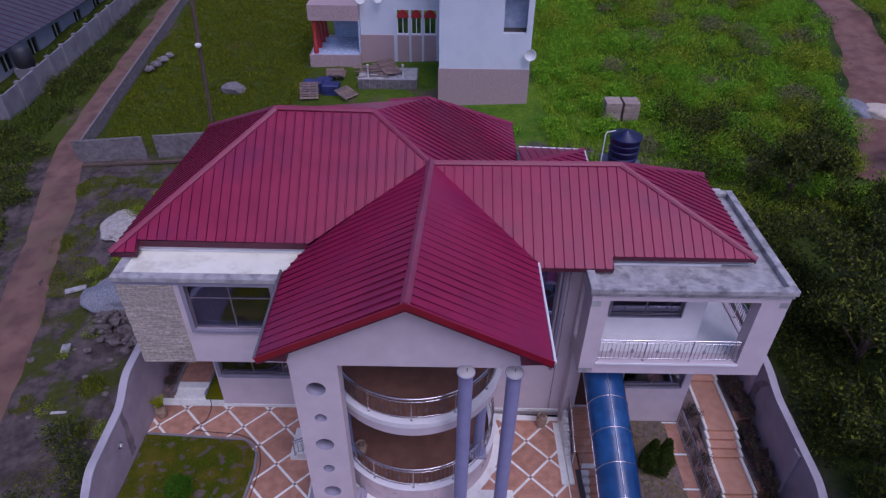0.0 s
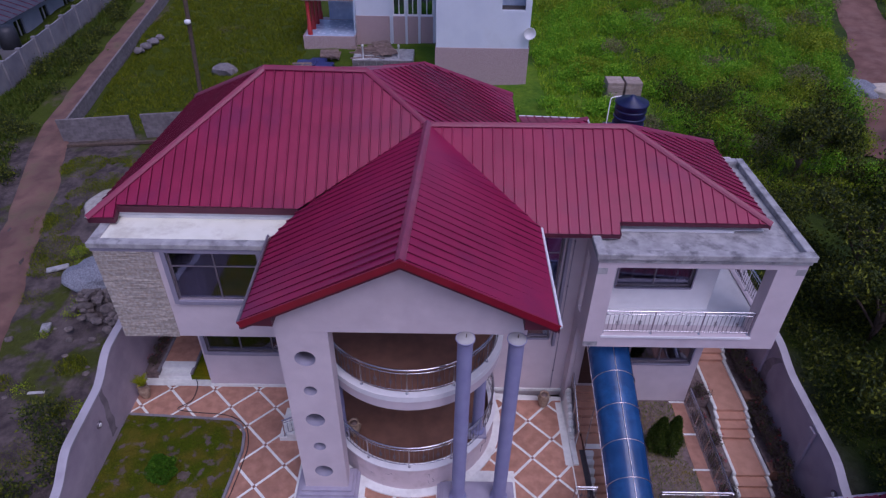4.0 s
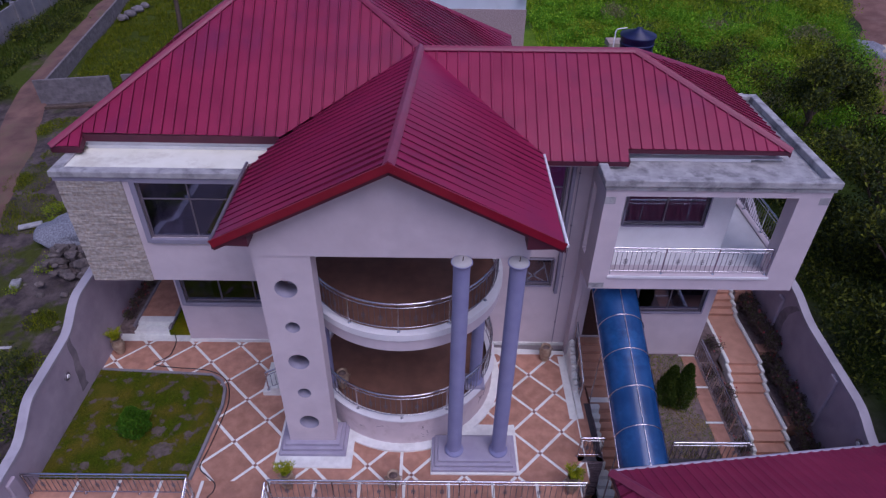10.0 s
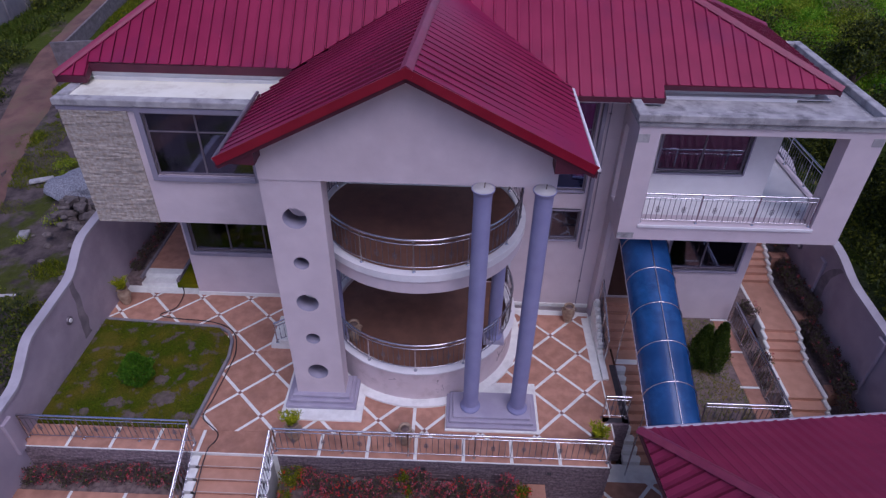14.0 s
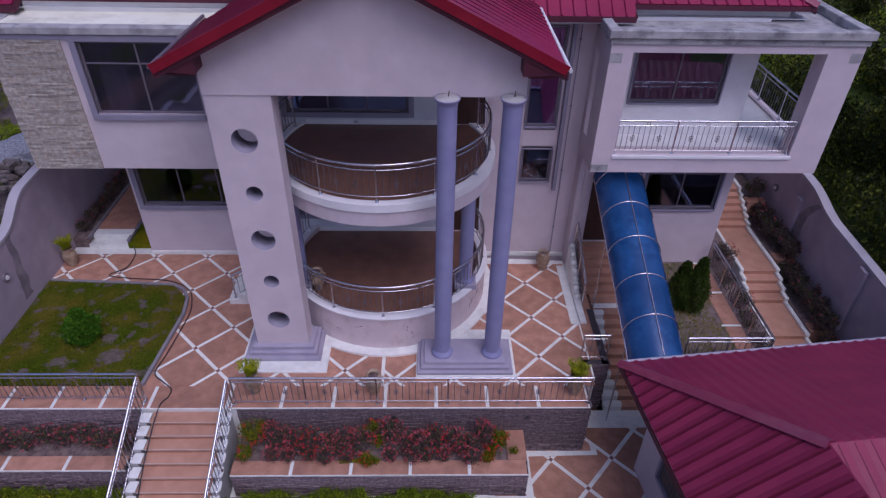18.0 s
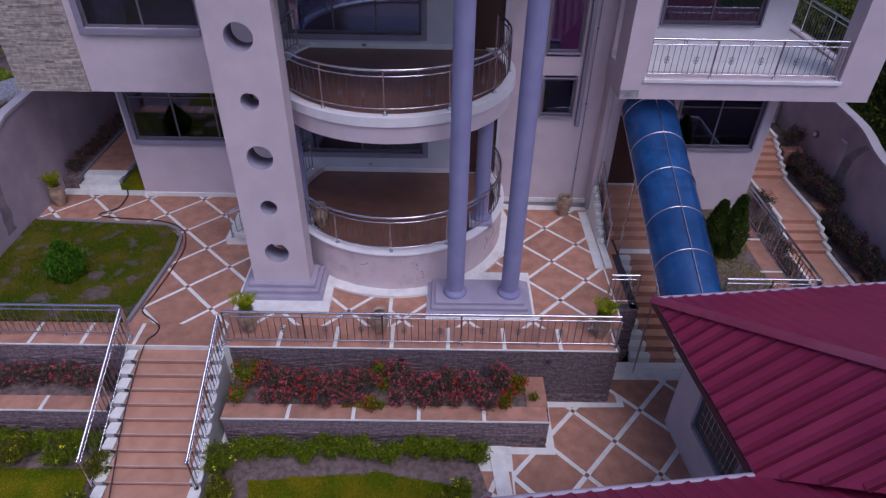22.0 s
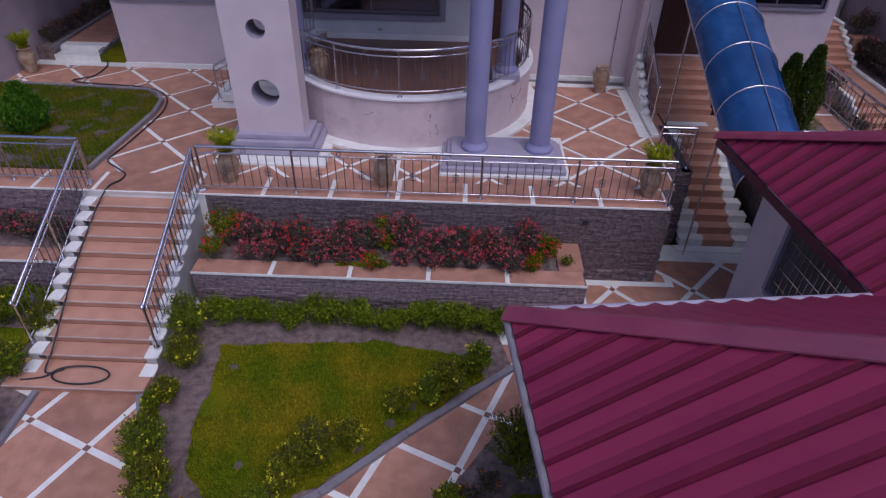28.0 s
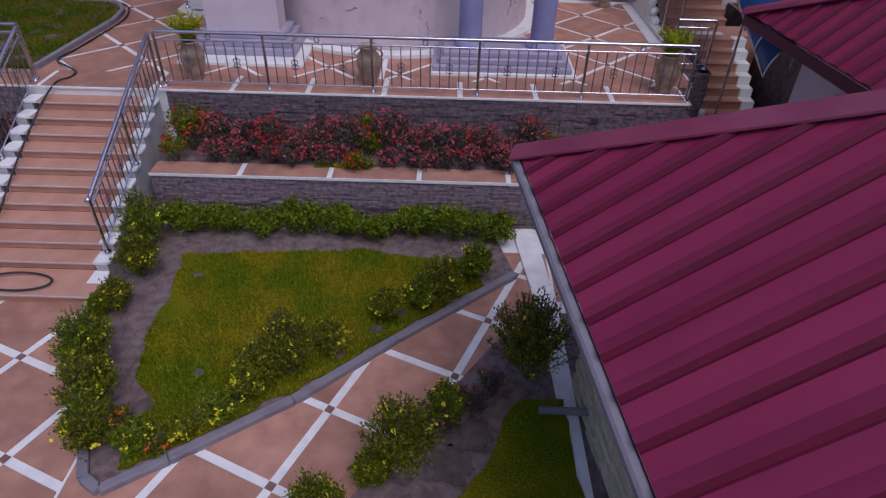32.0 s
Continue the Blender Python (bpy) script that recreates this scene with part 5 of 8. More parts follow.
# pier with round holes
def pier():
    x0, x1, y0, y1, z0, z1 = -4.52, -3.07, 12.93, 13.5, 0.45, 8.0
    p = thing("portico_pier", (x0, y0, 0.0), "pale rendered portico pier pierced by five round holes", "pier", kind="structure")
    holes = [(6.8, 0.30), (5.42, 0.20), (4.06, 0.30), (2.72, 0.20), (1.36, 0.30)]
    bm = bmesh.new()
    cx, n = -3.81, 32
    edges = sorted([z0, z1, *[z - 0.45 for z, _ in holes], *[z + 0.45 for z, _ in holes]])
    for y in (y0, y1):
        for a, b in zip(edges[::2], edges[1::2]):
            q = [bm.verts.new(v) for v in ((x0, y, a), (x1, y, a), (x1, y, b), (x0, y, b))]
            bm.faces.new(q)
        for hz, r in holes:
            out, ring = [], []
            for k in range(n):
                t = 2 * math.pi * (k + 0.5) / n - math.pi / 4 + math.pi / n * 0
                c, s = math.cos(t), math.sin(t)
                m = max(abs(c), abs(s))
                px = (x1 + x0) / 2 + c / m * (x1 - x0) / 2
                pz = hz + s / m * 0.45
                out.append(bm.verts.new((px, y, pz)))
                ring.append(bm.verts.new((cx + r * c, y, hz + r * s)))
            for k in range(n):
                j = (k + 1) % n
                bm.faces.new((out[k], out[j], ring[j], ring[k]))
            for a, b in ((x0, hz - 0.45), (x1, hz - 0.45), (x0, hz + 0.45), (x1, hz + 0.45)):
                pair = sorted(range(n), key=lambda k: (out[k].co.x - a) ** 2 + (out[k].co.z - b) ** 2)[:2]
                v = bm.verts.new((a, y, b))
                bm.faces.new((v, out[pair[0]], out[pair[1]]))
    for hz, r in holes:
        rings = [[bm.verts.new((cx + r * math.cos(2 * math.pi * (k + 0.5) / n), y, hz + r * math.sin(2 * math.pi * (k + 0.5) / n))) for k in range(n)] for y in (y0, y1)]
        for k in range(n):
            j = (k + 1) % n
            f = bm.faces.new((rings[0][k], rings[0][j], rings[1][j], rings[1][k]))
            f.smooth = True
    for x in (x0, x1):
        bm.faces.new([bm.verts.new(v) for v in ((x, y0, z0), (x, y1, z0), (x, y1, z1), (x, y0, z1))])
    bmesh.ops.remove_doubles(bm, verts=bm.verts, dist=0.002)
    bmesh.ops.recalc_face_normals(bm, faces=bm.faces[:])
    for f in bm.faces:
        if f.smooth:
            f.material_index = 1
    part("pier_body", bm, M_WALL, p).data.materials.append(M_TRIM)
    for i, (g, za, zb) in enumerate(((0.34, 0.06, 0.2), (0.24, 0.2, 0.33), (0.14, 0.33, 0.45))):
        part("plinth_step", box(x0 - g, x1 + g, y0 - g, y1 + g, za, zb, 0.015), M_PLINTH, p)
    part("plinth_slab", box(-4.97, -2.52, 12.2, 14.2, -0.02, 0.06, 0.01), M_BAND, p)


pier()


def column(x, y, z0, z1, r, label):
    c = thing("column", (x, y, z0), label, "column", "lilac portico columns")
    part("shaft", lathe([(r * 1.0, 0.16), (r, 1.2), (r * 0.96, z1 - z0 - 0.35)], (x, y, z0), 28), M_COLUMN, c)
    part("base_ring", lathe([(r * 1.3, 0.0), (r * 1.35, 0.05), (r * 1.25, 0.09), (r * 1.12, 0.12), (r * 1.02, 0.17)], (x, y, z0), 28), M_COLUMN, c)
    h = z1 - z0
    part("capital", lathe([(r * 0.96, h - 0.36), (r * 0.98, h - 0.16), (r * 1.04, h - 0.10), (r * 1.18, h - 0.06), (r * 1.22, h - 0.045), (r * 1.22, h - 0.015)], (x, y, z0), 28), M_COLUMN, c)
    part("cap_screed", lathe([(r * 1.14, h - 0.019), (r * 1.1, h - 0.005), (r * 0.3, h + 0.01)], (x, y, z0), 20), M_STRING, c, "bare pale concrete cap")
    part("rebar_stub", tube([(x + 0.02, y, z0 + h), (x + 0.03, y, z0 + h + 0.14)], 0.012, 6), M_BARK, c, "rusty steel stub")
    return c


column(0.72, 12.66, 0.38, 8.0, 0.225, "tall round lilac-painted portico column")
column(2.12, 12.66, 0.38, 8.0, 0.225, "tall round lilac-painted portico column")
base2 = thing("column_base", (1.4, 12.9, 0.0), "stepped lilac-grey double column base on a white slab", "plinth", kind="structure")
for g, za, zb in ((0.34, 0.06, 0.17), (0.24, 0.17, 0.28), (0.14, 0.28, 0.38)):
    part("plinth_step", box(0.35 - g, 2.45 + g - 0.1, 12.4 - g, 13.05 + g, za, zb, 0.015), M_PLINTH, base2)
part("plinth_slab", box(-0.02, 2.78, 12.0, 13.9, -0.02, 0.06, 0.01), M_BAND, base2)

# gable wall and beams
gab = bmesh.new()
pts = [(-4.52, 7.9), (2.42, 7.9), (2.42, 8.86), (-0.97, 10.68), (-4.52, 8.86)]
fr = [[gab.verts.new((x, y, z)) for x, z in pts] for y in (12.9, 13.35)]
gab.faces.new(fr[0])
gab.faces.new(fr[1][::-1])
for i in range(5):
    gab.faces.new((fr[0][i], fr[0][(i + 1) % 5], fr[1][(i + 1) % 5], fr[1][i]))
bmesh.ops.recalc_face_normals(gab, faces=gab.faces[:])
solid("wall_gable", gab, M_WALL, "pale rendered portico gable", "wall", kind="structure")
for x0, x1 in ((-4.5, -4.2), (2.12, 2.40)):
    solid("portico_beam", box(x0, x1, 13.36, YW - 0.002, 7.9, 8.4), M_WALL, "pale rendered portico side beam", "beam", kind="structure")
solid("ceiling_portico", box(-4.2, 2.1, 13.36, YW - 0.002, 8.0, 8.05), M_WHITE, "white veranda ceiling", "ceiling", kind="structure")


# the round veranda
DC, DR = (-0.95, 16.2), 3.09


def arc_pts(r, n=40, y_end=YW - 0.01):
    """Points round the front of the drum, from its west end at the wall to its east end."""
    a = math.asin((y_end - DC[1]) / r)
    t0, t1 = math.pi - a, 2 * math.pi + a
    return [(DC[0] + r * math.cos(t0 + (t1 - t0) * k / n), DC[1] + r * math.sin(t0 + (t1 - t0) * k / n)) for k in range(n + 1)]


def ring_mesh(r0, r1, z0, z1):
    a, b = arc_pts(r0), arc_pts(r1)
    bm = bmesh.new()
    rows = [[bm.verts.new(v) for v in ((*p, z0), (*q, z0), (*q, z1), (*p, z1))] for p, q in zip(a, b)]
    for r, s in zip(rows, rows[1:]):
        for k in range(4):
            f = bm.faces.new((r[k], r[(k + 1) % 4], s[(k + 1) % 4], s[k]))
    bm.faces.new(rows[0])
    bm.faces.new(rows[-1][::-1])
    bmesh.ops.recalc_face_normals(bm, faces=bm.faces[:])
    return bm


drum = thing("veranda", (DC[0], DC[1], 0), "round two-storey veranda with pale rendered drum and brown floor", "veranda", kind="structure")
part("drum_wall", ring_mesh(DR - 0.2, DR, -0.2, GF + 0.2), M_DRUM, drum, "pale render with faint cracks")
part("drum_cap", ring_mesh(DR - 0.24, DR + 0.05, GF + 0.201, GF + 0.245), M_WHITE, drum)
part("drum_skirt", ring_mesh(DR + 0.001, DR + 0.3, -0.02, 0.07), M_BAND, drum, "white skirting ring at the drum's foot")
part("lower_floor", prism(arc_pts(DR - 0.205), -0.1, GF), M_WOODFLOOR, drum)
part("upper_slab", prism(arc_pts(DR - 0.01), UF - 0.3, UF - 0.005), M_WHITE, drum)
part("upper_floor", prism(arc_pts(DR - 0.12), UF - 0.004, UF + 0.004), M_WOODFLOOR, drum)
part("slab_band", ring_mesh(DR - 0.15, DR + 0.02, UF - 0.57, UF - 0.14), M_WALL, drum)
part("slab_edge", ring_mesh(DR - 0.17, DR + 0.07, UF - 0.139, UF + 0.08), M_WHITE, drum)
rng_c = random.Random(14)
for x0, z0, steps in ((-0.25, 0.86, 9), (-0.12, 0.62, 7), (-0.33, 0.52, 5), (-1.6, 0.9, 6), (1.55, 0.95, 8), (1.62, 0.7, 7), (1.85, 0.85, 6), (-2.3, 0.6, 5)):
    x, z, line = x0, z0, []
    for k in range(steps):
        line.append((x, DC[1] - math.sqrt((DR + 0.001) ** 2 - (x - DC[0]) ** 2), z))
        x += rng_c.uniform(-0.07, 0.09)
        z += rng_c.uniform(-0.09, 0.03)
    part("crack", tube(line, rng_c.uniform(0.0025, 0.005), 5), M_MORTAR, drum, "fine dark crack in the render")
rp = arc_pts(DR - 0.1, 36)
railing([(x, y, GF + 0.245) for x, y in rp[1:-1]], 1.03, "curved stainless railing round the lower veranda", gap=0.16, posts=1.45, low=0.13)
railing([(x, y, UF + 0.08) for x, y in rp[1:-1]], 1.02, "curved stainless railing round the upper veranda", gap=0.16, posts=1.45, low=0.15)
column(1.42, 14.7, GF + 0.36, UF - 0.3, 0.2, "short round lilac veranda column")
column(-3.45, 14.7, GF + 0.36, UF - 0.3, 0.2, "short round lilac veranda column")
solid("column_pad", box(-3.76, -3.14, 14.4, 15.0, GF + 0.2, GF + 0.36, 0.01), M_PLINTH, "square lilac column pad on the veranda wall", "plinth")
solid("column_pad", box(1.1, 1.74, 14.4, 15.0, GF + 0.2, GF + 0.36, 0.01), M_PLINTH, "square lilac column pad on the veranda wall", "plinth")

# ---- east wing ----
QX0, QX1, QY, QZ0, QZ1 = 5.0, 11.62, 16.05, 4.3, 8.05
solid("wall_balcony_front", wall_grid('x', QY, 0.55, QX0, QX1, QZ0, QZ1, [(5.6, 10.68, 4.86, 7.82)]), M_WALL, "pale rendered balcony front with a wide opening", "wall", kind="structure")
solid("wall_balcony_west", wall_grid('y', QX0, 0.22, QY + 0.551, 17.74, QZ0, QZ1, [(17.02, 17.46, 4.95, 7.5)]), M_WALL, "pale rendered balcony side wall", "wall", kind="structure")
solid("wall_balcony_east", wall_grid('y', QX1 - 0.25, 0.25, QY + 0.551, 22.2, QZ0, QZ1, [(17.0, 21.6, 4.86, 7.82)]), M_WALL, "pale rendered balcony side with an opening", "wall", kind="structure")
solid("floor_balcony", box(QX0 + 0.222, QX1 - 0.252, QY + 0.552, 22.2, QZ0, 4.8), M_WHITE, "pale balcony floor", "floor", kind="structure")
W_UR = (6.2, 8.85, 5.85, 7.55)
solid("wall_east_upper", wall_grid('x', 17.5, 0.22, 5.25, 9.7, 4.801, 8.3, [W_UR]), M_WHITE, "white rendered balcony back wall", "wall", kind="structure")
solid("wall_east_side", wall_grid('y', 9.48, 0.22, 17.73, 22.4, 4.801, 8.3), M_WHITE, "white rendered passage wall", "wall", kind="structure")
window("window_7", 'x', 17.5, *W_UR, "dark sliding window on the balcony", 2, surround=0.05)
W_LR = (7.2, 9.6, 2.3, 4.12)
D_LR = (5.5, 6.75, GF, 3.3)
solid("wall_east_lower", wall_grid('x', 17.2, 0.22, 5.2, 9.95, -0.5, QZ0 - 0.01, [W_LR, D_LR]), M_WALL, "pale rendered lower east wall", "wall", kind="structure")
solid("wall_east_lower_side", wall_grid('y', 9.73, 0.22, 17.43, 26.0, -0.5, QZ0 - 0.01), M_WALL, "pale rendered lower east side wall", "wall", kind="structure")
solid("wall_east_return", box(5.03, 5.19, 17.2, 17.9, -0.3, QZ0 - 0.01), M_WALL, "pale rendered wall return", "wall", kind="structure")
solid("wall_east_rear", box(3.03, 11.4, 22.42, 22.62, -0.5, 8.3), M_WALL, "pale rendered rear wall", "wall", kind="structure")
window("window_8", 'x', 17.2, *W_LR, "dark lower sliding window with a thin surround", 2, surround=0.06)
leaf_door("door_3", D_LR[0], D_LR[1], 17.2, GF, 3.3)
rs = thing("roof_slab_east", (QX0, QY, 8.05), "flat weathered concrete roof slab with black mould stains", "roof", kind="structure")
part("slab", box(QX0 - 0.05, QX1 + 0.05, QY - 0.05, 22.3, 8.051, 8.2), M_CONC, rs)
part("upstand", box(QX0 - 0.12, QX1 + 0.12, QY - 0.12, QY + 0.16, 8.201, 8.42, 0.02), M_CONC, rs)
part("upstand", box(QX0 - 0.12, QX0 + 0.16, QY + 0.165, 17.1, 8.201, 8.42, 0.02), M_CONC, rs)
part("upstand", box(QX1 - 0.16, QX1 + 0.12, QY + 0.165, 22.3, 8.201, 8.42, 0.02), M_CONC, rs)
part("upstand", box(QX0 + 0.3, QX1 - 0.165, 22.05, 22.3, 8.201, 8.42, 0.02), M_CONC, rs)
part("white_wall", box(5.9, 10.3, 17.75, 17.85, 8.2, 8.56), M_WHITE, rs)
for xa, xb, za, zb in ((5.0, 5.32, 7.55, 7.8), (5.0, 5.5, 4.34, 4.55), (11.3, 11.6, 7.6, 7.85)):
    part("plaster_patch", box(xa, xb, QY - 0.012, QY - 0.001, za, zb, 0.004), M_CONC, rs, "pale unpainted plaster patch")
railing([(5.63, QY + 0.12, 4.86), (10.65, QY + 0.12, 4.86)], 1.0, "stainless steel balcony railing with thin balusters", gap=0.15, posts=1.6)
railing([(QX1 - 0.13, 17.02, 4.86), (QX1 - 0.13, 21.58, 4.86)], 1.0, "stainless balcony side railing", gap=0.15, posts=1.5)
solid("balcony_ledge", box(5.55, 10.73, QY - 0.05, QY - 0.001, 4.76, 4.86, 0.01), M_WHITE, "white ledge below the balcony railing", "trim", kind="structure")

# curtains and burglar bars behind the veranda windows
M_CURTAIN = material("sheer_curtain", (0.50, 0.48, 0.56), (0.60, 0.58, 0.66), 3.0, 0.9, bump=0.1)


def curtain(x0, x1, y, z0, z1, label):
    """A hanging curtain in soft folds."""
    bm = bmesh.new()
    n = int((x1 - x0) / 0.05)
    rows = [[bm.verts.new((x0 + (x1 - x0) * i / n, y + 0.035 * math.sin(i * 1.1) + d, z)) for i in range(n + 1)] for z in (z0, z1) for d in (0, 0.012)]
    for a, b in ((0, 2), (1, 3)):
        for i in range(n):
            f = bm.faces.new((rows[a][i], rows[a][i + 1], rows[b][i + 1], rows[b][i]))
            f.smooth = True
    bmesh.ops.recalc_face_normals(bm, faces=bm.faces[:])
    solid("curtain", bm, M_CURTAIN, label, "curtain", "window curtains")


for x0, x1, y, z0, z1 in ((-3.9, -3.0, 18.25, 1.2, 3.75), (-1.0, -0.3, 18.25, 1.2, 3.75), (-9.0, -8.2, 18.25, 1.9, 3.9), (-6.0, -5.3, 18.25, 1.9, 3.9), (6.2, 6.9, 17.95, 5.4, 7.5), (8.2, 8.85, 17.95, 5.4, 7.5), (-8.8, -8.0, 17.1, 5.4, 7.7)):
    curtain(x0, x1, y, z0, z1, "pale sheer curtain hanging inside a window")
bars = thing("burglar_bars", (-4.0, 18.05, 1.5), "white steel burglar bars behind the lower veranda window", "window bars")
for i in range(1, 19):
    x = -4.0 + 3.8 * i / 19
    part("bar", bar((x, 18.05, 1.7), (x, 18.05, 3.74), 0.016, 0.016), M_WHITE, bars)
for z in (1.9, 2.15, 2.4, 2.65, 3.3):
    part("cross_bar", bar((-3.98, 18.04, z), (-0.22, 18.04, z), 0.016, 0.03), M_WHITE, bars)
for x, z in ((-1.9, 5.05), (-1.9, 1.28)):
    solid("wall_socket", box(x - 0.07, x + 0.07, YW - 0.03, YW - 0.001, z - 0.04, z + 0.04, 0.006), M_CONC, "small grey socket box on the veranda wall", "socket", "wall sockets")
for x in (-0.6, 3.0):
    solid("drain_outlet", box(x - 0.06, x + 0.06, 10.94, 10.962, -0.42, -0.31, 0.004), M_RUBBER, "small dark drain outlet in the slate wall", "drain", "drain outlets")
solid("terrace_edge_band", box(4.72, 4.955, 14.2, 17.1, -0.01, 0.012), M_BAND, "white marble band at the terrace's east edge", "trim", kind="structure")
solid("skirting_upper", box(-3.4, 0.9, YW - 0.03, YW - 0.013, UF + 0.01, UF + 0.16), M_WHITE, "white skirting in the upper veranda", "trim", kind="structure")
solid("skirting_lower", box(-3.4, 0.9, YW - 0.03, YW - 0.013, GF + 0.01, GF + 0.16), M_WHITE, "white skirting in the lower veranda", "trim", kind="structure")

# lilac fin beside the stair windows
solid("window_fin", box(4.315, 4.43, YW - 0.2, YW - 0.002, 2.74, 8.2, 0.01), M_TRIM, "tall lilac-grey fin beside the stair windows", "trim", kind="structure")

# ---- canopy and the side stairs ----
def canopy():
    c = thing("canopy", (6.0, 11.5, 0), "blue polycarbonate barrel canopy on thin steel ribs", "canopy")
    y0, y1, z0, z1, xc0, xc1, r = 10.75, 17.1, 0.63, 3.52, 6.42, 6.22, 0.75
    m = 14
    cuts = [(y - y0) / (y1 - y0) for y in (10.75, 11.3, 12.4, 13.5, 14.6, 15.65, 16.75, 17.1)]

    def pt(s, k, grow=0.0):
        a = math.pi * k / m
        x = xc0 + (xc1 - xc0) * s
        return Vector((x - (r + grow) * math.cos(a), y0 + (y1 - y0) * s, z0 + (z1 - z0) * s + (0.68 + grow) * math.sin(a)))
    for i in range(len(cuts) - 1):
        bm = bmesh.new()
        rows = []
        for j in range(5):
            s = cuts[i] + (cuts[i + 1] - cuts[i]) * j / 4
            rows.append([[bm.verts.new(pt(s, k, g)) for k in range(m + 1)] for g in (0, -0.012)])
        for a, b in zip(rows, rows[1:]):
            for g in (0, 1):
                for k in range(m):
                    f = bm.faces.new((a[g][k], a[g][k + 1], b[g][k + 1], b[g][k]))
                    f.smooth = True
        bmesh.ops.recalc_face_normals(bm, faces=bm.faces[:])
        part("sheet", bm, M_POLY, c, "stained blue polycarbonate sheet")
    for s in cuts:
        part("rib", tube([pt(s, k, 0.012) for k in range(m + 1)], 0.018, 6), M_STEEL, c)
    part("spine", tube([pt(s / 10, m / 2, 0.014) for s in range(11)], 0.018, 6), M_STEEL, c)
    for k in (0, m):
        part("edge_tube", tube([pt(s / 10, k, 0.0) for s in range(11)], 0.025, 6), M_STEEL, c)
    for s, k, zb in ((0.2, 0, LOW), (0.66, 0, 0.0), (0.3, m, 0.1), (0.66, m, 0.1)):
        q = pt(s, k)
        part("support_post", tube([(q.x, q.y, zb), q], 0.025, 8), M_STEEL, c)


canopy()


def flight(name, x0, x1, y0, z0, n, rise, run, label, side_w=0.0, gap_base=-2.2):
    st = thing(name, ((x0 + x1) / 2, y0, z0), label, "stair", kind="structure")
    for i in range(n):
        z, y = z0 + (i + 1) * rise, y0 + i * run
        part("tread", box(x0 + side_w, x1 - side_w, y - 0.025, y + run, z - 0.035, z, 0.006), M_STEPTILE, st)
        part("riser", box(x0 + side_w, x1 - side_w, y + 0.002, y + run, z - rise, z - 0.036), M_STEPTILE, st)
        part("support", box(x0 + 0.005, x1 - 0.005, y + 0.01, y + run, gap_base, z - rise - 0.001), M_MORTAR, st)
        if side_w:
            for a, b in ((x0, x0 + side_w - 0.002), (x1 - side_w + 0.002, x1)):
                part("white_end", box(a, b, y - 0.03, y + run, z - rise, z + 0.002, 0.01), M_BAND, st)
    return st


def side_stair():
    """Ten steps up to the terrace, tiled in the middle, their white stone ends flaring out at the foot."""
    st = thing("side_stair", (6.5, 12.4, LOW), "terracotta side stair with flaring white stone ends", "stair", kind="structure")
    n, rise, run, y0 = 10, 0.187, 0.25, 12.4
    for i in range(n):
        z, y = LOW + (i + 1) * rise, y0 + i * run
        flare = max(0.0, 1 - i / 4.0)
        xl, xr = 5.55 + 0.07 * flare, 7.02 + 0.41 * flare
        wl = 0.27 + 0.26 * flare
        part("tread", box(xl + wl, xr - wl, y - 0.02, y + run, z - 0.035, z, 0.006), M_STEPTILE, st)
        part("riser", box(xl + wl, xr - wl, y + 0.002, y + run, z - rise, z - 0.036), M_STEPTILE, st)
        part("support", box(xl + 0.02, xr - 0.02, y + 0.02, y + run, -2.2, z - rise - 0.001), M_MORTAR, st)
        for xo, xi in ((xl, xl + wl), (xr, xr - wl)):
            d = 0.05 if xi > xo else -0.05
            ring = [(xo, y - 0.03), (xi, y - 0.03), (xi + d, y + run / 2), (xi, y + run - 0.034), (xo, y + run - 0.034)]
            part("white_end", prism(ring, z - rise, z + 0.004), M_BAND, st, "white stone step end")


side_stair()
solid("stair_foot", prism([(5.5, 12.15), (7.55, 12.15), (7.55, 12.39), (5.5, 12.39)], LOW - 0.02, LOW + 0.006), M_BAND, "white marble band at the foot of the side stair", "trim", kind="structure")
solid("side_landing", box(5.54, 7.44, 14.905, 15.6, -2.2, 0.0), M_STEPTILE, "terracotta tiled landing under the canopy", "landing", kind="structure")
solid("landing_band", box(5.55, 6.6, 14.93, 15.15, -0.01, 0.006), M_BAND, "white marble band across the landing", "trim", kind="structure")
solid("terrace_return", box(5.0, 5.48, 12.54, 15.6, -2.2, -0.001), M_TILE, "terracotta terrace strip beside the side stair", "terrace", kind="structure")
ledgestone("wall_terrace_return", 'x', 12.52, 4.72, 5.5, LOW, 0.0, "dark split-slate wall at the head of the side stair", M_STONE_D, M_MORTAR, course=0.046, longest=0.36, most=60)
ledgestone("wall_terrace_side", 'y', 5.52, 12.54, 14.88, LOW, 0.0, "dark split-slate wall beside the side stair", M_STONE_D, M_MORTAR, course=0.046, longest=0.36, most=120, face=1)
flight("door_stair", 5.35, 6.85, 15.6, 0.0, 6, 0.165, 0.26, "terracotta steps up to the side door", 0.0, -0.3)
ledgestone("wall_side_stair", 'x', 12.3, 7.6, 13.2, LOW, 0.25, "dark split-slate wall beside the side stair", M_STONE_D, M_MORTAR, course=0.046, longest=0.36, most=60)
# Soil colour instead of turf puts the balcony's shade into this lawn.
solid("garden_east", box(7.46, 9.95, 12.34, 17.19, -2.2, 0.12), M_SOIL, "lawn patch under the balcony, given soil colour for its shade", "lawn", kind="structure")
solid("garden_bed_under", box(9.96, 13.24, 11.95, 28.9, -2.2, -1.2), M_SOIL, "bare soil below the garden steps", "soil", kind="structure")
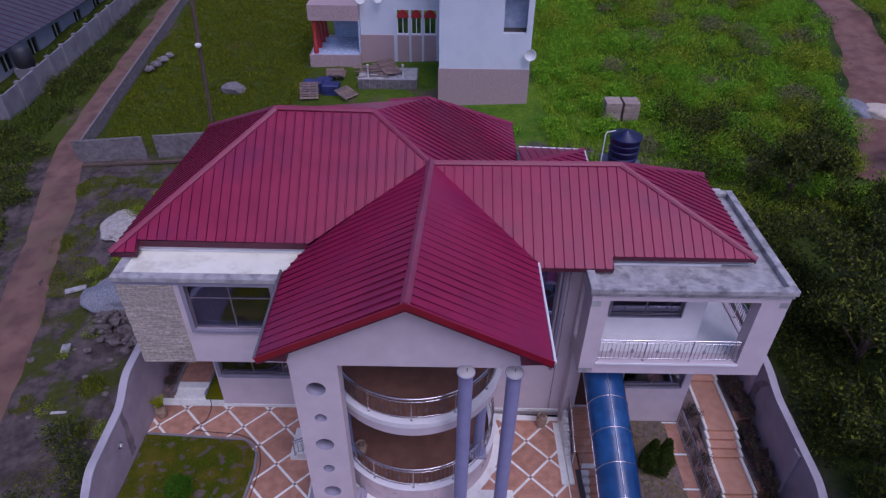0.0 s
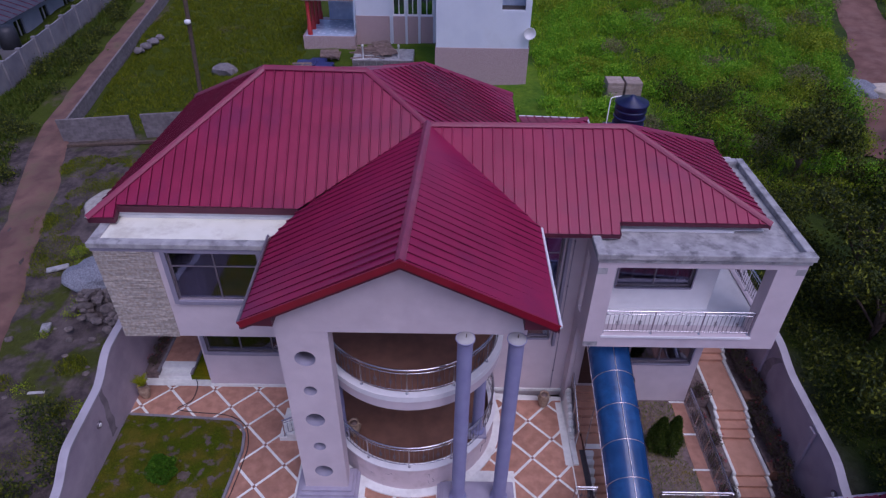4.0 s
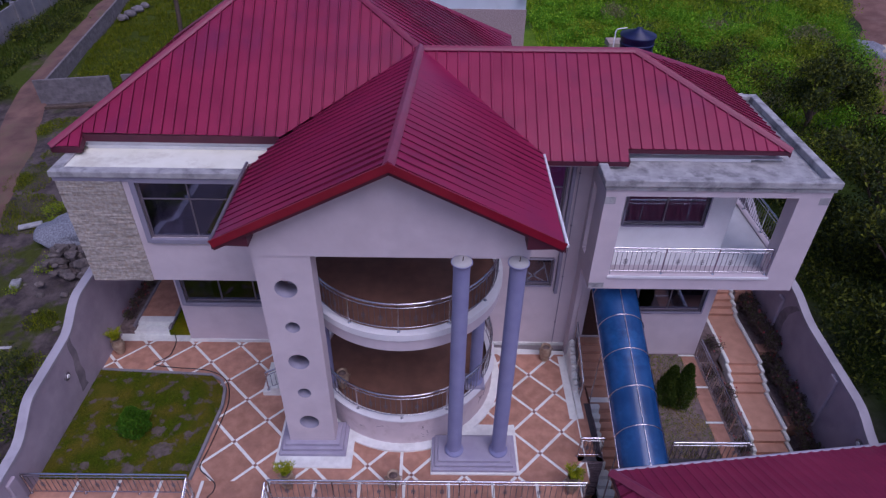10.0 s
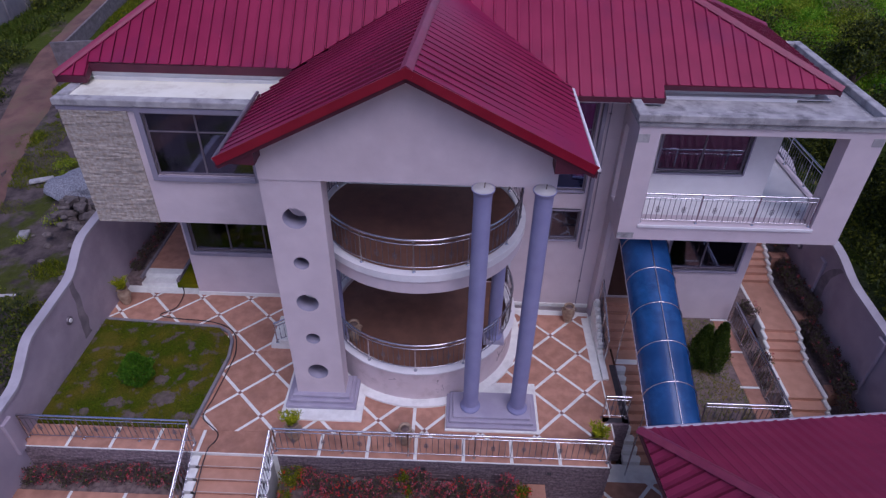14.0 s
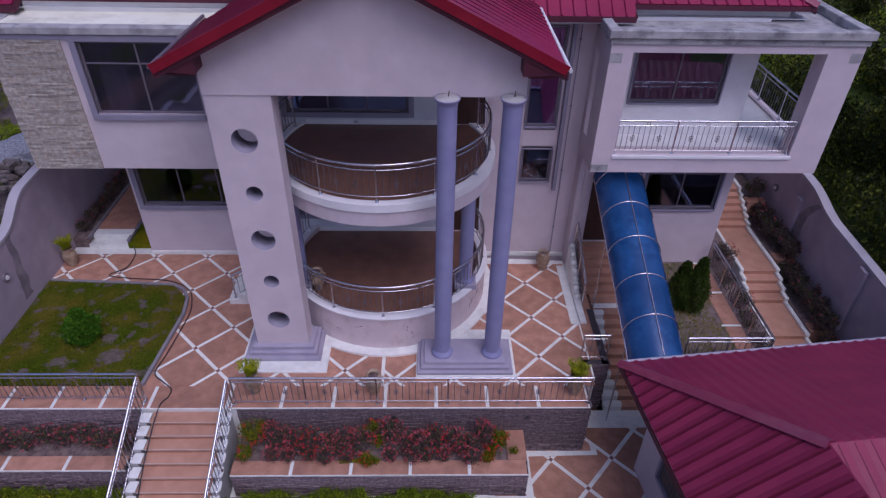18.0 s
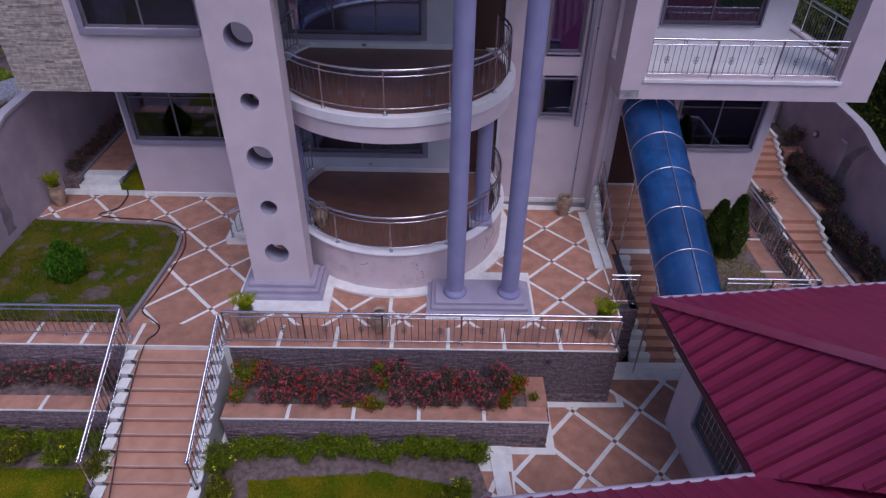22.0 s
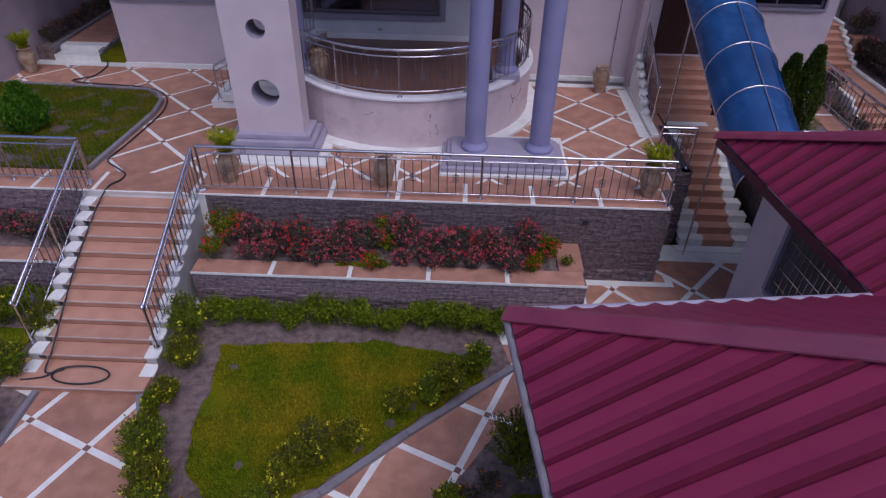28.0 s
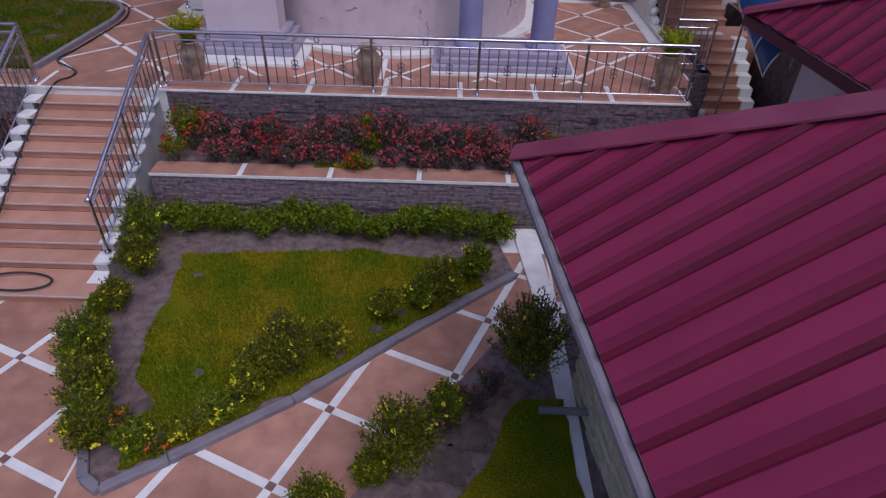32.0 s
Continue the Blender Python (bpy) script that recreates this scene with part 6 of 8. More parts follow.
LEVELS = ((11.95, 14.4, -1.08), (14.4, 17.4, -0.56), (17.4, 20.2, 0.02), (20.2, 28.8, 0.62))
for ya, yb, za in LEVELS:
    solid("garden_bed_east", box(12.51, 13.24, ya + 0.01, yb, -1.19, za), M_SOIL, "stepped planting bed by the boundary wall", "soil", kind="structure")
    solid("garden_bed_mid", box(9.97, 11.09, ya + 0.01, yb, -1.19, za + 0.02), M_SOIL, "stepped planting bed beside the garden steps", "soil", kind="structure")


def bed_level(y):
    return next(z for a, b, z in LEVELS if a <= y <= b)


railing([(7.55, 12.5, 0.12), (9.9, 12.5, 0.12)], 0.95, "steel railing at the edge of the side garden", posts=1.3)
railing([(9.93, 12.45, 0.13), (9.93, 17.0, 0.13)], 0.95, "steel railing beside the garden steps", posts=1.3)
railing([(4.72, 12.72, 0), (5.45, 12.72, 0)], 0.96, "short steel railing at the stair head", posts=0.8, gap=0.12)
railing([(5.2, 15.0, 0.0), (5.2, 17.0, 0.95)], 0.94, "steel railing beside the side-door steps", posts=1.0)


def garden_steps():
    st = thing("garden_steps", (10.6, 12.5, -0.5), "terracotta garden steps with white wavy edges", "stair", kind="structure")
    y, z = 12.0, -1.12
    for run, n in ((1.65, 1), (0.36, 2), (1.58, 1), (0.333, 3), (2.6, 1), (0.28, 5), (3.6, 1)):
        for i in range(n):
            part("tread", box(11.25, 12.36, y - 0.02, y + run, z - 0.04, z, 0.006), M_STEPTILE, st)
            part("support", box(11.27, 12.34, y, y + run, -2.2, z - 0.041), M_STEPTILE, st)
            for xs in (11.1, 12.362):
                part("white_edge", box(xs, xs + 0.14, y - 0.04, y + run, z - 0.4, z + 0.09, 0.03), M_BAND, st)
            y += run
            z += 0.15
    return st


garden_steps()


# ---- gatehouse ----
GU, GV = Vector((0.993, 0.115, 0)), Vector((-0.115, 0.993, 0))


def gp(u, v, z):
    q = Vector((5.2, 11.1, 0)) + GU * u + GV * v
    return (q.x, q.y, z)


gate = thing("gatehouse", gp(2, -4, LOW), "rendered gatehouse with red ribbed metal hipped roofs", "house")
ge = 1.60
U0, V0 = -4.72, -4.58
for poly, fall in (([gp(0, 0, ge), gp(12, 0, ge), gp(12, -4.1, 3.5), gp(2.2, -4.1, 3.5)], GV),
                   ([gp(0, 0, ge), gp(2.2, -4.1, 3.5), gp(2.2, -6.6, 3.5), gp(0, V0, ge)], -GU),
                   ([gp(U0, V0, ge), gp(U0 + 5, V0 - 5, ge + 3.5), gp(U0 + 5, -20, ge + 3.5), gp(U0, -20, ge)], -GU),
                   ([gp(U0, V0, ge), gp(7, V0, ge), gp(7, V0 - 5, ge + 3.5), gp(U0 + 5, V0 - 5, ge + 3.5)], GV),
                   ([gp(2.2, -4.1, 3.5), gp(12, -4.1, 3.5), gp(12, -9.5, 1.6), gp(2.2, -9.5, 1.6)], -GV),
                   ([gp(U0 + 5, V0 - 5, ge + 3.5), gp(U0 + 5, -20, ge + 3.5), gp(U0 + 12, -20, ge), gp(U0 + 12, V0 - 5, ge)], GU)):
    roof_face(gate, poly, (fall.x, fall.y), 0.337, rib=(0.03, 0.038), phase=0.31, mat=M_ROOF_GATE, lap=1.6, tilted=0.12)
capping(gate, gp(0, 0, ge), gp(2.2, -4.1, 3.5), 0.16, 0.075, mat=M_RIDGE_PALE)
capping(gate, gp(U0, V0, ge), gp(U0 + 5, V0 - 5, ge + 3.5), 0.17, 0.075, mat=M_RIDGE_PALE)
for a, b in ((gp(0, 0, ge), gp(12, 0, ge)), (gp(0, 0, ge), gp(0, V0, ge)), (gp(U0, V0, ge), gp(0, V0, ge)), (gp(U0, V0, ge), gp(U0, -20, ge))):
    fascia(gate, a, b, 0.16, 0.03, M_FASCIA, "fascia", 0.12)
    if abs(Vector(b).x - Vector(a).x) > 3:
        part("gutter", tube([Vector(a) + GV * 0.05 - Vector((0, 0, 0.05)), Vector(b) + GV * 0.05 - Vector((0, 0, 0.05))], 0.055, 10), M_GUTTER, gate, "pale round plastic gutter")
    elif a[0] < 3:
        part("gutter", bar(Vector(a) + Vector((-0.03, 0.0, -0.07)), Vector(b) + Vector((-0.03, 0.0, -0.07)), 0.09, 0.09, bevel=0.02), M_KERB, gate, "weathered grey gutter")
part("wall", prism([gp(0.75, -0.8, 0)[:2], gp(12, -0.8, 0)[:2], gp(12, -6, 0)[:2], gp(0.75, -6, 0)[:2]], LOW - 0.2, ge - 0.1), M_WALL, gate)
part("wall", prism([gp(U0 + 1.05, V0 - 0.17, 0)[:2], gp(0.75, V0 - 0.17, 0)[:2], gp(6.9, V0 - 0.17, 0)[:2], gp(6.9, -19, 0)[:2], gp(U0 + 1.05, -19, 0)[:2]], LOW - 0.2, ge - 0.1), M_WALL, gate)

# ---- hedges, lawns, beds ----
rng = np.random.default_rng(4)
LAWN_UP = [(-12.08, 11.75), (-7.5, 11.75), (-7.28, 14.6), (-7.45, 15.4), (-8.0, 15.95), (-12.08, 16.2)]
solid("lawn_upper", prism(LAWN_UP, -0.05, 0.06), M_LAWN_WORN, "worn green lawn patch with bare soil", "lawn", kind="structure")
LAWN_LOW = [(-4.85, 9.55), (-5.0, 7.36), (-4.66, 6.6), (-3.66, 4.42), (-3.42, 4.27), (-2.8, 4.7), (-1.54, 5.6), (-0.32, 6.73), (1.5, 8.28), (1.15, 9.55)]
solid("bed_lower", prism(LAWN_LOW, LOW - 0.05, LOW + 0.03), M_SOIL, "bare soil bed round the lower lawn", "soil", kind="structure")


def kerb(name, pts, z, label, w=0.1, h=0.12):
    th = thing(name, (*pts[0], z), label, "kerb", kind="structure")
    for a, b in zip(pts, pts[1:]):
        n = max(1, round(math.dist(a, b) / 2.0))
        for i in range(n):
            p = Vector(a).lerp(Vector(b), i / n)
            q = Vector(a).lerp(Vector(b), (i + 1) / n)
            d = (q - p).normalized() * 0.002
            part("kerb_stone", bar((*(p + d), z), (*(q - d), z), w, h, bevel=0.012), M_KERB, th)


kerb("kerb_lawn_upper", [(-12.05, 16.2), (-8.0, 15.98), (-7.6, 15.75), (-7.35, 15.35), (-7.24, 14.6), (-7.46, 11.75)], 0.04, "low dark concrete kerb round the lawn")
kerb("kerb_lawn_lower", [(1.5, 8.28), (-0.32, 6.73), (-1.54, 5.6), (-2.8, 4.7), (-3.42, 4.27), (-3.66, 4.42), (-4.66, 6.6), (-4.98, 7.3)], LOW + 0.03, "low dark concrete kerb along the path", 0.125)
kerb("kerb_path_west", [(-6.8, 7.3), (-6.85, 0.5)], LOW + 0.03, "low dark concrete kerb along the path")
def ragged(poly, amp=0.07, step=0.12):
    """A polygon with its edges broken into uneven tufts."""
    out = []
    for (xa, ya), (xb, yb) in zip(poly, poly[1:] + poly[:1]):
        n = max(1, int(math.hypot(xb - xa, yb - ya) / step))
        for i in range(n):
            x, y = xa + (xb - xa) * i / n, ya + (yb - ya) * i / n
            out.append((x + amp * noise.noise((x * 4, y * 4, 1)) + amp * noise.noise((x * 1.3, y * 1.3, 4)), y + amp * noise.noise((x * 4, y * 4, 7)) + amp * noise.noise((x * 1.3, y * 1.3, 9))))
    return out


LAWN_LOWER = ragged([(-3.95, 8.55), (-3.83, 7.48), (-3.85, 6.6), (-3.66, 5.9), (-3.36, 5.55), (-3.3, 5.2), (-3.4, 4.8), (-3.32, 4.5), (-2.7, 4.92), (-1.5, 5.78), (-0.3, 6.9), (0.95, 8.0), (0.6, 8.5), (-1.07, 8.8), (-2.4, 8.68)])
solid("lawn_lower", prism(LAWN_LOWER, LOW + 0.0, LOW + 0.055), M_LAWN, "green lawn with worn bare spots", "lawn", kind="structure")
solid("bed_gate", prism([(-0.9, 3.9), (1.1, 6.75), (1.95, 7.4), (2.7, 7.4), (2.7, 0.6), (-2.4, 0.6)], LOW - 0.02, LOW + 0.026), M_SOIL, "soil bed beside the gatehouse", "soil", kind="structure")
LAWN_GATE = ragged([(0.9, 4.7), (1.1, 5.4), (1.4, 5.75), (1.92, 5.7), (1.95, 0.8), (-1.8, 0.8), (-0.2, 3.6)])
solid("lawn_gate", prism(LAWN_GATE, LOW + 0.0, LOW + 0.05), M_LAWN, "small lawn beside the gatehouse", "lawn", kind="structure")
solid("bed_west", prism([(-12.1, 0.5), (-6.9, 0.5), (-6.9, 7.2), (-7.4, 7.4), (-7.4, 9.7), (-12.1, 9.7)], LOW - 0.02, LOW + 0.03), M_SOIL, "soil bed in the lower garden", "soil", kind="structure")
solid("lawn_west", prism([(-12.0, 1.0), (-7.5, 1.0), (-7.6, 8.8), (-12.0, 8.8)], LOW, LOW + 0.05), M_LAWN, "green lawn in the lower garden", "lawn", kind="structure")


def blades(name, polys, z, count, size, mat, label, seed=1, allowed=None):
    """Short grass blades over polygons in plan."""
    r = np.random.default_rng(seed)
    spots = []
    for poly in polys:
        xs, ys = zip(*poly)
        n = int(count * area(poly) / sum(area(q) for q in polys))
        p = np.column_stack([r.uniform(min(xs), max(xs), n * 3), r.uniform(min(ys), max(ys), n * 3)])
        for bx, by, br in BALD:
            p = p[np.hypot(p[:, 0] - bx, p[:, 1] - by) > br * r.uniform(0.55, 1.05, len(p))]
        odd = np.zeros(len(p), bool)
        for (xa, ya), (xb, yb) in zip(poly, poly[1:] + poly[:1]):
            if ya != yb:
                odd ^= ((p[:, 1] < ya) != (p[:, 1] < yb)) & (p[:, 0] < xa + (p[:, 1] - ya) / (yb - ya) * (xb - xa))
        keep = [q for q in p[odd][:int(n * 1.3)] if noise.noise((q[0] * 0.9, q[1] * 0.9, 5)) > -0.4 and (allowed is None or allowed(*q))][:n]
        spots += [(x, y, z(x, y) if callable(z) else z) for x, y in keep]
    spots = np.array(spots)
    n = len(spots)
    a = r.uniform(0, 2 * math.pi, n)
    w = size * 0.13
    side = np.column_stack([np.cos(a), np.sin(a), np.zeros(n)]) * w
    tip = spots + np.column_stack([r.normal(0, 0.45, n), r.normal(0, 0.45, n), r.uniform(0.5, 1.2, n)]) * size
    v = np.stack([spots - side, spots + side, tip], 1).reshape(-1, 3)
    f = np.arange(3 * n).reshape(-1, 3)
    return tagged(raw(name, v.tolist(), f.tolist(), mat), label, "grass", kind="stuff")


def bare_patch(x, y, z, r, seed):
    """A worn spot of bare soil in the turf, with a ragged edge."""
    ring = []
    for k in range(44):
        t = 2 * math.pi * k / 44
        q = r * (1 + 0.5 * noise.noise((math.cos(t) * 1.3 + seed, math.sin(t) * 1.3, seed * 0.7)) + 0.3 * noise.noise((math.cos(t) * 5 + seed, math.sin(t) * 5, 2)))
        ring.append((x + q * math.cos(t), y + 0.85 * q * math.sin(t)))
    solid("bare_soil_patch", prism(ring, z, z + 0.008), M_SOIL_WORN, "worn patch of bare soil in the lawn", "soil", kind="structure")


BARE = [(-8.7, 12.75, 0.34), (-9.05, 13.55, 0.2), (-8.0, 13.4, 0.16), (-10.1, 12.6, 0.22), (-7.95, 12.15, 0.17), (-9.45, 12.05, 0.18), (-10.9, 12.2, 0.15)]
BARE_LOW = [(-3.56, 8.01, 0.09), (-2.89, 6.0, 0.08), (-2.71, 5.23, 0.13), (-2.22, 5.6, 0.12), (-0.62, 6.9, 0.12), (-0.33, 7.3, 0.14), (-3.04, 4.93, 0.13), (-3.38, 5.42, 0.14), (-1.09, 6.42, 0.12), (0.7, 5.14, 0.3), (0.5, 4.7, 0.26), (-10.0, 6.2, 0.2)]
for seed, (x, y, r) in enumerate(BARE):
    bare_patch(x, y, 0.055, r, seed + 1)
for seed, (x, y, r) in enumerate(BARE_LOW):
    bare_patch(x, y, LOW + 0.05, r, seed + 11)
BALD = BARE + BARE_LOW

blades("dry_litter", [[(-4.85, 9.0), (-4.9, 7.3), (-4.4, 6.2), (-3.5, 4.4), (-3.3, 5.6), (-3.8, 6.6), (-3.8, 8.5), (0.6, 8.4), (1.1, 9.0)]], LOW + 0.028, 9000, 0.035, M_LITTER, "dry litter and crumbs on the bare soil", 7)
blades("lawn_grass", [LAWN_UP], 0.06, 15000, 0.06, M_BLADE_WORN, "short worn lawn grass", 2)
blades("lawn_grass", [LAWN_LOWER], LOW + 0.05, 44000, 0.06, M_BLADE, "short green lawn grass", 3)
blades("lawn_grass", [LAWN_GATE, [(-12.0, 3.0), (-7.5, 3.0), (-7.6, 8.8), (-12.0, 8.8)]], LOW + 0.05, 18000, 0.05, M_BLADE, "short green lawn grass", 4)
blades("lawn_grass", [[(7.5, 12.5), (9.4, 12.5), (9.4, 17.1), (7.5, 17.1)]], 0.12, 9000, 0.06, M_BLADE, "shaded lawn grass", 5)


# ---- shrubs and flowers ----
def shrub(name, at, radii, n, leaf, mat, label, category, group="", flowers=None, seed=0, size=0.07, stems=5, sprigs=0):
    """A shrub: woody stems, leaves in uneven lobes, and blossoms on the outside."""
    r = np.random.default_rng(seed + 11)
    th = thing(name, at, label, category, group)
    x, y, z = at
    bm = bmesh.new()
    lobes = []
    for k in range(stems):
        a = 2 * math.pi * k / stems + r.uniform(-0.4, 0.4)
        d = r.uniform(0.3, 0.75)
        tip = (x + math.cos(a) * radii[0] * d, y + math.sin(a) * radii[1] * d, z + radii[2] * r.uniform(0.9, 1.7))
        tube([(x + 0.02 * math.cos(a), y + 0.02 * math.sin(a), z - 0.03), ((x + tip[0]) / 2 + r.normal(0, 0.02), (y + tip[1]) / 2, (z + tip[2]) / 2), tip], 0.008 + 0.01 * radii[2], 5, bm)
        lobes.append(tip)
    shoots = []
    for k in range(sprigs):
        a, lean = r.uniform(0, 2 * math.pi), r.uniform(0.15, 1.0)
        tip = Vector((x + math.cos(a) * radii[0] * 1.25 * lean, y + math.sin(a) * radii[1] * 1.25 * lean, z + radii[2] * (2.75 - 1.3 * lean) * r.uniform(0.85, 1.1)))
        foot = Vector((x, y, z)).lerp(tip, 0.3)
        tube([tuple(foot), tuple(tip)], 0.006, 4, bm)
        shoots.append(np.array([tuple(foot.lerp(tip, s)) for s in r.uniform(0.3, 1.02, 34)]) + r.normal(0, 0.02, (34, 3)))
    part("stem", bm, M_BARK, th)
    spots = [*shoots, blob_spots(r, n // (stems + 1), (x, y, z + radii[2]), radii)]
    for t in lobes:
        spots.append(blob_spots(r, n // (stems + 1), (t[0], t[1], min(t[2], z + radii[2] * 1.5)), np.array(radii) * 0.55, 0.2))
    spots = np.concatenate(spots)
    spots[:, 2] = np.maximum(spots[:, 2], z + 0.02)
    leaf_mesh("foliage", spots, leaf, mat, th, r, at)
    if flowers:
        fm, cnt = flowers
        d = r.normal(0, 1, (cnt, 3))
        d[:, 2] = np.abs(d[:, 2])
        d /= np.linalg.norm(d, axis=1)[:, None]
        f = d * np.array(radii) * r.uniform(0.95, 1.2, (cnt, 1)) + np.array((x, y, z + radii[2] * 1.05))
        leaf_mesh("blossoms", f, size, fm, th, r, at, per=5, spread=0.018, aspect=0.8, upward=0.5)
    return th


Y = M_PETAL_Y
SHRUBS = [(-4.6, 8.75, 0.34, 0.42), (-4.42, 8.0, 0.3, 0.36), (-4.45, 7.2, 0.2, 0.22), (-4.3, 6.05, 0.34, 0.38), (-4.0, 5.45, 0.32, 0.32), (-3.72, 4.85, 0.28, 0.26), (-3.2, 4.85, 0.22, 0.16),
          (-2.0, 5.86, 0.26, 0.3), (-1.66, 6.08, 0.32, 0.42), (-2.4, 5.3, 0.22, 0.16), (-0.5, 7.2, 0.22, 0.2), (0.3, 7.6, 0.34, 0.32), (0.85, 8.15, 0.26, 0.28),
          (1.5, 6.1, 0.5, 0.56), (-0.08, 4.7, 0.4, 0.44), (0.4, 5.35, 0.22, 0.26), (-0.4, 4.5, 0.2, 0.18), (-0.95, 4.0, 0.28, 0.26), (-4.62, 7.0, 0.13, 0.16), (-4.5, 6.62, 0.17, 0.18), (-4.12, 5.75, 0.26, 0.26), (-3.85, 5.12, 0.24, 0.26), (-2.1, 5.62, 0.2, 0.18), (-1.2, 6.5, 0.24, 0.2), (0.02, 7.4, 0.24, 0.26), (-2.75, 5.0, 0.16, 0.12),
          (-7.2, 8.6, 0.3, 0.36), (-7.3, 7.6, 0.3, 0.34), (-7.15, 6.4, 0.3, 0.32), (-7.2, 5.3, 0.28, 0.3), (-8.3, 8.9, 0.34, 0.34), (-9.4, 8.95, 0.36, 0.34), (-10.6, 8.95, 0.36, 0.34)]
for k, (x, y, r, h) in enumerate(SHRUBS):
    shrub("flower_shrub", (x, y, LOW + 0.03), (r, r, h), int(900 + 2600 * r), 0.05, M_LEAF_SHRUB if k % 3 else M_LEAF_HEDGE, "leafy green garden shrub with small yellow blossoms", "shrub", "yellow-flowered shrubs", (Y, 8 + k % 6), k, 0.045, sprigs=int(34 + 120 * r))
for k in range(9):
    x = -4.1 + k * 0.66
    shrub("hedge_shrub", (x, 9.22 + 0.05 * math.sin(k * 2.3), LOW + 0.03), (0.40 + 0.05 * math.sin(k * 1.9), 0.27 + 0.04 * math.sin(k * 3.1), 0.26 + 0.05 * math.sin(k * 4.7)), 2300, 0.066, M_LEAF_HEDGE, "dense clipped green hedge shrub below the planter wall", "hedge", "hedge below the planter", None, 60 + k, sprigs=9)
for k in range(7):
    x = -11.8 + k * 0.66
    shrub("hedge_shrub", (x, 9.35, LOW + 0.03), (0.42, 0.28, 0.27), 1900, 0.07, M_LEAF_HEDGE, "dense clipped green hedge shrub below the planter wall", "hedge", "hedge below the planter", None, 80 + k)
rr = random.Random(5)
for k in range(17):
    x = -4.3 + k * 0.405 + rr.uniform(-0.06, 0.06)
    shrub("red_flower_plant", (x, 10.42 + rr.uniform(-0.16, 0.2), PT - 0.08), (0.34 + rr.uniform(-0.07, 0.05), 0.34, 0.24 + rr.uniform(0, 0.17)), 1150, 0.065, M_LEAF_RED if k % 8 else M_LEAF_SHRUB, "low thorny plant covered with small red blossoms", "plant", "red-flowered plants in the planter", (M_PETAL_R if k % 4 else M_PETAL_B, (50 if k % 4 else 30) + (k * 7) % 13), 120 + k, 0.042, sprigs=5)
for k in range(13):
    x = -4.35 + k * 0.52 + rr.uniform(-0.1, 0.1)
    shrub("red_flower_plant", (x, 9.97 + rr.uniform(-0.1, 0.1), PT - 0.03), (0.23 + rr.uniform(-0.06, 0.05), 0.22, 0.14 + rr.uniform(0, 0.12)), 620, 0.06, M_LEAF_RED if k % 6 else M_LEAF_SHRUB, "low thorny plant covered with small red blossoms", "plant", "red-flowered plants in the planter", (M_PETAL_R if k % 3 else M_PETAL_B, (26 if k % 3 else 15) + (k * 5) % 9), 420 + k, 0.04)
for k in range(9):
    x = -11.7 + k * 0.5
    shrub("red_flower_plant", (x, 10.5 + rr.uniform(-0.12, 0.15), PT - 0.08), (0.33, 0.3, 0.27), 800, 0.075, M_LEAF_RED, "low thorny plant covered with small red blossoms", "plant", "red-flowered plants in the planter", (M_PETAL_R, 26 + k % 7), 150 + k, 0.04)
blades("planter_moss", [ragged([(-1.95, 9.9), (-0.95, 9.9), (-0.9, 10.05), (-1.95, 10.05)], 0.04)], PT - 0.005, 1600, 0.05, M_BLADE, "low green moss along the planter rim", 9)
for x, y in ((2.6, 10.2), (-1.05, 9.9), (1.9, 9.95)):
    shrub("flower_plant", (x, y, PT - 0.02), (0.12, 0.12, 0.1), 160, 0.06, M_LEAF_SHRUB, "small green seedling on the planter rim", "plant", "", None, 170)
for k, (x, y) in enumerate(((0.75, 5.5), (1.0, 5.78), (0.42, 5.2), (0.2, 5.05))):
    shrub("orange_flower_plant", (x, y, LOW + 0.03), (0.2, 0.2, 0.17), 300, 0.06, M_LEAF_RED, "dark purple-leaved plant with orange blossoms", "plant", "purple-leaved plants by the path", (M_PETAL_O, 3), 190 + k, 0.045, sprigs=4)
for k, (x, y) in enumerate(((-3.4, 4.95), (-2.95, 4.75), (-3.55, 5.2), (0.55, 5.6))):
    shrub("orange_flower_plant", (x, y, LOW + 0.03), (0.13, 0.13, 0.12), 160, 0.06, M_LEAF_SHRUB, "small garden plant with an orange blossom", "plant", "orange-flowered plants", (M_PETAL_O, 3), 180 + k, 0.05)


def conifer(at, r, h, label, seed, n, mat):
    """A dense upright thuja: many small sprays on a tapered column."""
    g = np.random.default_rng(seed)
    th = thing("thuja", at, label, "shrub")
    t = g.random(n) ** 0.8
    a = g.uniform(0, 2 * math.pi, n)
    prof = np.where(t < 0.35, 0.75 + 0.7 * t, 1.0 - 0.85 * (t - 0.35) / 0.65) * (1 + 0.14 * np.sin(a * 5 + t * 9))
    rad = r * prof * g.uniform(0.7, 1.03, n)
    spots = np.column_stack([at[0] + rad * np.cos(a), at[1] + rad * np.sin(a), at[2] + 0.04 + t * h])
    part("trunk", tube([(at[0], at[1], at[2] - 0.05), (at[0], at[1], at[2] + h * 0.8)], 0.035, 6), M_BARK, th)
    leaf_mesh("foliage", spots, 0.09, mat, th, g, at, upward=1.3, aspect=0.35)


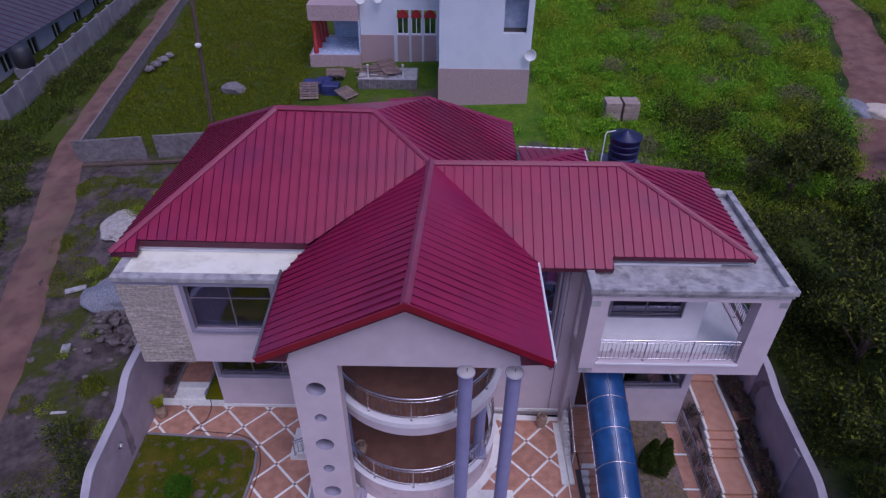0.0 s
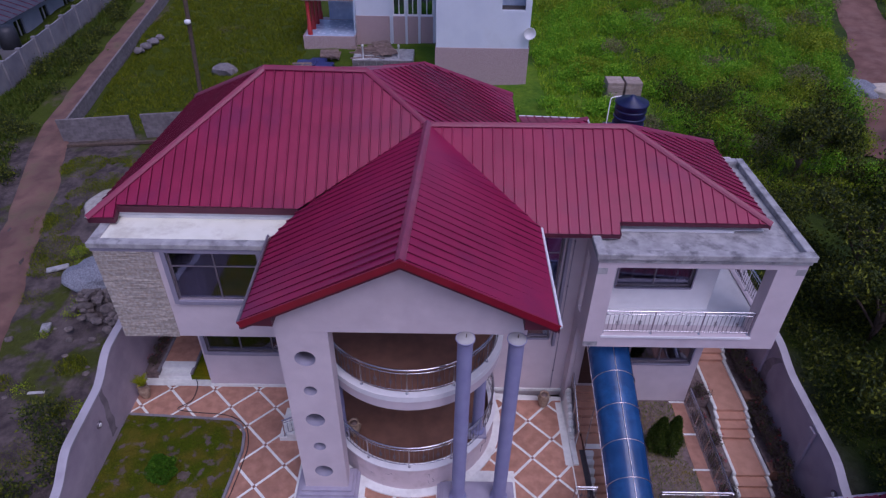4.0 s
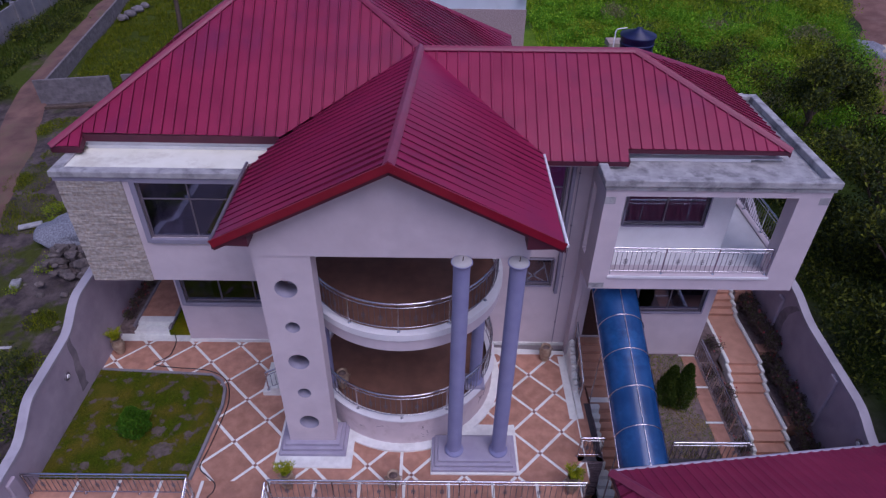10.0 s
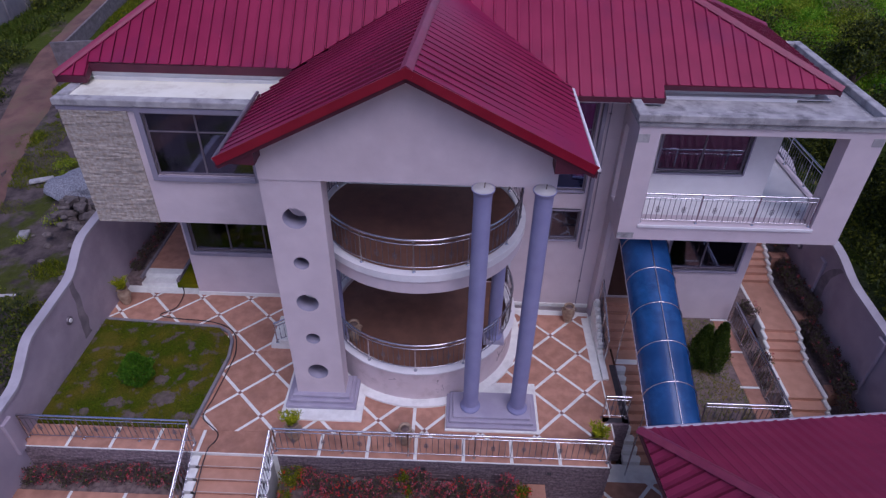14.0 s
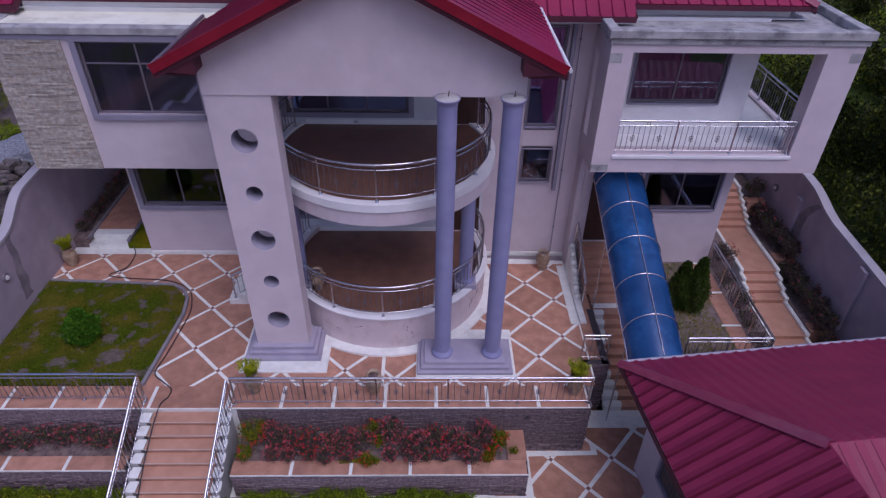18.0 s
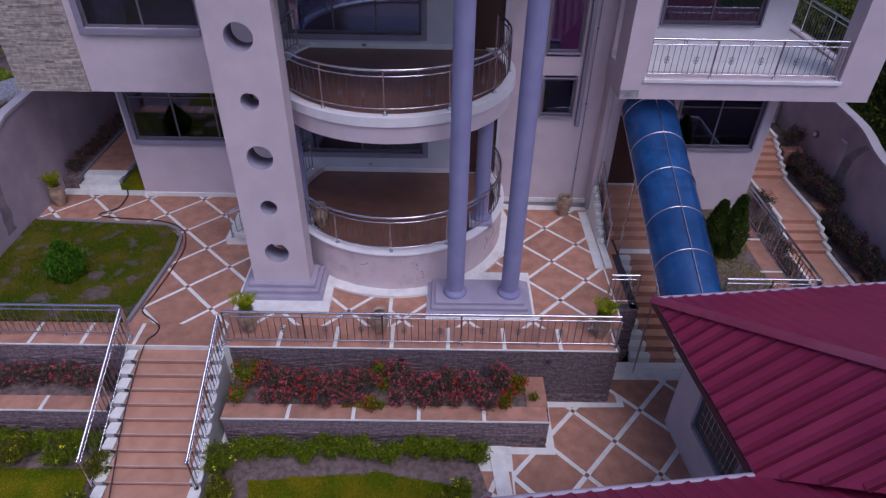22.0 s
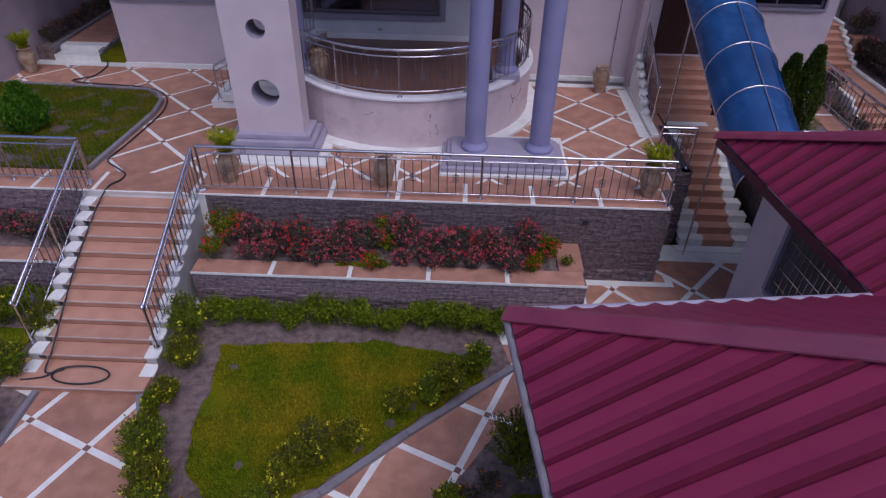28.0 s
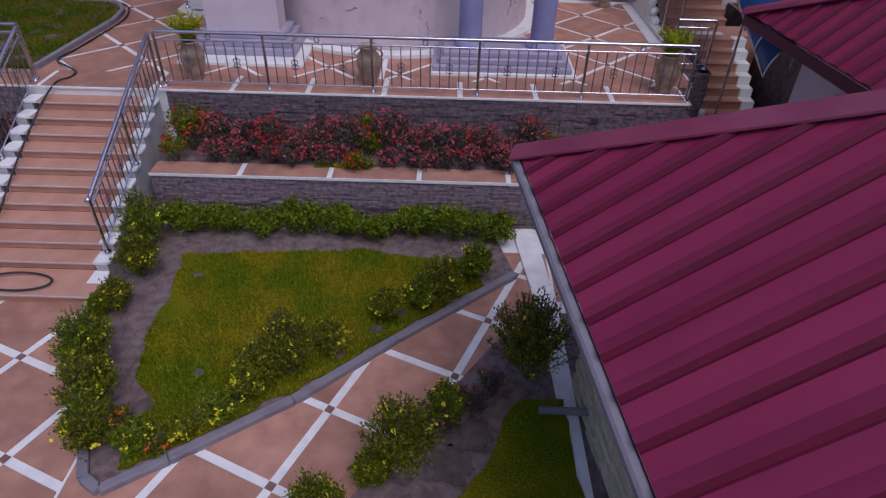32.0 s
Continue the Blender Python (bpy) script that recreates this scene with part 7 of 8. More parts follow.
conifer((-9.72, 13.5, 0.05), 0.52, 1.05, "small rounded bright green thuja on the lawn", 21, 8000, M_LEAF_GLOBE)
conifer((8.15, 14.9, 0.1), 0.42, 1.7, "upright thuja on the shaded lawn, its green darkened for shade", 22, 8000, M_LEAF_THUJA_SHADE)
conifer((8.55, 14.75, 0.1), 0.42, 1.95, "upright green thuja on the shaded lawn", 23, 8000, M_LEAF_THUJA_SHADE)


# ---- pots ----
def urn(at, label, plant, seed, h=0.70):
    p = thing("urn", at, label, "pot", "clay urns")
    k = h / 0.62
    part("body", lathe([(0.11 * k, 0), (0.13 * k, 0.03 * k), (0.12 * k, 0.06 * k), (0.17 * k, 0.2 * k), (0.2 * k, 0.34 * k), (0.18 * k, 0.46 * k), (0.125 * k, 0.54 * k), (0.16 * k, 0.6 * k), (0.165 * k, h), (0.135 * k, h), (0.11 * k, 0.54 * k)], at, 22), M_POT, p)
    for s in (-1, 1):
        part("handle", tube([(at[0] + s * (0.14 + 0.09 * math.sin(i * math.pi / 6)) * k, at[1], at[2] + (0.40 + 0.17 * i / 6) * k) for i in range(7)], 0.016, 6), M_POT, p)
    part("soil", lathe([(0.02, 0.5 * k), (0.115 * k, 0.5 * k), (0.115 * k, 0.56 * k), (0.02, 0.57 * k)], at, 16), M_SOIL, p)
    if plant:
        q = thing("potted_palm", (at[0], at[1], at[2] + 0.55 * k), "bright yellow-green potted palm in a clay urn", "plant", "potted palms")
        g = np.random.default_rng(seed)
        for f in range(14):
            a = f * 2.4
            ln = g.uniform(0.3, 0.46)
            lean = g.uniform(0.25, 0.75)
            line = [(at[0] + math.cos(a) * ln * t * lean, at[1] + math.sin(a) * ln * t * lean, at[2] + 0.55 * k + ln * (1.25 * t - 0.55 * lean * t * t)) for t in np.linspace(0, 1, 8)]
            spots = np.repeat(np.array(line[1:]), 8, axis=0)
            leaf_mesh("frond", spots, 0.15, M_LEAF_PALM, q, g, q.location, aspect=0.16, spread=0.008, upward=0.55)
    return p


urn((-4.36, 11.55, 0.004), "clay urn with a bright palm on the terrace", True, 31)
urn((-1.14, 11.55, 0.004), "empty two-handled clay urn on the terrace", False, 32)
urn((4.3, 11.5, 0.004), "clay urn with a bright palm on the terrace", True, 33)
urn((4.2, 16.95, 0.004), "pale clay urn standing against the house wall", False, 34)
urn((-11.75, 17.1, 0.004), "clay urn with a bright palm by the boundary wall", True, 35)
urn((-3.0, 14.7, GF + 0.004), "pale clay urn on the lower veranda", False, 36, 0.7)

# ---- west passage ----
solid("passage_floor", box(-11.55, -10.25, 18.75, 28.9, -2.2, 0.34), M_TILE, "terracotta tiled side passage", "path", kind="structure")
ps = thing("passage_steps", (-10.9, 18.1, 0), "two white marble steps to the side passage", "stair", kind="structure")
part("step", box(-11.6, -10.2, 18.05, 18.74, -0.1, 0.17, 0.015), M_BAND, ps)
part("step", box(-11.6, -10.2, 18.4, 18.745, 0.171, 0.342, 0.015), M_BAND, ps)
solid("passage_bed_west", box(-12.1, -11.56, 18.1, 28.9, -2.2, 0.38), M_SOIL, "narrow planted bed along the boundary wall", "soil", kind="structure")
solid("passage_bed_east", box(-10.24, -9.31, 18.05, 28.9, -2.2, 0.2), M_LAWN, "grassy strip beside the house wall", "lawn", kind="structure")
kerb("kerb_passage_west", [(-11.57, 18.1), (-11.57, 28)], 0.36, "dark concrete kerb of the passage bed")
kerb("kerb_passage_east", [(-10.22, 18.1), (-10.22, 28)], 0.26, "dark concrete kerb of the grassy strip")
for k in range(12):
    shrub("red_flower_plant", (-11.82, 18.5 + k * 0.62, 0.36), (0.26, 0.3, 0.25), 420, 0.085, M_LEAF_RED, "dark thorny plant with a few red blossoms", "plant", "dark plants in the passage bed", (M_PETAL_R, 6), 210 + k, 0.045)

# ---- veranda steps, lamps, small things on the house ----
vs = thing("veranda_steps", (-4.3, 15.6, 0), "white marble steps up to the lower veranda", "stair", kind="structure")
for k in range(5):
    part("step", box(-5.95 + 0.3 * k, -3.9, 15.1, 16.5, -0.05 + 0.2 * k, 0.2 + 0.2 * k - 0.002, 0.012), M_BAND, vs)
railing([(-5.75, 15.2, 0.2), (-4.3, 15.2, 1.0)], 0.85, "short steel railing beside the veranda steps", posts=0.6, gap=0.2, ornament=False)


def wall_lamp(at, nx):
    l = thing("bulkhead_lamp", at, "round bulkhead lamp on the boundary wall", "lamp", "boundary wall lamps")
    x, y, z = at
    for nm, r0, d0, d1, mat in (("body", 0.15, 0.0, 0.05, M_FRAME), ("diffuser", 0.075, 0.051, 0.08, M_WHITE)):
        bm = bmesh.new()
        bmesh.ops.create_cone(bm, cap_ends=True, segments=20, radius1=r0, radius2=r0 * 0.9, depth=d1 - d0, matrix=Matrix.Translation((x + nx * (d0 + d1) / 2, y, z)) @ Matrix.Rotation(math.pi / 2, 4, 'Y'))
        part(nm, bm, mat, l)


wall_lamp((-12.1, 14.6, 1.47), 1)
wall_lamp((13.25, 20.0, 1.45), -1)
wall_lamp((13.25, 12.41, 1.22), -1)
dp = thing("downpipe", (4.58, YW - 0.03, 0), "thin grey rainwater pipe on the house wall", "pipe")
part("pipe", tube([(4.58, YW - 0.03, 0.1), (4.58, YW - 0.03, 8.1)], 0.014, 8), M_TRIM, dp)
for z in (1.2, 3.4, 5.6, 7.6):
    part("clip", box(4.55, 4.61, YW - 0.05, YW - 0.001, z, z + 0.03), M_FRAME, dp)
part("side_stone", box(5.0, 5.2, 14.2, 17.15, -0.05, 0.08, 0.01), M_BAND, vs)
for k in range(7):
    bm = bmesh.new()
    bmesh.ops.create_uvsphere(bm, u_segments=12, v_segments=8, radius=0.095, matrix=Matrix.Translation((5.1, 15.3 + k * 0.26, 0.16 + k * 0.145)))
    solid("edging_stone", bm, M_BAND, "rounded white edging stone beside the door steps", "stone", "edging stones")
    part("edging_base", box(5.02, 5.2, 15.2 + k * 0.26, 15.45 + k * 0.26, -0.1, 0.06 + k * 0.145), M_BAND, vs)

# hose
hose = [(-10.1, 18.7, 0.365), (-10.24, 18.3, 0.19), (-10.0, 17.95, 0.03), (-9.86, 17.57, 0.03), (-9.88, 16.91, 0.03), (-10.3, 16.5, 0.03), (-9.52, 16.34, 0.03), (-8.27, 16.22, 0.03), (-7.45, 15.78, 0.03), (-7.1, 14.9, 0.03), (-7.1, 14.06, 0.03), (-7.2, 12.87, 0.03), (-7.28, 12.2, 0.03), (-6.97, 11.89, 0.03), (-6.65, 11.63, 0.03), (-6.62, 11.35, 0.03), (-6.75, 11.1, 0.03)]
for i in range(11):
    z = -(i + 1) * 1.87 / 12 + 0.03
    hose.append((-6.8 - 0.05 * math.sin(i * 0.45), 11.0 - 0.305 * (i + 1) - 0.045, z))
hose += [(-6.1 + 0.5 * math.cos(a), 7.56 + 0.2 * math.sin(a), LOW + 0.175 + 0.005 * a) for a in np.linspace(2.4, 9.2, 20)] + [(-6.75, 7.5, LOW + 0.18), (-7.2, 7.42, LOW + 0.16)]
cur = []
for i in range(len(hose) - 1):
    a, b, c, d = (Vector(hose[max(i - 1, 0)]), Vector(hose[i]), Vector(hose[i + 1]), Vector(hose[min(i + 2, len(hose) - 1)]))
    for t in (0, 0.25, 0.5, 0.75):
        cur.append(0.5 * ((2 * b) + (c - a) * t + (2 * a - 5 * b + 4 * c - d) * t * t + (3 * b - a - 3 * c + d) * t * t * t))
solid("garden_hose", tube(cur, 0.017, 6), M_RUBBER, "black garden hose trailing down the stair", "hose")

# gatehouse details
def gate_window():
    """A barred window in the gatehouse's west wall."""
    w = part("window", slab3([gp(0.72, -3.6, -0.6), gp(0.72, -1.9, -0.6), gp(0.72, -1.9, 0.9), gp(0.72, -3.6, 0.9)], 0.03), M_DARK, gate, "dark barred window")
    for a, b in (((-3.6, -0.6), (-1.9, -0.6)), ((-1.9, -0.6), (-1.9, 0.9)), ((-1.9, 0.9), (-3.6, 0.9)), ((-3.6, 0.9), (-3.6, -0.6))):
        part("window_frame", bar(gp(0.69, *a), gp(0.69, *b), 0.14, 0.1), M_TRIM, w)
    for i in range(1, 12):
        v = -3.6 + 1.7 * i / 12
        part("bar", bar(gp(0.68, v, -0.55), gp(0.68, v, 0.85), 0.014, 0.014), M_STEEL, w)
    for i in range(1, 5):
        part("bar", bar(gp(0.68, -3.55, -0.6 + 0.3 * i), gp(0.68, -1.95, -0.6 + 0.3 * i), 0.014, 0.014), M_STEEL, w)


gate_window()
rs2 = random.Random(9)
z = LOW
while z < 1.45:
    h = rs2.uniform(0.09, 0.16)
    v = V0 - 0.18
    while v > V0 - 2.4:
        wd = rs2.uniform(0.2, 0.45)
        q = [gp(U0 + 1.05, v, z + 0.004), gp(U0 + 1.05, v - wd + 0.008, z + 0.004), gp(U0 + 1.05, v - wd + 0.008, z + h - 0.004), gp(U0 + 1.05, v, z + h - 0.004)]
        d = -GU * rs2.uniform(0.02, 0.05)
        bm = bmesh.new()
        lo = [bm.verts.new(p) for p in q]
        hi = [bm.verts.new(Vector(p) + d) for p in q]
        bm.faces.new(hi)
        for i in range(4):
            bm.faces.new((lo[i], lo[(i + 1) % 4], hi[(i + 1) % 4], hi[i]))
        bmesh.ops.recalc_face_normals(bm, faces=bm.faces[:])
        part("stone", bm, M_STONE_G, gate)
        v -= wd
    z += h
part("drain_pipe", tube([(2.3, 5.35, LOW + 0.28), (1.55, 5.37, LOW + 0.28)], 0.05, 10), M_CONC2, gate, "pale plastic drain pipe")

# ---- right-hand planted strip ----
for k in range(14):
    y = 12.6 + k * 0.62
    shrub("dark_shrub", (12.88 + 0.08 * math.sin(k * 1.7), y, bed_level(y)), (0.36, 0.42, 0.4), 1200, 0.085, M_LEAF_RED, "dark reddish garden shrub by the boundary wall", "shrub", "dark shrubs by the wall", (M_PETAL_R, 5), 240 + k, 0.05)
for ya, yb, za in LEVELS[1:]:
    solid("planter_step", box(12.52, 13.23, ya - 0.02, ya + 0.42, za - 0.5, za + 0.05, 0.012), M_TILE, "terracotta topped planter step", "planter", kind="structure")
for k in range(6):
    shrub("red_flower_plant", (10.4 + 0.25 * (k % 2), 12.7 + k * 0.95, bed_level(12.7 + k * 0.95) + 0.02), (0.42, 0.42, 0.3), 700, 0.08, M_LEAF_RED, "dark plant with red blossoms beside the steps", "plant", "dark plants beside the steps", (M_PETAL_R, 6), 270 + k, 0.05)
gpath = thing("garden_path_east", (9.4, 12.5, 0.12), "narrow terracotta path with white bands beside the railing", "path", kind="structure")
for k in range(3):
    part("paving_panel", box(9.37, 9.88, 12.5 + 1.55 * k, 13.95 + 1.55 * k, 0.121, 0.135, 0.003), M_TILE, gpath)
    part("white_band", box(9.3, 9.9, 13.96 + 1.55 * k, 14.04 + 1.55 * k, 0.121, 0.138, 0.003), M_BAND, gpath)

# ---- roof-top water tank ----
tk = thing("water_tank", (7.5, 23.9, 6.0), "navy blue plastic water tank on a steel stand", "water tank")
part("tank_body", lathe([(0.52, 8.6), (0.56, 8.66), (0.62, 9.9), (0.66, 9.95), (0.66, 10.02), (0.12, 10.2), (0.10, 10.26), (0.03, 10.27)], (7.5, 23.9, 0), 28), M_TANK, tk)
for zb in (9.05, 9.35, 9.65):
    part("tank_ring", lathe([(0.595, zb), (0.635, zb + 0.03), (0.635, zb + 0.07), (0.6, zb + 0.1)], (7.5, 23.9, 0), 28), M_TANK, tk)
for sx in (-1, 1):
    for sy in (-1, 1):
        part("stand_leg", bar((7.5 + sx * 0.6, 23.9 + sy * 0.6, 1.5), (7.5 + sx * 0.6, 23.9 + sy * 0.6, 8.72), 0.08, 0.08), M_FRAME, tk)
part("stand_top", box(6.7, 8.3, 23.1, 24.7, 8.66, 8.745), M_FRAME, tk)
part("supply_pipe", tube([(6.55, 23.6, 1.5), (6.55, 23.6, 10.2), (6.6, 23.62, 10.28), (7.0, 23.8, 10.28)], 0.022, 8), M_WHITE, tk, "white plastic supply pipe")
solid("yard_rear", box(3.05, 13.2, 22.65, 28.85, -2.2, 1.5), M_CONC, "concrete rear yard", "yard", kind="structure")

# ---- neighbour's villa behind ----
M_VILLA = material("white_blue_paint", (0.62, 0.66, 0.72), (0.70, 0.74, 0.79), 0.6, 0.85, bump=0.06, stain=(0.5, 0.52, 0.55), stain_amount=0.4)
M_PINKTILE = material("pink_facing_tile", (0.36, 0.25, 0.25), (0.50, 0.38, 0.37), 14.0, 0.6, bump=0.1, fine=20)
M_REDPAINT = material("red_paint", (0.36, 0.02, 0.02), (0.42, 0.03, 0.03), 2.0, 0.5)
M_BLUETILE = material("pale_blue_tile", (0.42, 0.52, 0.68), (0.54, 0.63, 0.76), 3.0, 0.25)
vi = thing("villa", (0, 46, 2.5), "large white neighbouring villa with pink tiled base", "house")
part("wall", wall_grid('x', 43.9, 0.3, -0.55, 5.9, 5.2, 12.0, [(3.9, 5.5, 7.75, 10.4)]), M_VILLA, vi)
part("wall", box(-0.55, -0.25, 44.21, 55, 2.0, 12.0), M_VILLA, vi)
part("wall", box(5.6, 5.9, 44.21, 55, 2.0, 12.0), M_VILLA, vi)
part("tile_base", box(-0.6, 5.95, 43.85, 44.15, 1.8, 5.199), M_PINKTILE, vi, "pink mottled facing tiles")
part("recess", box(3.7, 5.59, 45.2, 45.3, 7.5, 10.6), M_BLUETILE, vi)
part("recess_floor", box(3.7, 5.59, 44.2, 45.2, 7.5, 7.75), M_DARK, vi)
part("roof", slab3([(-1.2, 43.2, 12.0), (6.6, 43.2, 12.0), (6.6, 56, 12.4), (-1.2, 56, 12.4)], 0.25), M_CONC, vi)
VY = 52.0
ARCHES = ((-4.1, -3.15), (-2.95, -2.1), (-1.9, -0.9))
part("wall", wall_grid('x', VY, 0.3, -7.1, -0.56, 1.5, 12.0, [(a, b, 4.95, 6.9) for a, b in ARCHES]), M_VILLA, vi)
part("tile_base", box(-7.15, -4.4, VY - 0.08, VY - 0.001, 1.5, 4.9), M_PINKTILE, vi)
for a, b in ARCHES:
    w = part("window", box(a, b, VY + 0.12, VY + 0.16, 4.95, 6.45), M_GLASS_BLUE, vi)
    for q in (a, (a + b) / 2 - 0.035, b - 0.07):
        part("window_frame", box(q, q + 0.07, VY + 0.05, VY + 0.115, 4.95, 6.3), M_WHITE, w)
    part("window_frame", box(a + 0.071, b - 0.071, VY + 0.05, VY + 0.115, 4.95, 5.03), M_WHITE, w)
    bm = bmesh.new()
    n = 12
    c = (a + b) / 2
    ring = [bm.verts.new((c + (b - a) / 2 * math.cos(math.pi * k / n), VY - 0.06, 6.3 + 0.65 * math.sin(math.pi * k / n))) for k in range(n + 1)]
    bm.faces.new(ring)
    ext = bmesh.ops.extrude_face_region(bm, geom=bm.faces[:])
    bmesh.ops.translate(bm, verts=[v for v in ext["geom"] if isinstance(v, bmesh.types.BMVert)], vec=(0, 0.05, 0))
    bmesh.ops.recalc_face_normals(bm, faces=bm.faces[:])
    part("arch_panel", bm, M_REDPAINT, w, "red arched panel")
    part("apron", box(a, b, VY - 0.07, VY - 0.002, 2.0, 4.9), M_PINKTILE, vi)
for q in (-4.33, -3.12, -2.08, -0.86):
    part("pilaster", box(q, q + 0.15, VY - 0.12, VY - 0.003, 1.8, 7.0), M_VILLA, vi)
part("porch_slab", box(-11.1, -7.11, 50.9, 56, 6.3, 7.5), M_PINKTILE, vi)
part("porch_floor", box(-11.3, -7.11, 50.9, 56, 1.5, 3.55), M_PINKTILE, vi)
part("porch_tiles", box(-11.1, -7.22, 51.0, 55.1, 3.551, 3.6), M_BLUETILE, vi, "shiny pale blue floor tiles")
part("porch_wall", box(-9.8, -7.12, 55.2, 55.5, 3.6, 6.3), M_BLUETILE, vi)
part("porch_side", box(-7.2, -7.11, 51.2, 55.1, 3.61, 6.29), M_BLUETILE, vi)
for k in range(4):
    part("porch_column", lathe([(0.2, 3.6), (0.2, 4.2), (0.15, 4.25), (0.15, 6.3)], (-10.75 + 0.05 * k, 51.2 + k * 1.4, 0), 14), M_REDPAINT, vi, "red painted column")
for at in ((5.85, 43.7, 6.4), (-6.9, 51.7, 7.9), (-5.5, 51.7, 8.0)):
    dish = thing("satellite_dish", at, "white satellite dish on the villa wall", "satellite dish", "satellite dishes")
    bm = bmesh.new()
    rings = []
    for j in range(5):
        rr_ = 0.42 * j / 4
        rings.append([bm.verts.new((at[0] + rr_ * math.cos(k * math.pi / 9), at[1] - 0.15 - 0.14 * (j / 4) ** 2, at[2] + rr_ * math.sin(k * math.pi / 9))) for k in range(18)] if j else [bm.verts.new((at[0], at[1] - 0.15, at[2]))])
    for k in range(18):
        bm.faces.new((rings[0][0], rings[1][k], rings[1][(k + 1) % 18]))
        for j in range(1, 4):
            bm.faces.new((rings[j][k], rings[j + 1][k], rings[j + 1][(k + 1) % 18], rings[j][(k + 1) % 18]))
    bmesh.ops.recalc_face_normals(bm, faces=bm.faces[:])
    bmesh.ops.solidify(bm, geom=bm.faces[:], thickness=0.02)
    part("reflector", bm, M_WHITE, dish)
    part("arm", bar((at[0], at[1] + 0.2, at[2] - 0.1), (at[0], at[1] - 0.16, at[2] - 0.02), 0.05, 0.05), M_FRAME, dish)

# builders' yard before the villa
M_PALLET = material("weathered_timber", (0.16, 0.11, 0.09), (0.28, 0.20, 0.17), 6.0, 0.9, bump=0.3, per_piece=0.25)
M_CRATE = material("dark_blue_tarpaulin", (0.02, 0.025, 0.10), (0.04, 0.05, 0.17), 3.0, 0.5)
yz = hill(-4.5, 47.5)
fo = thing("foundation", (-4.6, 47.6, yz), "low grey block foundation with a screed top", "foundation")
part("top", box(-6.9, -2.3, 46.9, 49.4, yz - 0.4, yz + 0.72, 0.04), M_CONC, fo)
for j in range(4):
    for k in range(10):
        part("block", box(-6.9 + 0.46 * k + (0.0 if j % 2 else 0.02), -6.46 + 0.46 * k, 46.78, 46.9, yz - 0.1 + 0.2 * j, yz + 0.09 + 0.2 * j, 0.008), M_BLOCK, fo)


def pallet(at, turn, label, tilt=0.0):
    """A timber pallet: boards over bearers."""
    p = thing("pallet", at, label, "pallet", "timber pallets in the yard")
    p.rotation_euler = (tilt, 0, turn)
    for k in range(7):
        part("board", box(-0.7, 0.7, -0.6 + 0.19 * k, -0.47 + 0.19 * k, 0.1, 0.13), M_PALLET).parent = p
    for x in (-0.62, 0.0, 0.56):
        part("bearer", box(x, x + 0.08, -0.6, 0.67, 0.0, 0.099), M_PALLET).parent = p


for k, (x, y, lift, turn, tilt) in enumerate(((-5.3, 50.2, 0.3, 0.3, 0.25), (-4.9, 50.4, 0.5, 0.5, 0.25), (-4.7, 48.2, 0.72, 0.1, 0.0), (-4.3, 48.0, 0.86, 0.4, 0.0), (-8.8, 48.9, 0.2, 0.0, 0.1), (-8.9, 48.6, 0.45, 0.1, 0.1), (-7.6, 45.4, 0.1, 0.9, 0.3), (-10.4, 45.3, 0.3, 0.1, 0.9))):
    pallet((x, y, yz + lift), turn, "weathered timber pallet stacked in the builders' yard", tilt)
for x, y, w, h in ((-10.3, 46.6, 1.5, 0.9), (-8.9, 46.3, 1.3, 0.8), (-9.6, 47.6, 1.2, 0.6)):
    bm = box(x - w / 2, x + w / 2, y - 0.5, y + 0.5, hill(x, y) - 0.1, hill(x, y) + h, 0.06)
    solid("covered_crate", bm, M_CRATE, "crate under a dark blue sheet in the yard", "crate", "covered crates in the yard")
for x, y in ((-3.4, 47.3), (-6.1, 47.2)):
    solid("pipe_stub", lathe([(0.06, 0.0), (0.06, 0.9), (0.09, 0.92), (0.09, 1.05), (0.02, 1.08)], (x, y, yz + 0.7), 10), M_WHITE, "white plastic pipe standing on the foundation", "pipe", "pipe stubs")
rp2 = random.Random(3)
for k in range(14):
    x, y = rp2.uniform(-6.6, -5.2), rp2.uniform(47.2, 49.0)
    bm = box(-0.9, 0.9, -0.06, 0.06, 0, 0.06, 0.01)
    bmesh.ops.transform(bm, matrix=Matrix.Translation((x, y, yz + 0.72 + 0.065 * (k % 4))) @ Matrix.Rotation(rp2.uniform(-0.3, 0.3), 4, 'Z'), verts=bm.verts)
    solid("plank", bm, M_PALLET, "weathered wooden plank on the foundation", "plank", "loose planks")
M_TAN = material("tan_sandcrete", (0.30, 0.23, 0.19), (0.40, 0.32, 0.27), 4.0, 0.95, bump=0.3, stain=(0.2, 0.15, 0.12), stain_amount=0.5, per_piece=0.12)
st = thing("block_stack", (12.2, 41.4, hill(12.2, 41.4)), "two stacks of tan sandcrete blocks in the weeds", "blocks")
for sx in (11.1, 12.35):
    for lay in range(6):
        for k in range(2):
            part("block", box(sx + 0.01 * (lay % 2), sx + 1.1, 40.9 + 0.62 * k, 41.5 + 0.62 * k, hill(12.2, 41.4) - 0.1 + 0.23 * lay, hill(12.2, 41.4) + 0.125 + 0.23 * lay, 0.02), M_TAN, st)

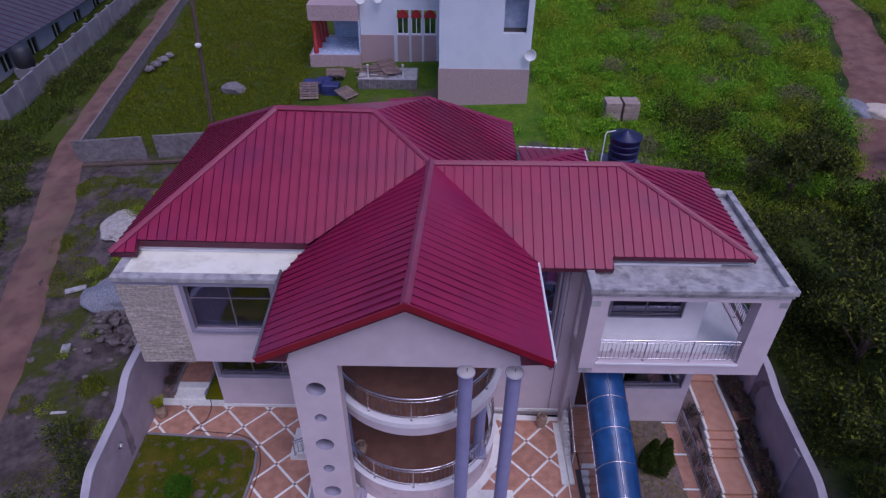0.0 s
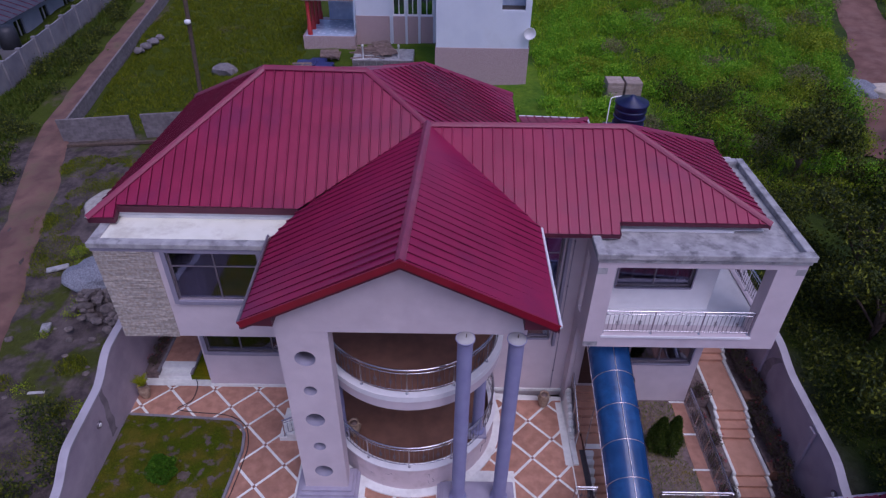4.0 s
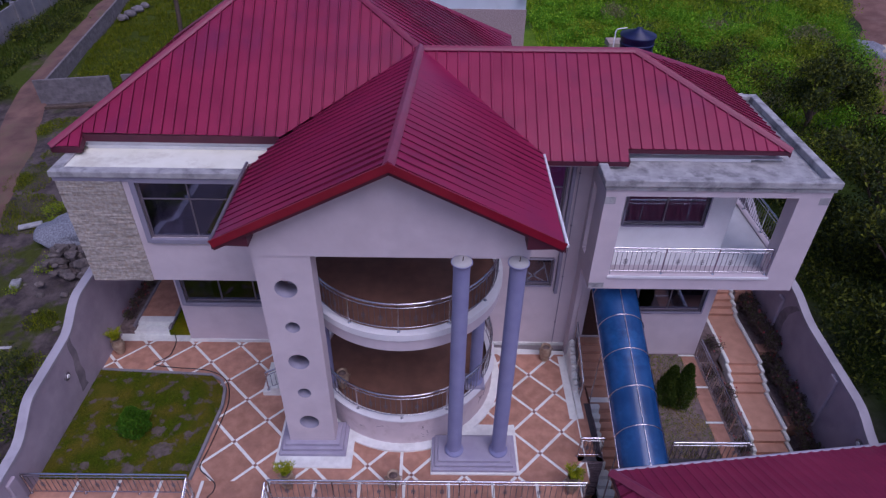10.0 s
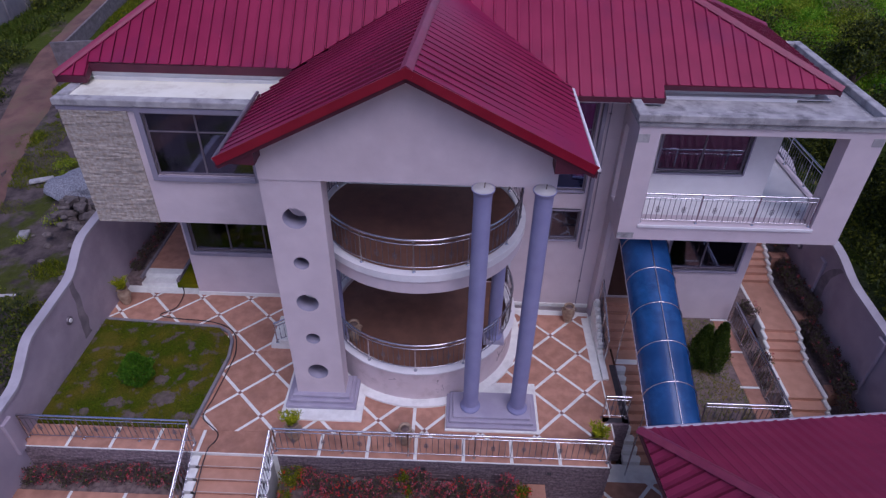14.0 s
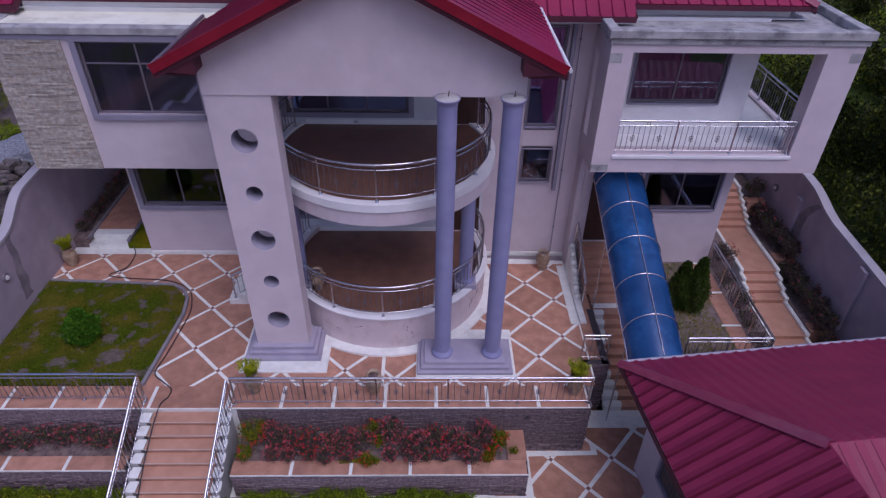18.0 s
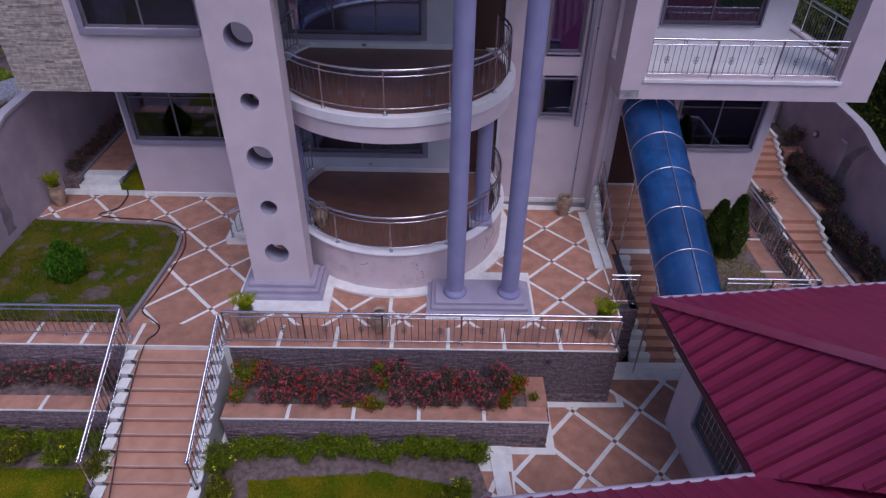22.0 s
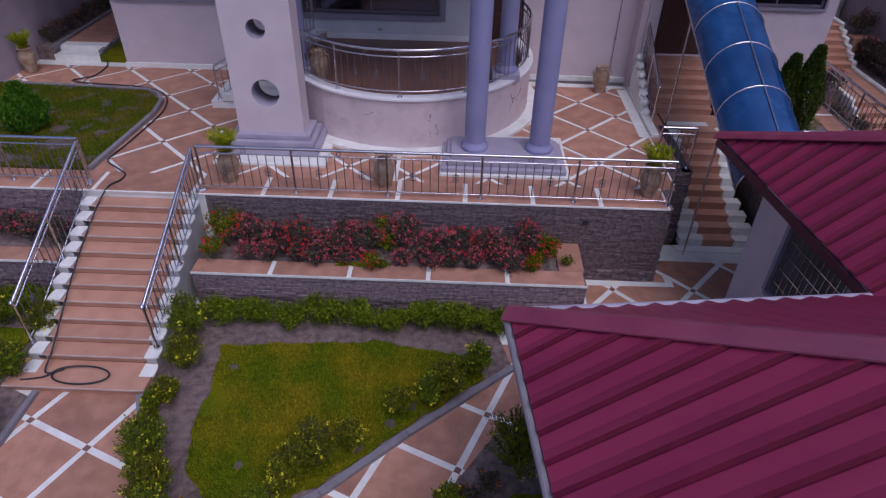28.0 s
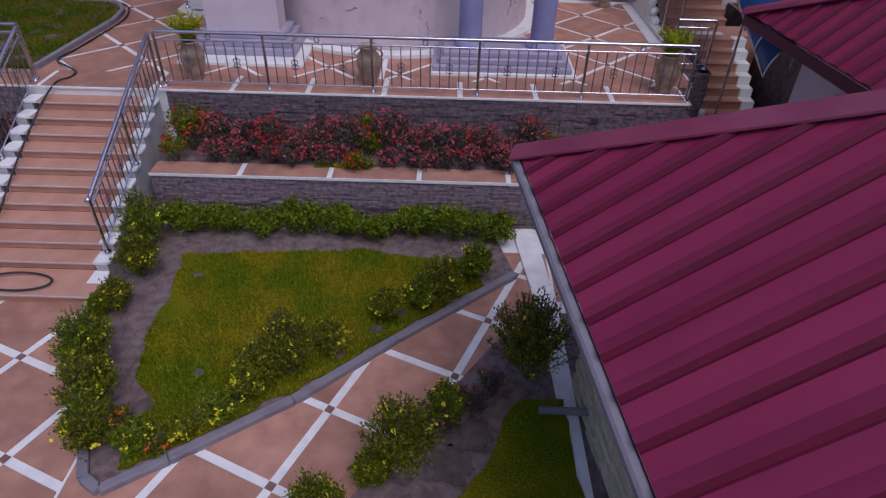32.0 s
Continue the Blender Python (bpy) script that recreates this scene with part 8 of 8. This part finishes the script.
# ---- neighbour's bungalow by the lane ----
# White paint set darker, so the dim corner of view is in the colour.
M_VILLA_DIM = material("dimmed_bungalow_paint", (0.30, 0.32, 0.38), (0.37, 0.39, 0.45), 0.6, 0.85, bump=0.06, stain=(0.3, 0.3, 0.33), stain_amount=0.5)
bu = thing("bungalow", (-40, 58, 2.0), "long white bungalow with a dark grey roof", "house")
M_GREYROOF = material("dark_roof_sheet", (0.045, 0.045, 0.065), (0.07, 0.07, 0.09), 1.5, 0.7, bump=0.1)
wins = [(46.5 + 4.2 * k, 47.9 + 4.2 * k, 1.6, 3.0) for k in range(8)]
part("wall", wall_grid('y', -37.0, -0.25, 44.0, 82, 0.0, 3.8, wins), M_VILLA_DIM, bu)
part("wall", box(-47, -37.26, 44.0, 44.25, 0.0, 3.8), M_VILLA_DIM, bu)
for a, b, c, d in wins:
    w = part("window", box(-37.2, -37.15, a, b, c, d), M_GLASS, bu)
    part("window_frame", box(-37.14, -37.08, (a + b) / 2 - 0.03, (a + b) / 2 + 0.03, c, d), M_WHITE, w)
roof_face(bu, [(-36.0, 43.2, 3.7), (-36.0, 83, 3.9), (-43.5, 83, 6.5), (-43.5, 47, 6.3)], (1, 0), 0.9, rib=(0.05, 0.05), mat=M_GREYROOF)
roof_face(bu, [(-36.0, 43.2, 3.7), (-43.5, 47, 6.3), (-51, 43.2, 3.7)], (0, -1), 0.9, rib=(0.05, 0.05), mat=M_GREYROOF)
roof_face(bu, [(-51, 43.2, 3.7), (-43.5, 47, 6.3), (-43.5, 83, 6.5), (-51, 83, 3.9)], (-1, 0), 0.9, rib=(0.05, 0.05), mat=M_GREYROOF)
tk2 = thing("water_tank", (-36, 51, 1), "black plastic water tank on a block stand", "water tank")
part("tank_body", lathe([(0.7, 2.2), (0.75, 2.3), (0.75, 3.6), (0.5, 3.9), (0.1, 3.95)], (-35.2, 51, 0), 20), M_RUBBER, tk2)
part("stand", box(-35.9, -34.5, 50.3, 51.7, 0.2, 2.19), M_CONC2, tk2)

# ---- pole, rubble, gravel ----
pole = thing("utility_pole", (-17.1, 42.2, hill(-17.1, 42.2)), "dark wooden utility pole with a lamp", "pole")
part("pole_shaft", tube([(-17.1, 42.2, 1.2), (-16.5, 42.2, 11.5)], 0.14, 10), M_BARK, pole)
part("lamp_head", lathe([(0.08, 0), (0.22, 0.1), (0.2, 0.25), (0.06, 0.3)], (-16.75, 42.0, 7.1), 14), M_WHITE, pole, "white lamp head")
part("lamp_arm", bar((-16.78, 42.2, 7.2), (-16.75, 41.95, 7.25), 0.05, 0.05), M_FRAME, pole)


def rock(at, r, mat, label, seed, category="rock", group="rocks"):
    bm = bmesh.new()
    bmesh.ops.create_icosphere(bm, subdivisions=2, radius=1)
    for v in bm.verts:
        k = 1 + 0.35 * noise.noise(v.co * 1.4 + Vector((seed, 0, 0))) + 0.12 * noise.noise(v.co * 4 + Vector((0, seed, 0)))
        v.co = Vector((v.co.x * r * k, v.co.y * r * 0.8 * k, v.co.z * r * 0.6 * k)) + Vector(at)
    return solid(name_of(category), bm, mat, label, category, group)


def name_of(category):
    return category.replace(" ", "_")


g = random.Random(8)
for k in range(90):
    near = k < 46
    x, y = (g.gauss(-14.6, 0.9), g.gauss(21.3, 0.6)) if near else (g.uniform(-19.0, -13.0), g.uniform(14.0, 30.0))
    rock((min(x, -12.9), y, hill(x, y) + (g.uniform(0.05, 0.4) if near else 0.05)), g.uniform(0.13, 0.34) if near else g.uniform(0.06, 0.2), M_RUBBLE, "broken brown-grey rubble stone on the soil", k, group="rubble by the wall")
for k in range(4):
    x, y = -24.9 + 0.25 * k, 51.0 + 0.9 * k
    rock((x, y, hill(x, y) + 0.3), g.uniform(0.35, 0.6), M_BLOCK, "large grey boulder beside the lane wall", 40 + k, "boulder", "boulders by the lane")
rock((-16.8, 47.2, hill(-16.8, 47.2) + 0.05), 1.0, M_BLOCK, "flat pale rock in the grass", 51)
bm = bmesh.new()
bmesh.ops.create_icosphere(bm, subdivisions=4, radius=1)
for v in bm.verts:
    k = 1 + 0.25 * noise.noise(v.co * 1.5) + 0.04 * noise.noise(v.co * 14)
    v.co = Vector((v.co.x * 2.1 * k - 16.0, v.co.y * 1.3 * k + 24.0, v.co.z * 0.8 * k + hill(-16.0, 24.0)))
M_GRAVEL = material("blue_grey_gravel", (0.13, 0.135, 0.16), (0.29, 0.30, 0.33), 16.0, 0.9, bump=1.0, fine=18)
solid("gravel_heap", bm, M_GRAVEL, "heap of blue-grey gravel outside the wall", "gravel", kind="stuff")


# heap of broken sandcrete blocks by the gravel
g = random.Random(21)
bm = box(-0.225, 0.225, -0.1, 0.1, 0, 0.2, 0.015)
ME_BROKEN = bpy.data.meshes.new("sandcrete_block")
bm.to_mesh(ME_BROKEN)
bm.free()
ME_BROKEN.materials.append(M_RUBBLE)
for lay, count in enumerate((26, 18, 10, 4)):
    for k in range(count):
        x = g.uniform(-16.9 + 0.25 * lay, -14.3 - 0.25 * lay)
        y = 22.0 + 0.05 * lay + g.uniform(-0.75, 0.75) * (1 - 0.2 * lay)
        ob = new("sandcrete_block", ME_BROKEN)
        ob.location = (x, y, hill(x, y) + 0.04 + 0.19 * lay)
        ob.rotation_euler = (g.uniform(-0.12, 0.12), g.uniform(-0.12, 0.12), g.choice((0.1, 0.2, 1.6, 0.9)) + g.uniform(-0.2, 0.2))
        tagged(ob, "broken brown sandcrete block in a loose heap", "block", "heap of broken blocks")
for x, y, w, d in ((-17.1, 18.8, 0.9, 0.4), (-17.5, 20.6, 0.6, 0.4), (-18.9, 24.6, 1.0, 0.35), (-16.1, 17.2, 0.7, 0.5)):
    bm = box(-w / 2, w / 2, -d / 2, d / 2, 0, 0.12, 0.03)
    bmesh.ops.transform(bm, matrix=Matrix.Translation((x, y, hill(x, y) - 0.02)) @ Matrix.Rotation(0.5 + x, 4, 'Z'), verts=bm.verts)
    solid("stone_slab", bm, M_CONC, "pale flat stone lying on the soil", "stone", "flat stones outside the wall")
solid("timber_beam", bar((-23.9, 36.3, hill(-24, 36.3) + 0.12), (-13.2, 36.9, hill(-13.2, 36.9) + 0.12), 0.2, 0.16), M_BARK, "long weathered timber lying before the block wall", "timber")


def heap(name, at, radii, mat, label, seed):
    """A low loose heap of sand or stones with an uneven skirt."""
    bm = bmesh.new()
    bmesh.ops.create_icosphere(bm, subdivisions=4, radius=1)
    for v in bm.verts:
        k = 1 + 0.3 * noise.noise(v.co * 1.4 + Vector((seed, 0, 0))) + 0.05 * noise.noise(v.co * 12)
        v.co = Vector((v.co.x * radii[0] * k + at[0], v.co.y * radii[1] * k + at[1], v.co.z * radii[2] * k + hill(at[0], at[1])))
    smooth(solid(name, bm, mat, label, "heap", kind="stuff"))


M_SAND = material("pale_sand", (0.34, 0.31, 0.27), (0.48, 0.45, 0.40), 5.0, 0.95, bump=0.7, fine=12, stain=(0.24, 0.2, 0.17), stain_scale=1.5, stain_amount=0.6)
M_CREAM_SAND = material("cream_sand", (0.52, 0.44, 0.33), (0.64, 0.56, 0.44), 4.0, 0.95, bump=0.4, fine=12)
heap("sand_heap", (-18.6, 30.2), (1.2, 1.9, 0.1), M_SAND, "low heap of pale sand outside the wall", 2.0)
heap("gravel_heap", (28.8, 42.0), (1.0, 1.6, 0.5), M_GRAVEL, "grey gravel heap on the bare red earth", 5.0)
heap("sand_heap", (30.6, 41.2), (1.6, 1.4, 0.5), M_CREAM_SAND, "cream sand heap on the bare red earth", 7.0)

# ---- wild vegetation ----
def clear_of_things(x, y):
    """True where the hillside is free of walls, houses and tracks."""
    if PLOT[0] - 0.5 < x < PLOT[1] + 0.7 and y < 29.5:
        return False
    if -12 < x < 7 and 43.0 < y < 58:
        return False
    if x < -31.8 and y > 42:
        return False
    lane = np.interp(y, (-4, 12, 22, 31, 38.5, 50, 69, 90), (-16, -18.4, -20.6, -23.4, -25.8, -27.2, -28.7, -30))
    if abs(x - lane) < 1.7:
        return False
    far = np.interp(y, (32.5, 37, 42, 51, 60, 75), (26.5, 28.5, 30.5, 34, 37, 38))
    return not (32 < y < 76 and abs(x - far) < 2.6)


def thicket(name, region, count, radius, height, leaf, per, mat, label, seed):
    """Bushes crowding a rectangle of the hillside, as one growth."""
    r = np.random.default_rng(seed)
    x0, x1, y0, y1 = region
    spots = []
    for _ in range(count):
        x, y = r.uniform(x0, x1), r.uniform(y0, y1)
        if not clear_of_things(x, y):
            continue
        rad = radius * r.uniform(0.5, 1.4)
        h = height * r.uniform(0.5, 1.4)
        spots.append(blob_spots(r, int(per * (rad / radius) ** 2), (x, y, hill(x, y) + h * 0.45), (rad, rad, h * 0.6), 0.35))
    v, f = leaves(np.concatenate(spots), leaf, r, upward=0.45, aspect=0.5)
    tagged(raw(name, v.tolist(), f.tolist(), mat), label, "bushes", kind="stuff")


thicket("bush_growth", (14.6, 30, 8, 29), 120, 1.2, 1.9, 0.17, 714, M_LEAF_DARK, "dense dark green bush beyond the boundary wall", 301)
thicket("bush_growth", (15, 42, 26, 46), 90, 1.2, 1.2, 0.125, 1000, M_LEAF_OLIVE, "olive green wild bush on the slope", 302)
thicket("bush_growth", (14, 44, 28, 50), 70, 1.2, 1.3, 0.125, 1000, M_LEAF_WILD, "bright green wild bush on the slope", 303)
thicket("bush_growth", (7.5, 46, 40, 72), 120, 1.4, 1.2, 0.15, 950, M_LEAF_WILD, "bright green wild bush on the slope", 304)
thicket("bush_growth", (12, 46, 34, 70), 40, 1.3, 1.2, 0.15, 800, M_LEAF_DRY, "dry grey-brown bush on the slope", 311)
thicket("bush_growth", (9, 46, 44, 75), 45, 1.6, 1.6, 0.16, 950, M_LEAF_OLIVE, "olive bush in the far thicket", 312)
thicket("bush_growth", (14.6, 28, 26, 42), 44, 1.2, 1.6, 0.17, 612, M_LEAF_DARK, "darker bush in the thicket", 305)
thicket("bush_growth", (7.2, 13, 38, 50), 26, 0.9, 0.8, 0.16, 510, M_LEAF_WILD, "bright green weeds beside the villa", 313)
thicket("bush_growth", (-23, -13.2, 4, 17), 46, 0.8, 0.9, 0.14, 442, M_LEAF_DARK, "dark weedy bush outside the wall", 306)
thicket("bush_growth", (-18.5, -12.8, 16, 36), 26, 0.45, 0.3, 0.08, 323, M_LEAF_OLIVE, "low weeds on the rubble ground", 307)
thicket("bush_growth", (-32, -27.6, 24, 70), 80, 0.9, 0.8, 0.16, 323, M_LEAF_DARK, "dark weeds along the lane", 308)
thicket("bush_growth", (-31, -22.5, 18, 40), 55, 0.9, 0.7, 0.16, 323, M_LEAF_DARK, "dark weeds along the lane", 309)
thicket("bush_growth", (13.9, 18, 4, 28), 60, 0.9, 0.9, 0.14, 408, M_LEAF_DARK, "dark undergrowth along the boundary wall", 314)
thicket("bush_growth", (-12, 8, 38.6, 42.6), 26, 0.7, 0.7, 0.14, 340, M_LEAF_WILD, "low bright weeds before the villa", 310)


def tree(at, h, r, label, seed, mat):
    """A tree: tapered trunk, limbs and a loose crown of many leaves."""
    g = np.random.default_rng(seed)
    t = thing("tree", at, label, "tree", "trees beyond the wall")
    x, y, z = at
    part("trunk", tube([(x, y, z - 0.3), (x + 0.1, y, z + h * 0.3), (x - 0.1, y + 0.1, z + h * 0.6)], 0.16, 8), M_BARK, t)
    spots = []
    for k in range(9):
        a = k * 2.4
        d = r * g.uniform(0.3, 0.9)
        tip = (x + d * math.cos(a), y + d * math.sin(a), z + h * g.uniform(0.5, 0.95))
        part("limb", tube([(x, y, z + h * (0.25 + 0.03 * k)), ((x + tip[0]) / 2, (y + tip[1]) / 2, tip[2] - h * 0.12), tip], 0.05, 6), M_BARK, t)
        spots.append(blob_spots(g, 760, tip, (r * 0.45, r * 0.45, r * 0.3), 0.25))
    leaf_mesh("crown", np.concatenate(spots), 0.19, mat, t, g, at)


for k, (x, y, h, r) in enumerate(((16.4, 14.5, 4.5, 1.9), (17.2, 18.6, 5.0, 2.2), (18.4, 22.5, 5.0, 2.4), (16.0, 10.5, 4.2, 1.8), (20.8, 17, 5.2, 2.4), (22.5, 26, 4.5, 2.2), (19.5, 31, 4.0, 2.0), (29, 33, 4.2, 2.3), (-19.5, 14.2, 2.6, 1.3), (-21.8, 17.0, 2.8, 1.4))):
    tree((x, y, hill(x, y)), h, r, "dark leafy tree beyond the boundary wall" if x > 0 else "dark feathery young tree outside the wall", 330 + k, M_LEAF_DARK)


def weeds(name, poly, count, size, mat, label, seed, open_ground=False):
    blades(name, [poly], lambda x, y: hill(x, y) + 0.22 * noise.noise((x * 0.25, y * 0.25, 0)) + 0.10 * noise.noise((x * 0.9, y * 0.9, 3)) - 0.02, count, size, mat, label, seed, clear_of_things if open_ground else None)


weeds("wild_grass", [(-23.5, 38), (-12, 38.5), (-11, 52), (-14, 75), (-26.5, 75), (-26, 50)], 70000, 0.22, M_GRASS_MOSS, "olive green rough grass in the field", 401)
weeds("wild_grass", [(7, 30), (44, 30), (44, 75), (7, 75)], 110000, 0.30, M_GRASS_WILD, "tall rough green grass between the bushes", 402, True)
for k, (x, y, rx, ry) in enumerate(((-19.6, 25.6, 1.7, 1.6), (-20.9, 28.6, 1.2, 1.7), (-19.6, 31.4, 1.9, 1.7), (-16.4, 28.6, 2.2, 2.2), (-21.8, 34.0, 1.4, 1.3), (-18.0, 34.4, 2.6, 0.9), (-19.3, 22.6, 0.7, 0.5), (-15.3, 18.4, 0.7, 0.6), (-15.5, 14.2, 0.9, 0.8), (-14.7, 16.3, 0.5, 0.5), (-17.8, 17.4, 0.6, 0.5), (-13.6, 20.0, 0.5, 1.0))):
    ring = [(x + rx * math.cos(a) * (1 + 0.35 * noise.noise((math.cos(a) * 2 + k, math.sin(a) * 2, k))), y + ry * math.sin(a) * (1 + 0.35 * noise.noise((math.cos(a) * 2, math.sin(a) * 2 + k, 3)))) for a in np.linspace(0, 2 * math.pi, 20, endpoint=False)]
    weeds("low_grass", ring, int(1500 * rx * ry), 0.13, M_GRASS_MOSS, "patch of low olive grass on the bare ground", 430 + k)
M_GRASS_DARK = island_leaf("dark_grass_blade", (0.03, 0.055, 0.006), (0.055, 0.09, 0.008), (0.10, 0.12, 0.015))
weeds("verge_grass", [(-22.5, 16), (-24.6, 27), (-28.6, 40), (-30.6, 70), (-36, 70), (-36, 22)], 34000, 0.36, M_GRASS_DARK, "dark rough grass on the verge of the lane", 405)
LANE = [(-18.9, 14), (-20.6, 22), (-23.4, 31), (-25.8, 38.5), (-27.2, 50), (-28.7, 69)]
weeds("verge_grass", [(x - 0.3, y) for x, y in LANE] + [(x + 0.35, y) for x, y in LANE[::-1]], 9000, 0.12, M_GRASS_DARK, "thin grass between the ruts of the lane", 406)


# ---- damp stains on the boundary walls ----
M_DAMP = material("damp_stain", (0.17, 0.145, 0.165), (0.27, 0.23, 0.25), 2.5, 0.9, bump=0.1, stain=(0.36, 0.31, 0.32), stain_scale=2.0, stain_amount=0.7)


def damp(parent, x, inward, spine, w0, w1, seed):
    """A ragged dark streak of damp running down a wall, as a thin skin on its face. spine: (y, z) from the top."""
    bm = bmesh.new()
    left, right = [], []
    n = 16
    for i in range(n + 1):
        t = i / n
        k = min(int(t * (len(spine) - 1)), len(spine) - 2)
        f = t * (len(spine) - 1) - k
        y, z = (spine[k][m] * (1 - f) + spine[k + 1][m] * f for m in (0, 1))
        w = w0 * (1 - t) + w1 * t
        left.append((y - w * (1 + 0.5 * noise.noise((t * 5, seed, 0))), z))
        right.append((y + w * (1 + 0.5 * noise.noise((t * 5, seed, 9))), z))
    ring = left + right[::-1]
    lo = [bm.verts.new((x + inward * 0.001, y, z)) for y, z in ring]
    hi = [bm.verts.new((x + inward * 0.004, y, z)) for y, z in ring]
    for i in range(n):
        j = 2 * n + 1 - i
        bm.faces.new((hi[i], hi[i + 1], hi[j - 1], hi[j]))
    for i in range(len(ring)):
        j = (i + 1) % len(ring)
        bm.faces.new((lo[i], lo[j], hi[j], hi[i]))
    bmesh.ops.recalc_face_normals(bm, faces=bm.faces[:])
    part("damp_stain", bm, M_DAMP, parent, "dark ragged damp streak")


damp(wall_w, -12.1, 1, [(15.35, 2.4), (15.3, 1.6), (15.2, 0.9), (15.15, 0.3)], 0.12, 0.22, 1)
damp(wall_e, 13.25, -1, [(17.4, 2.3), (17.8, 1.9), (18.0, 1.4), (18.1, 0.5)], 0.12, 0.28, 2)
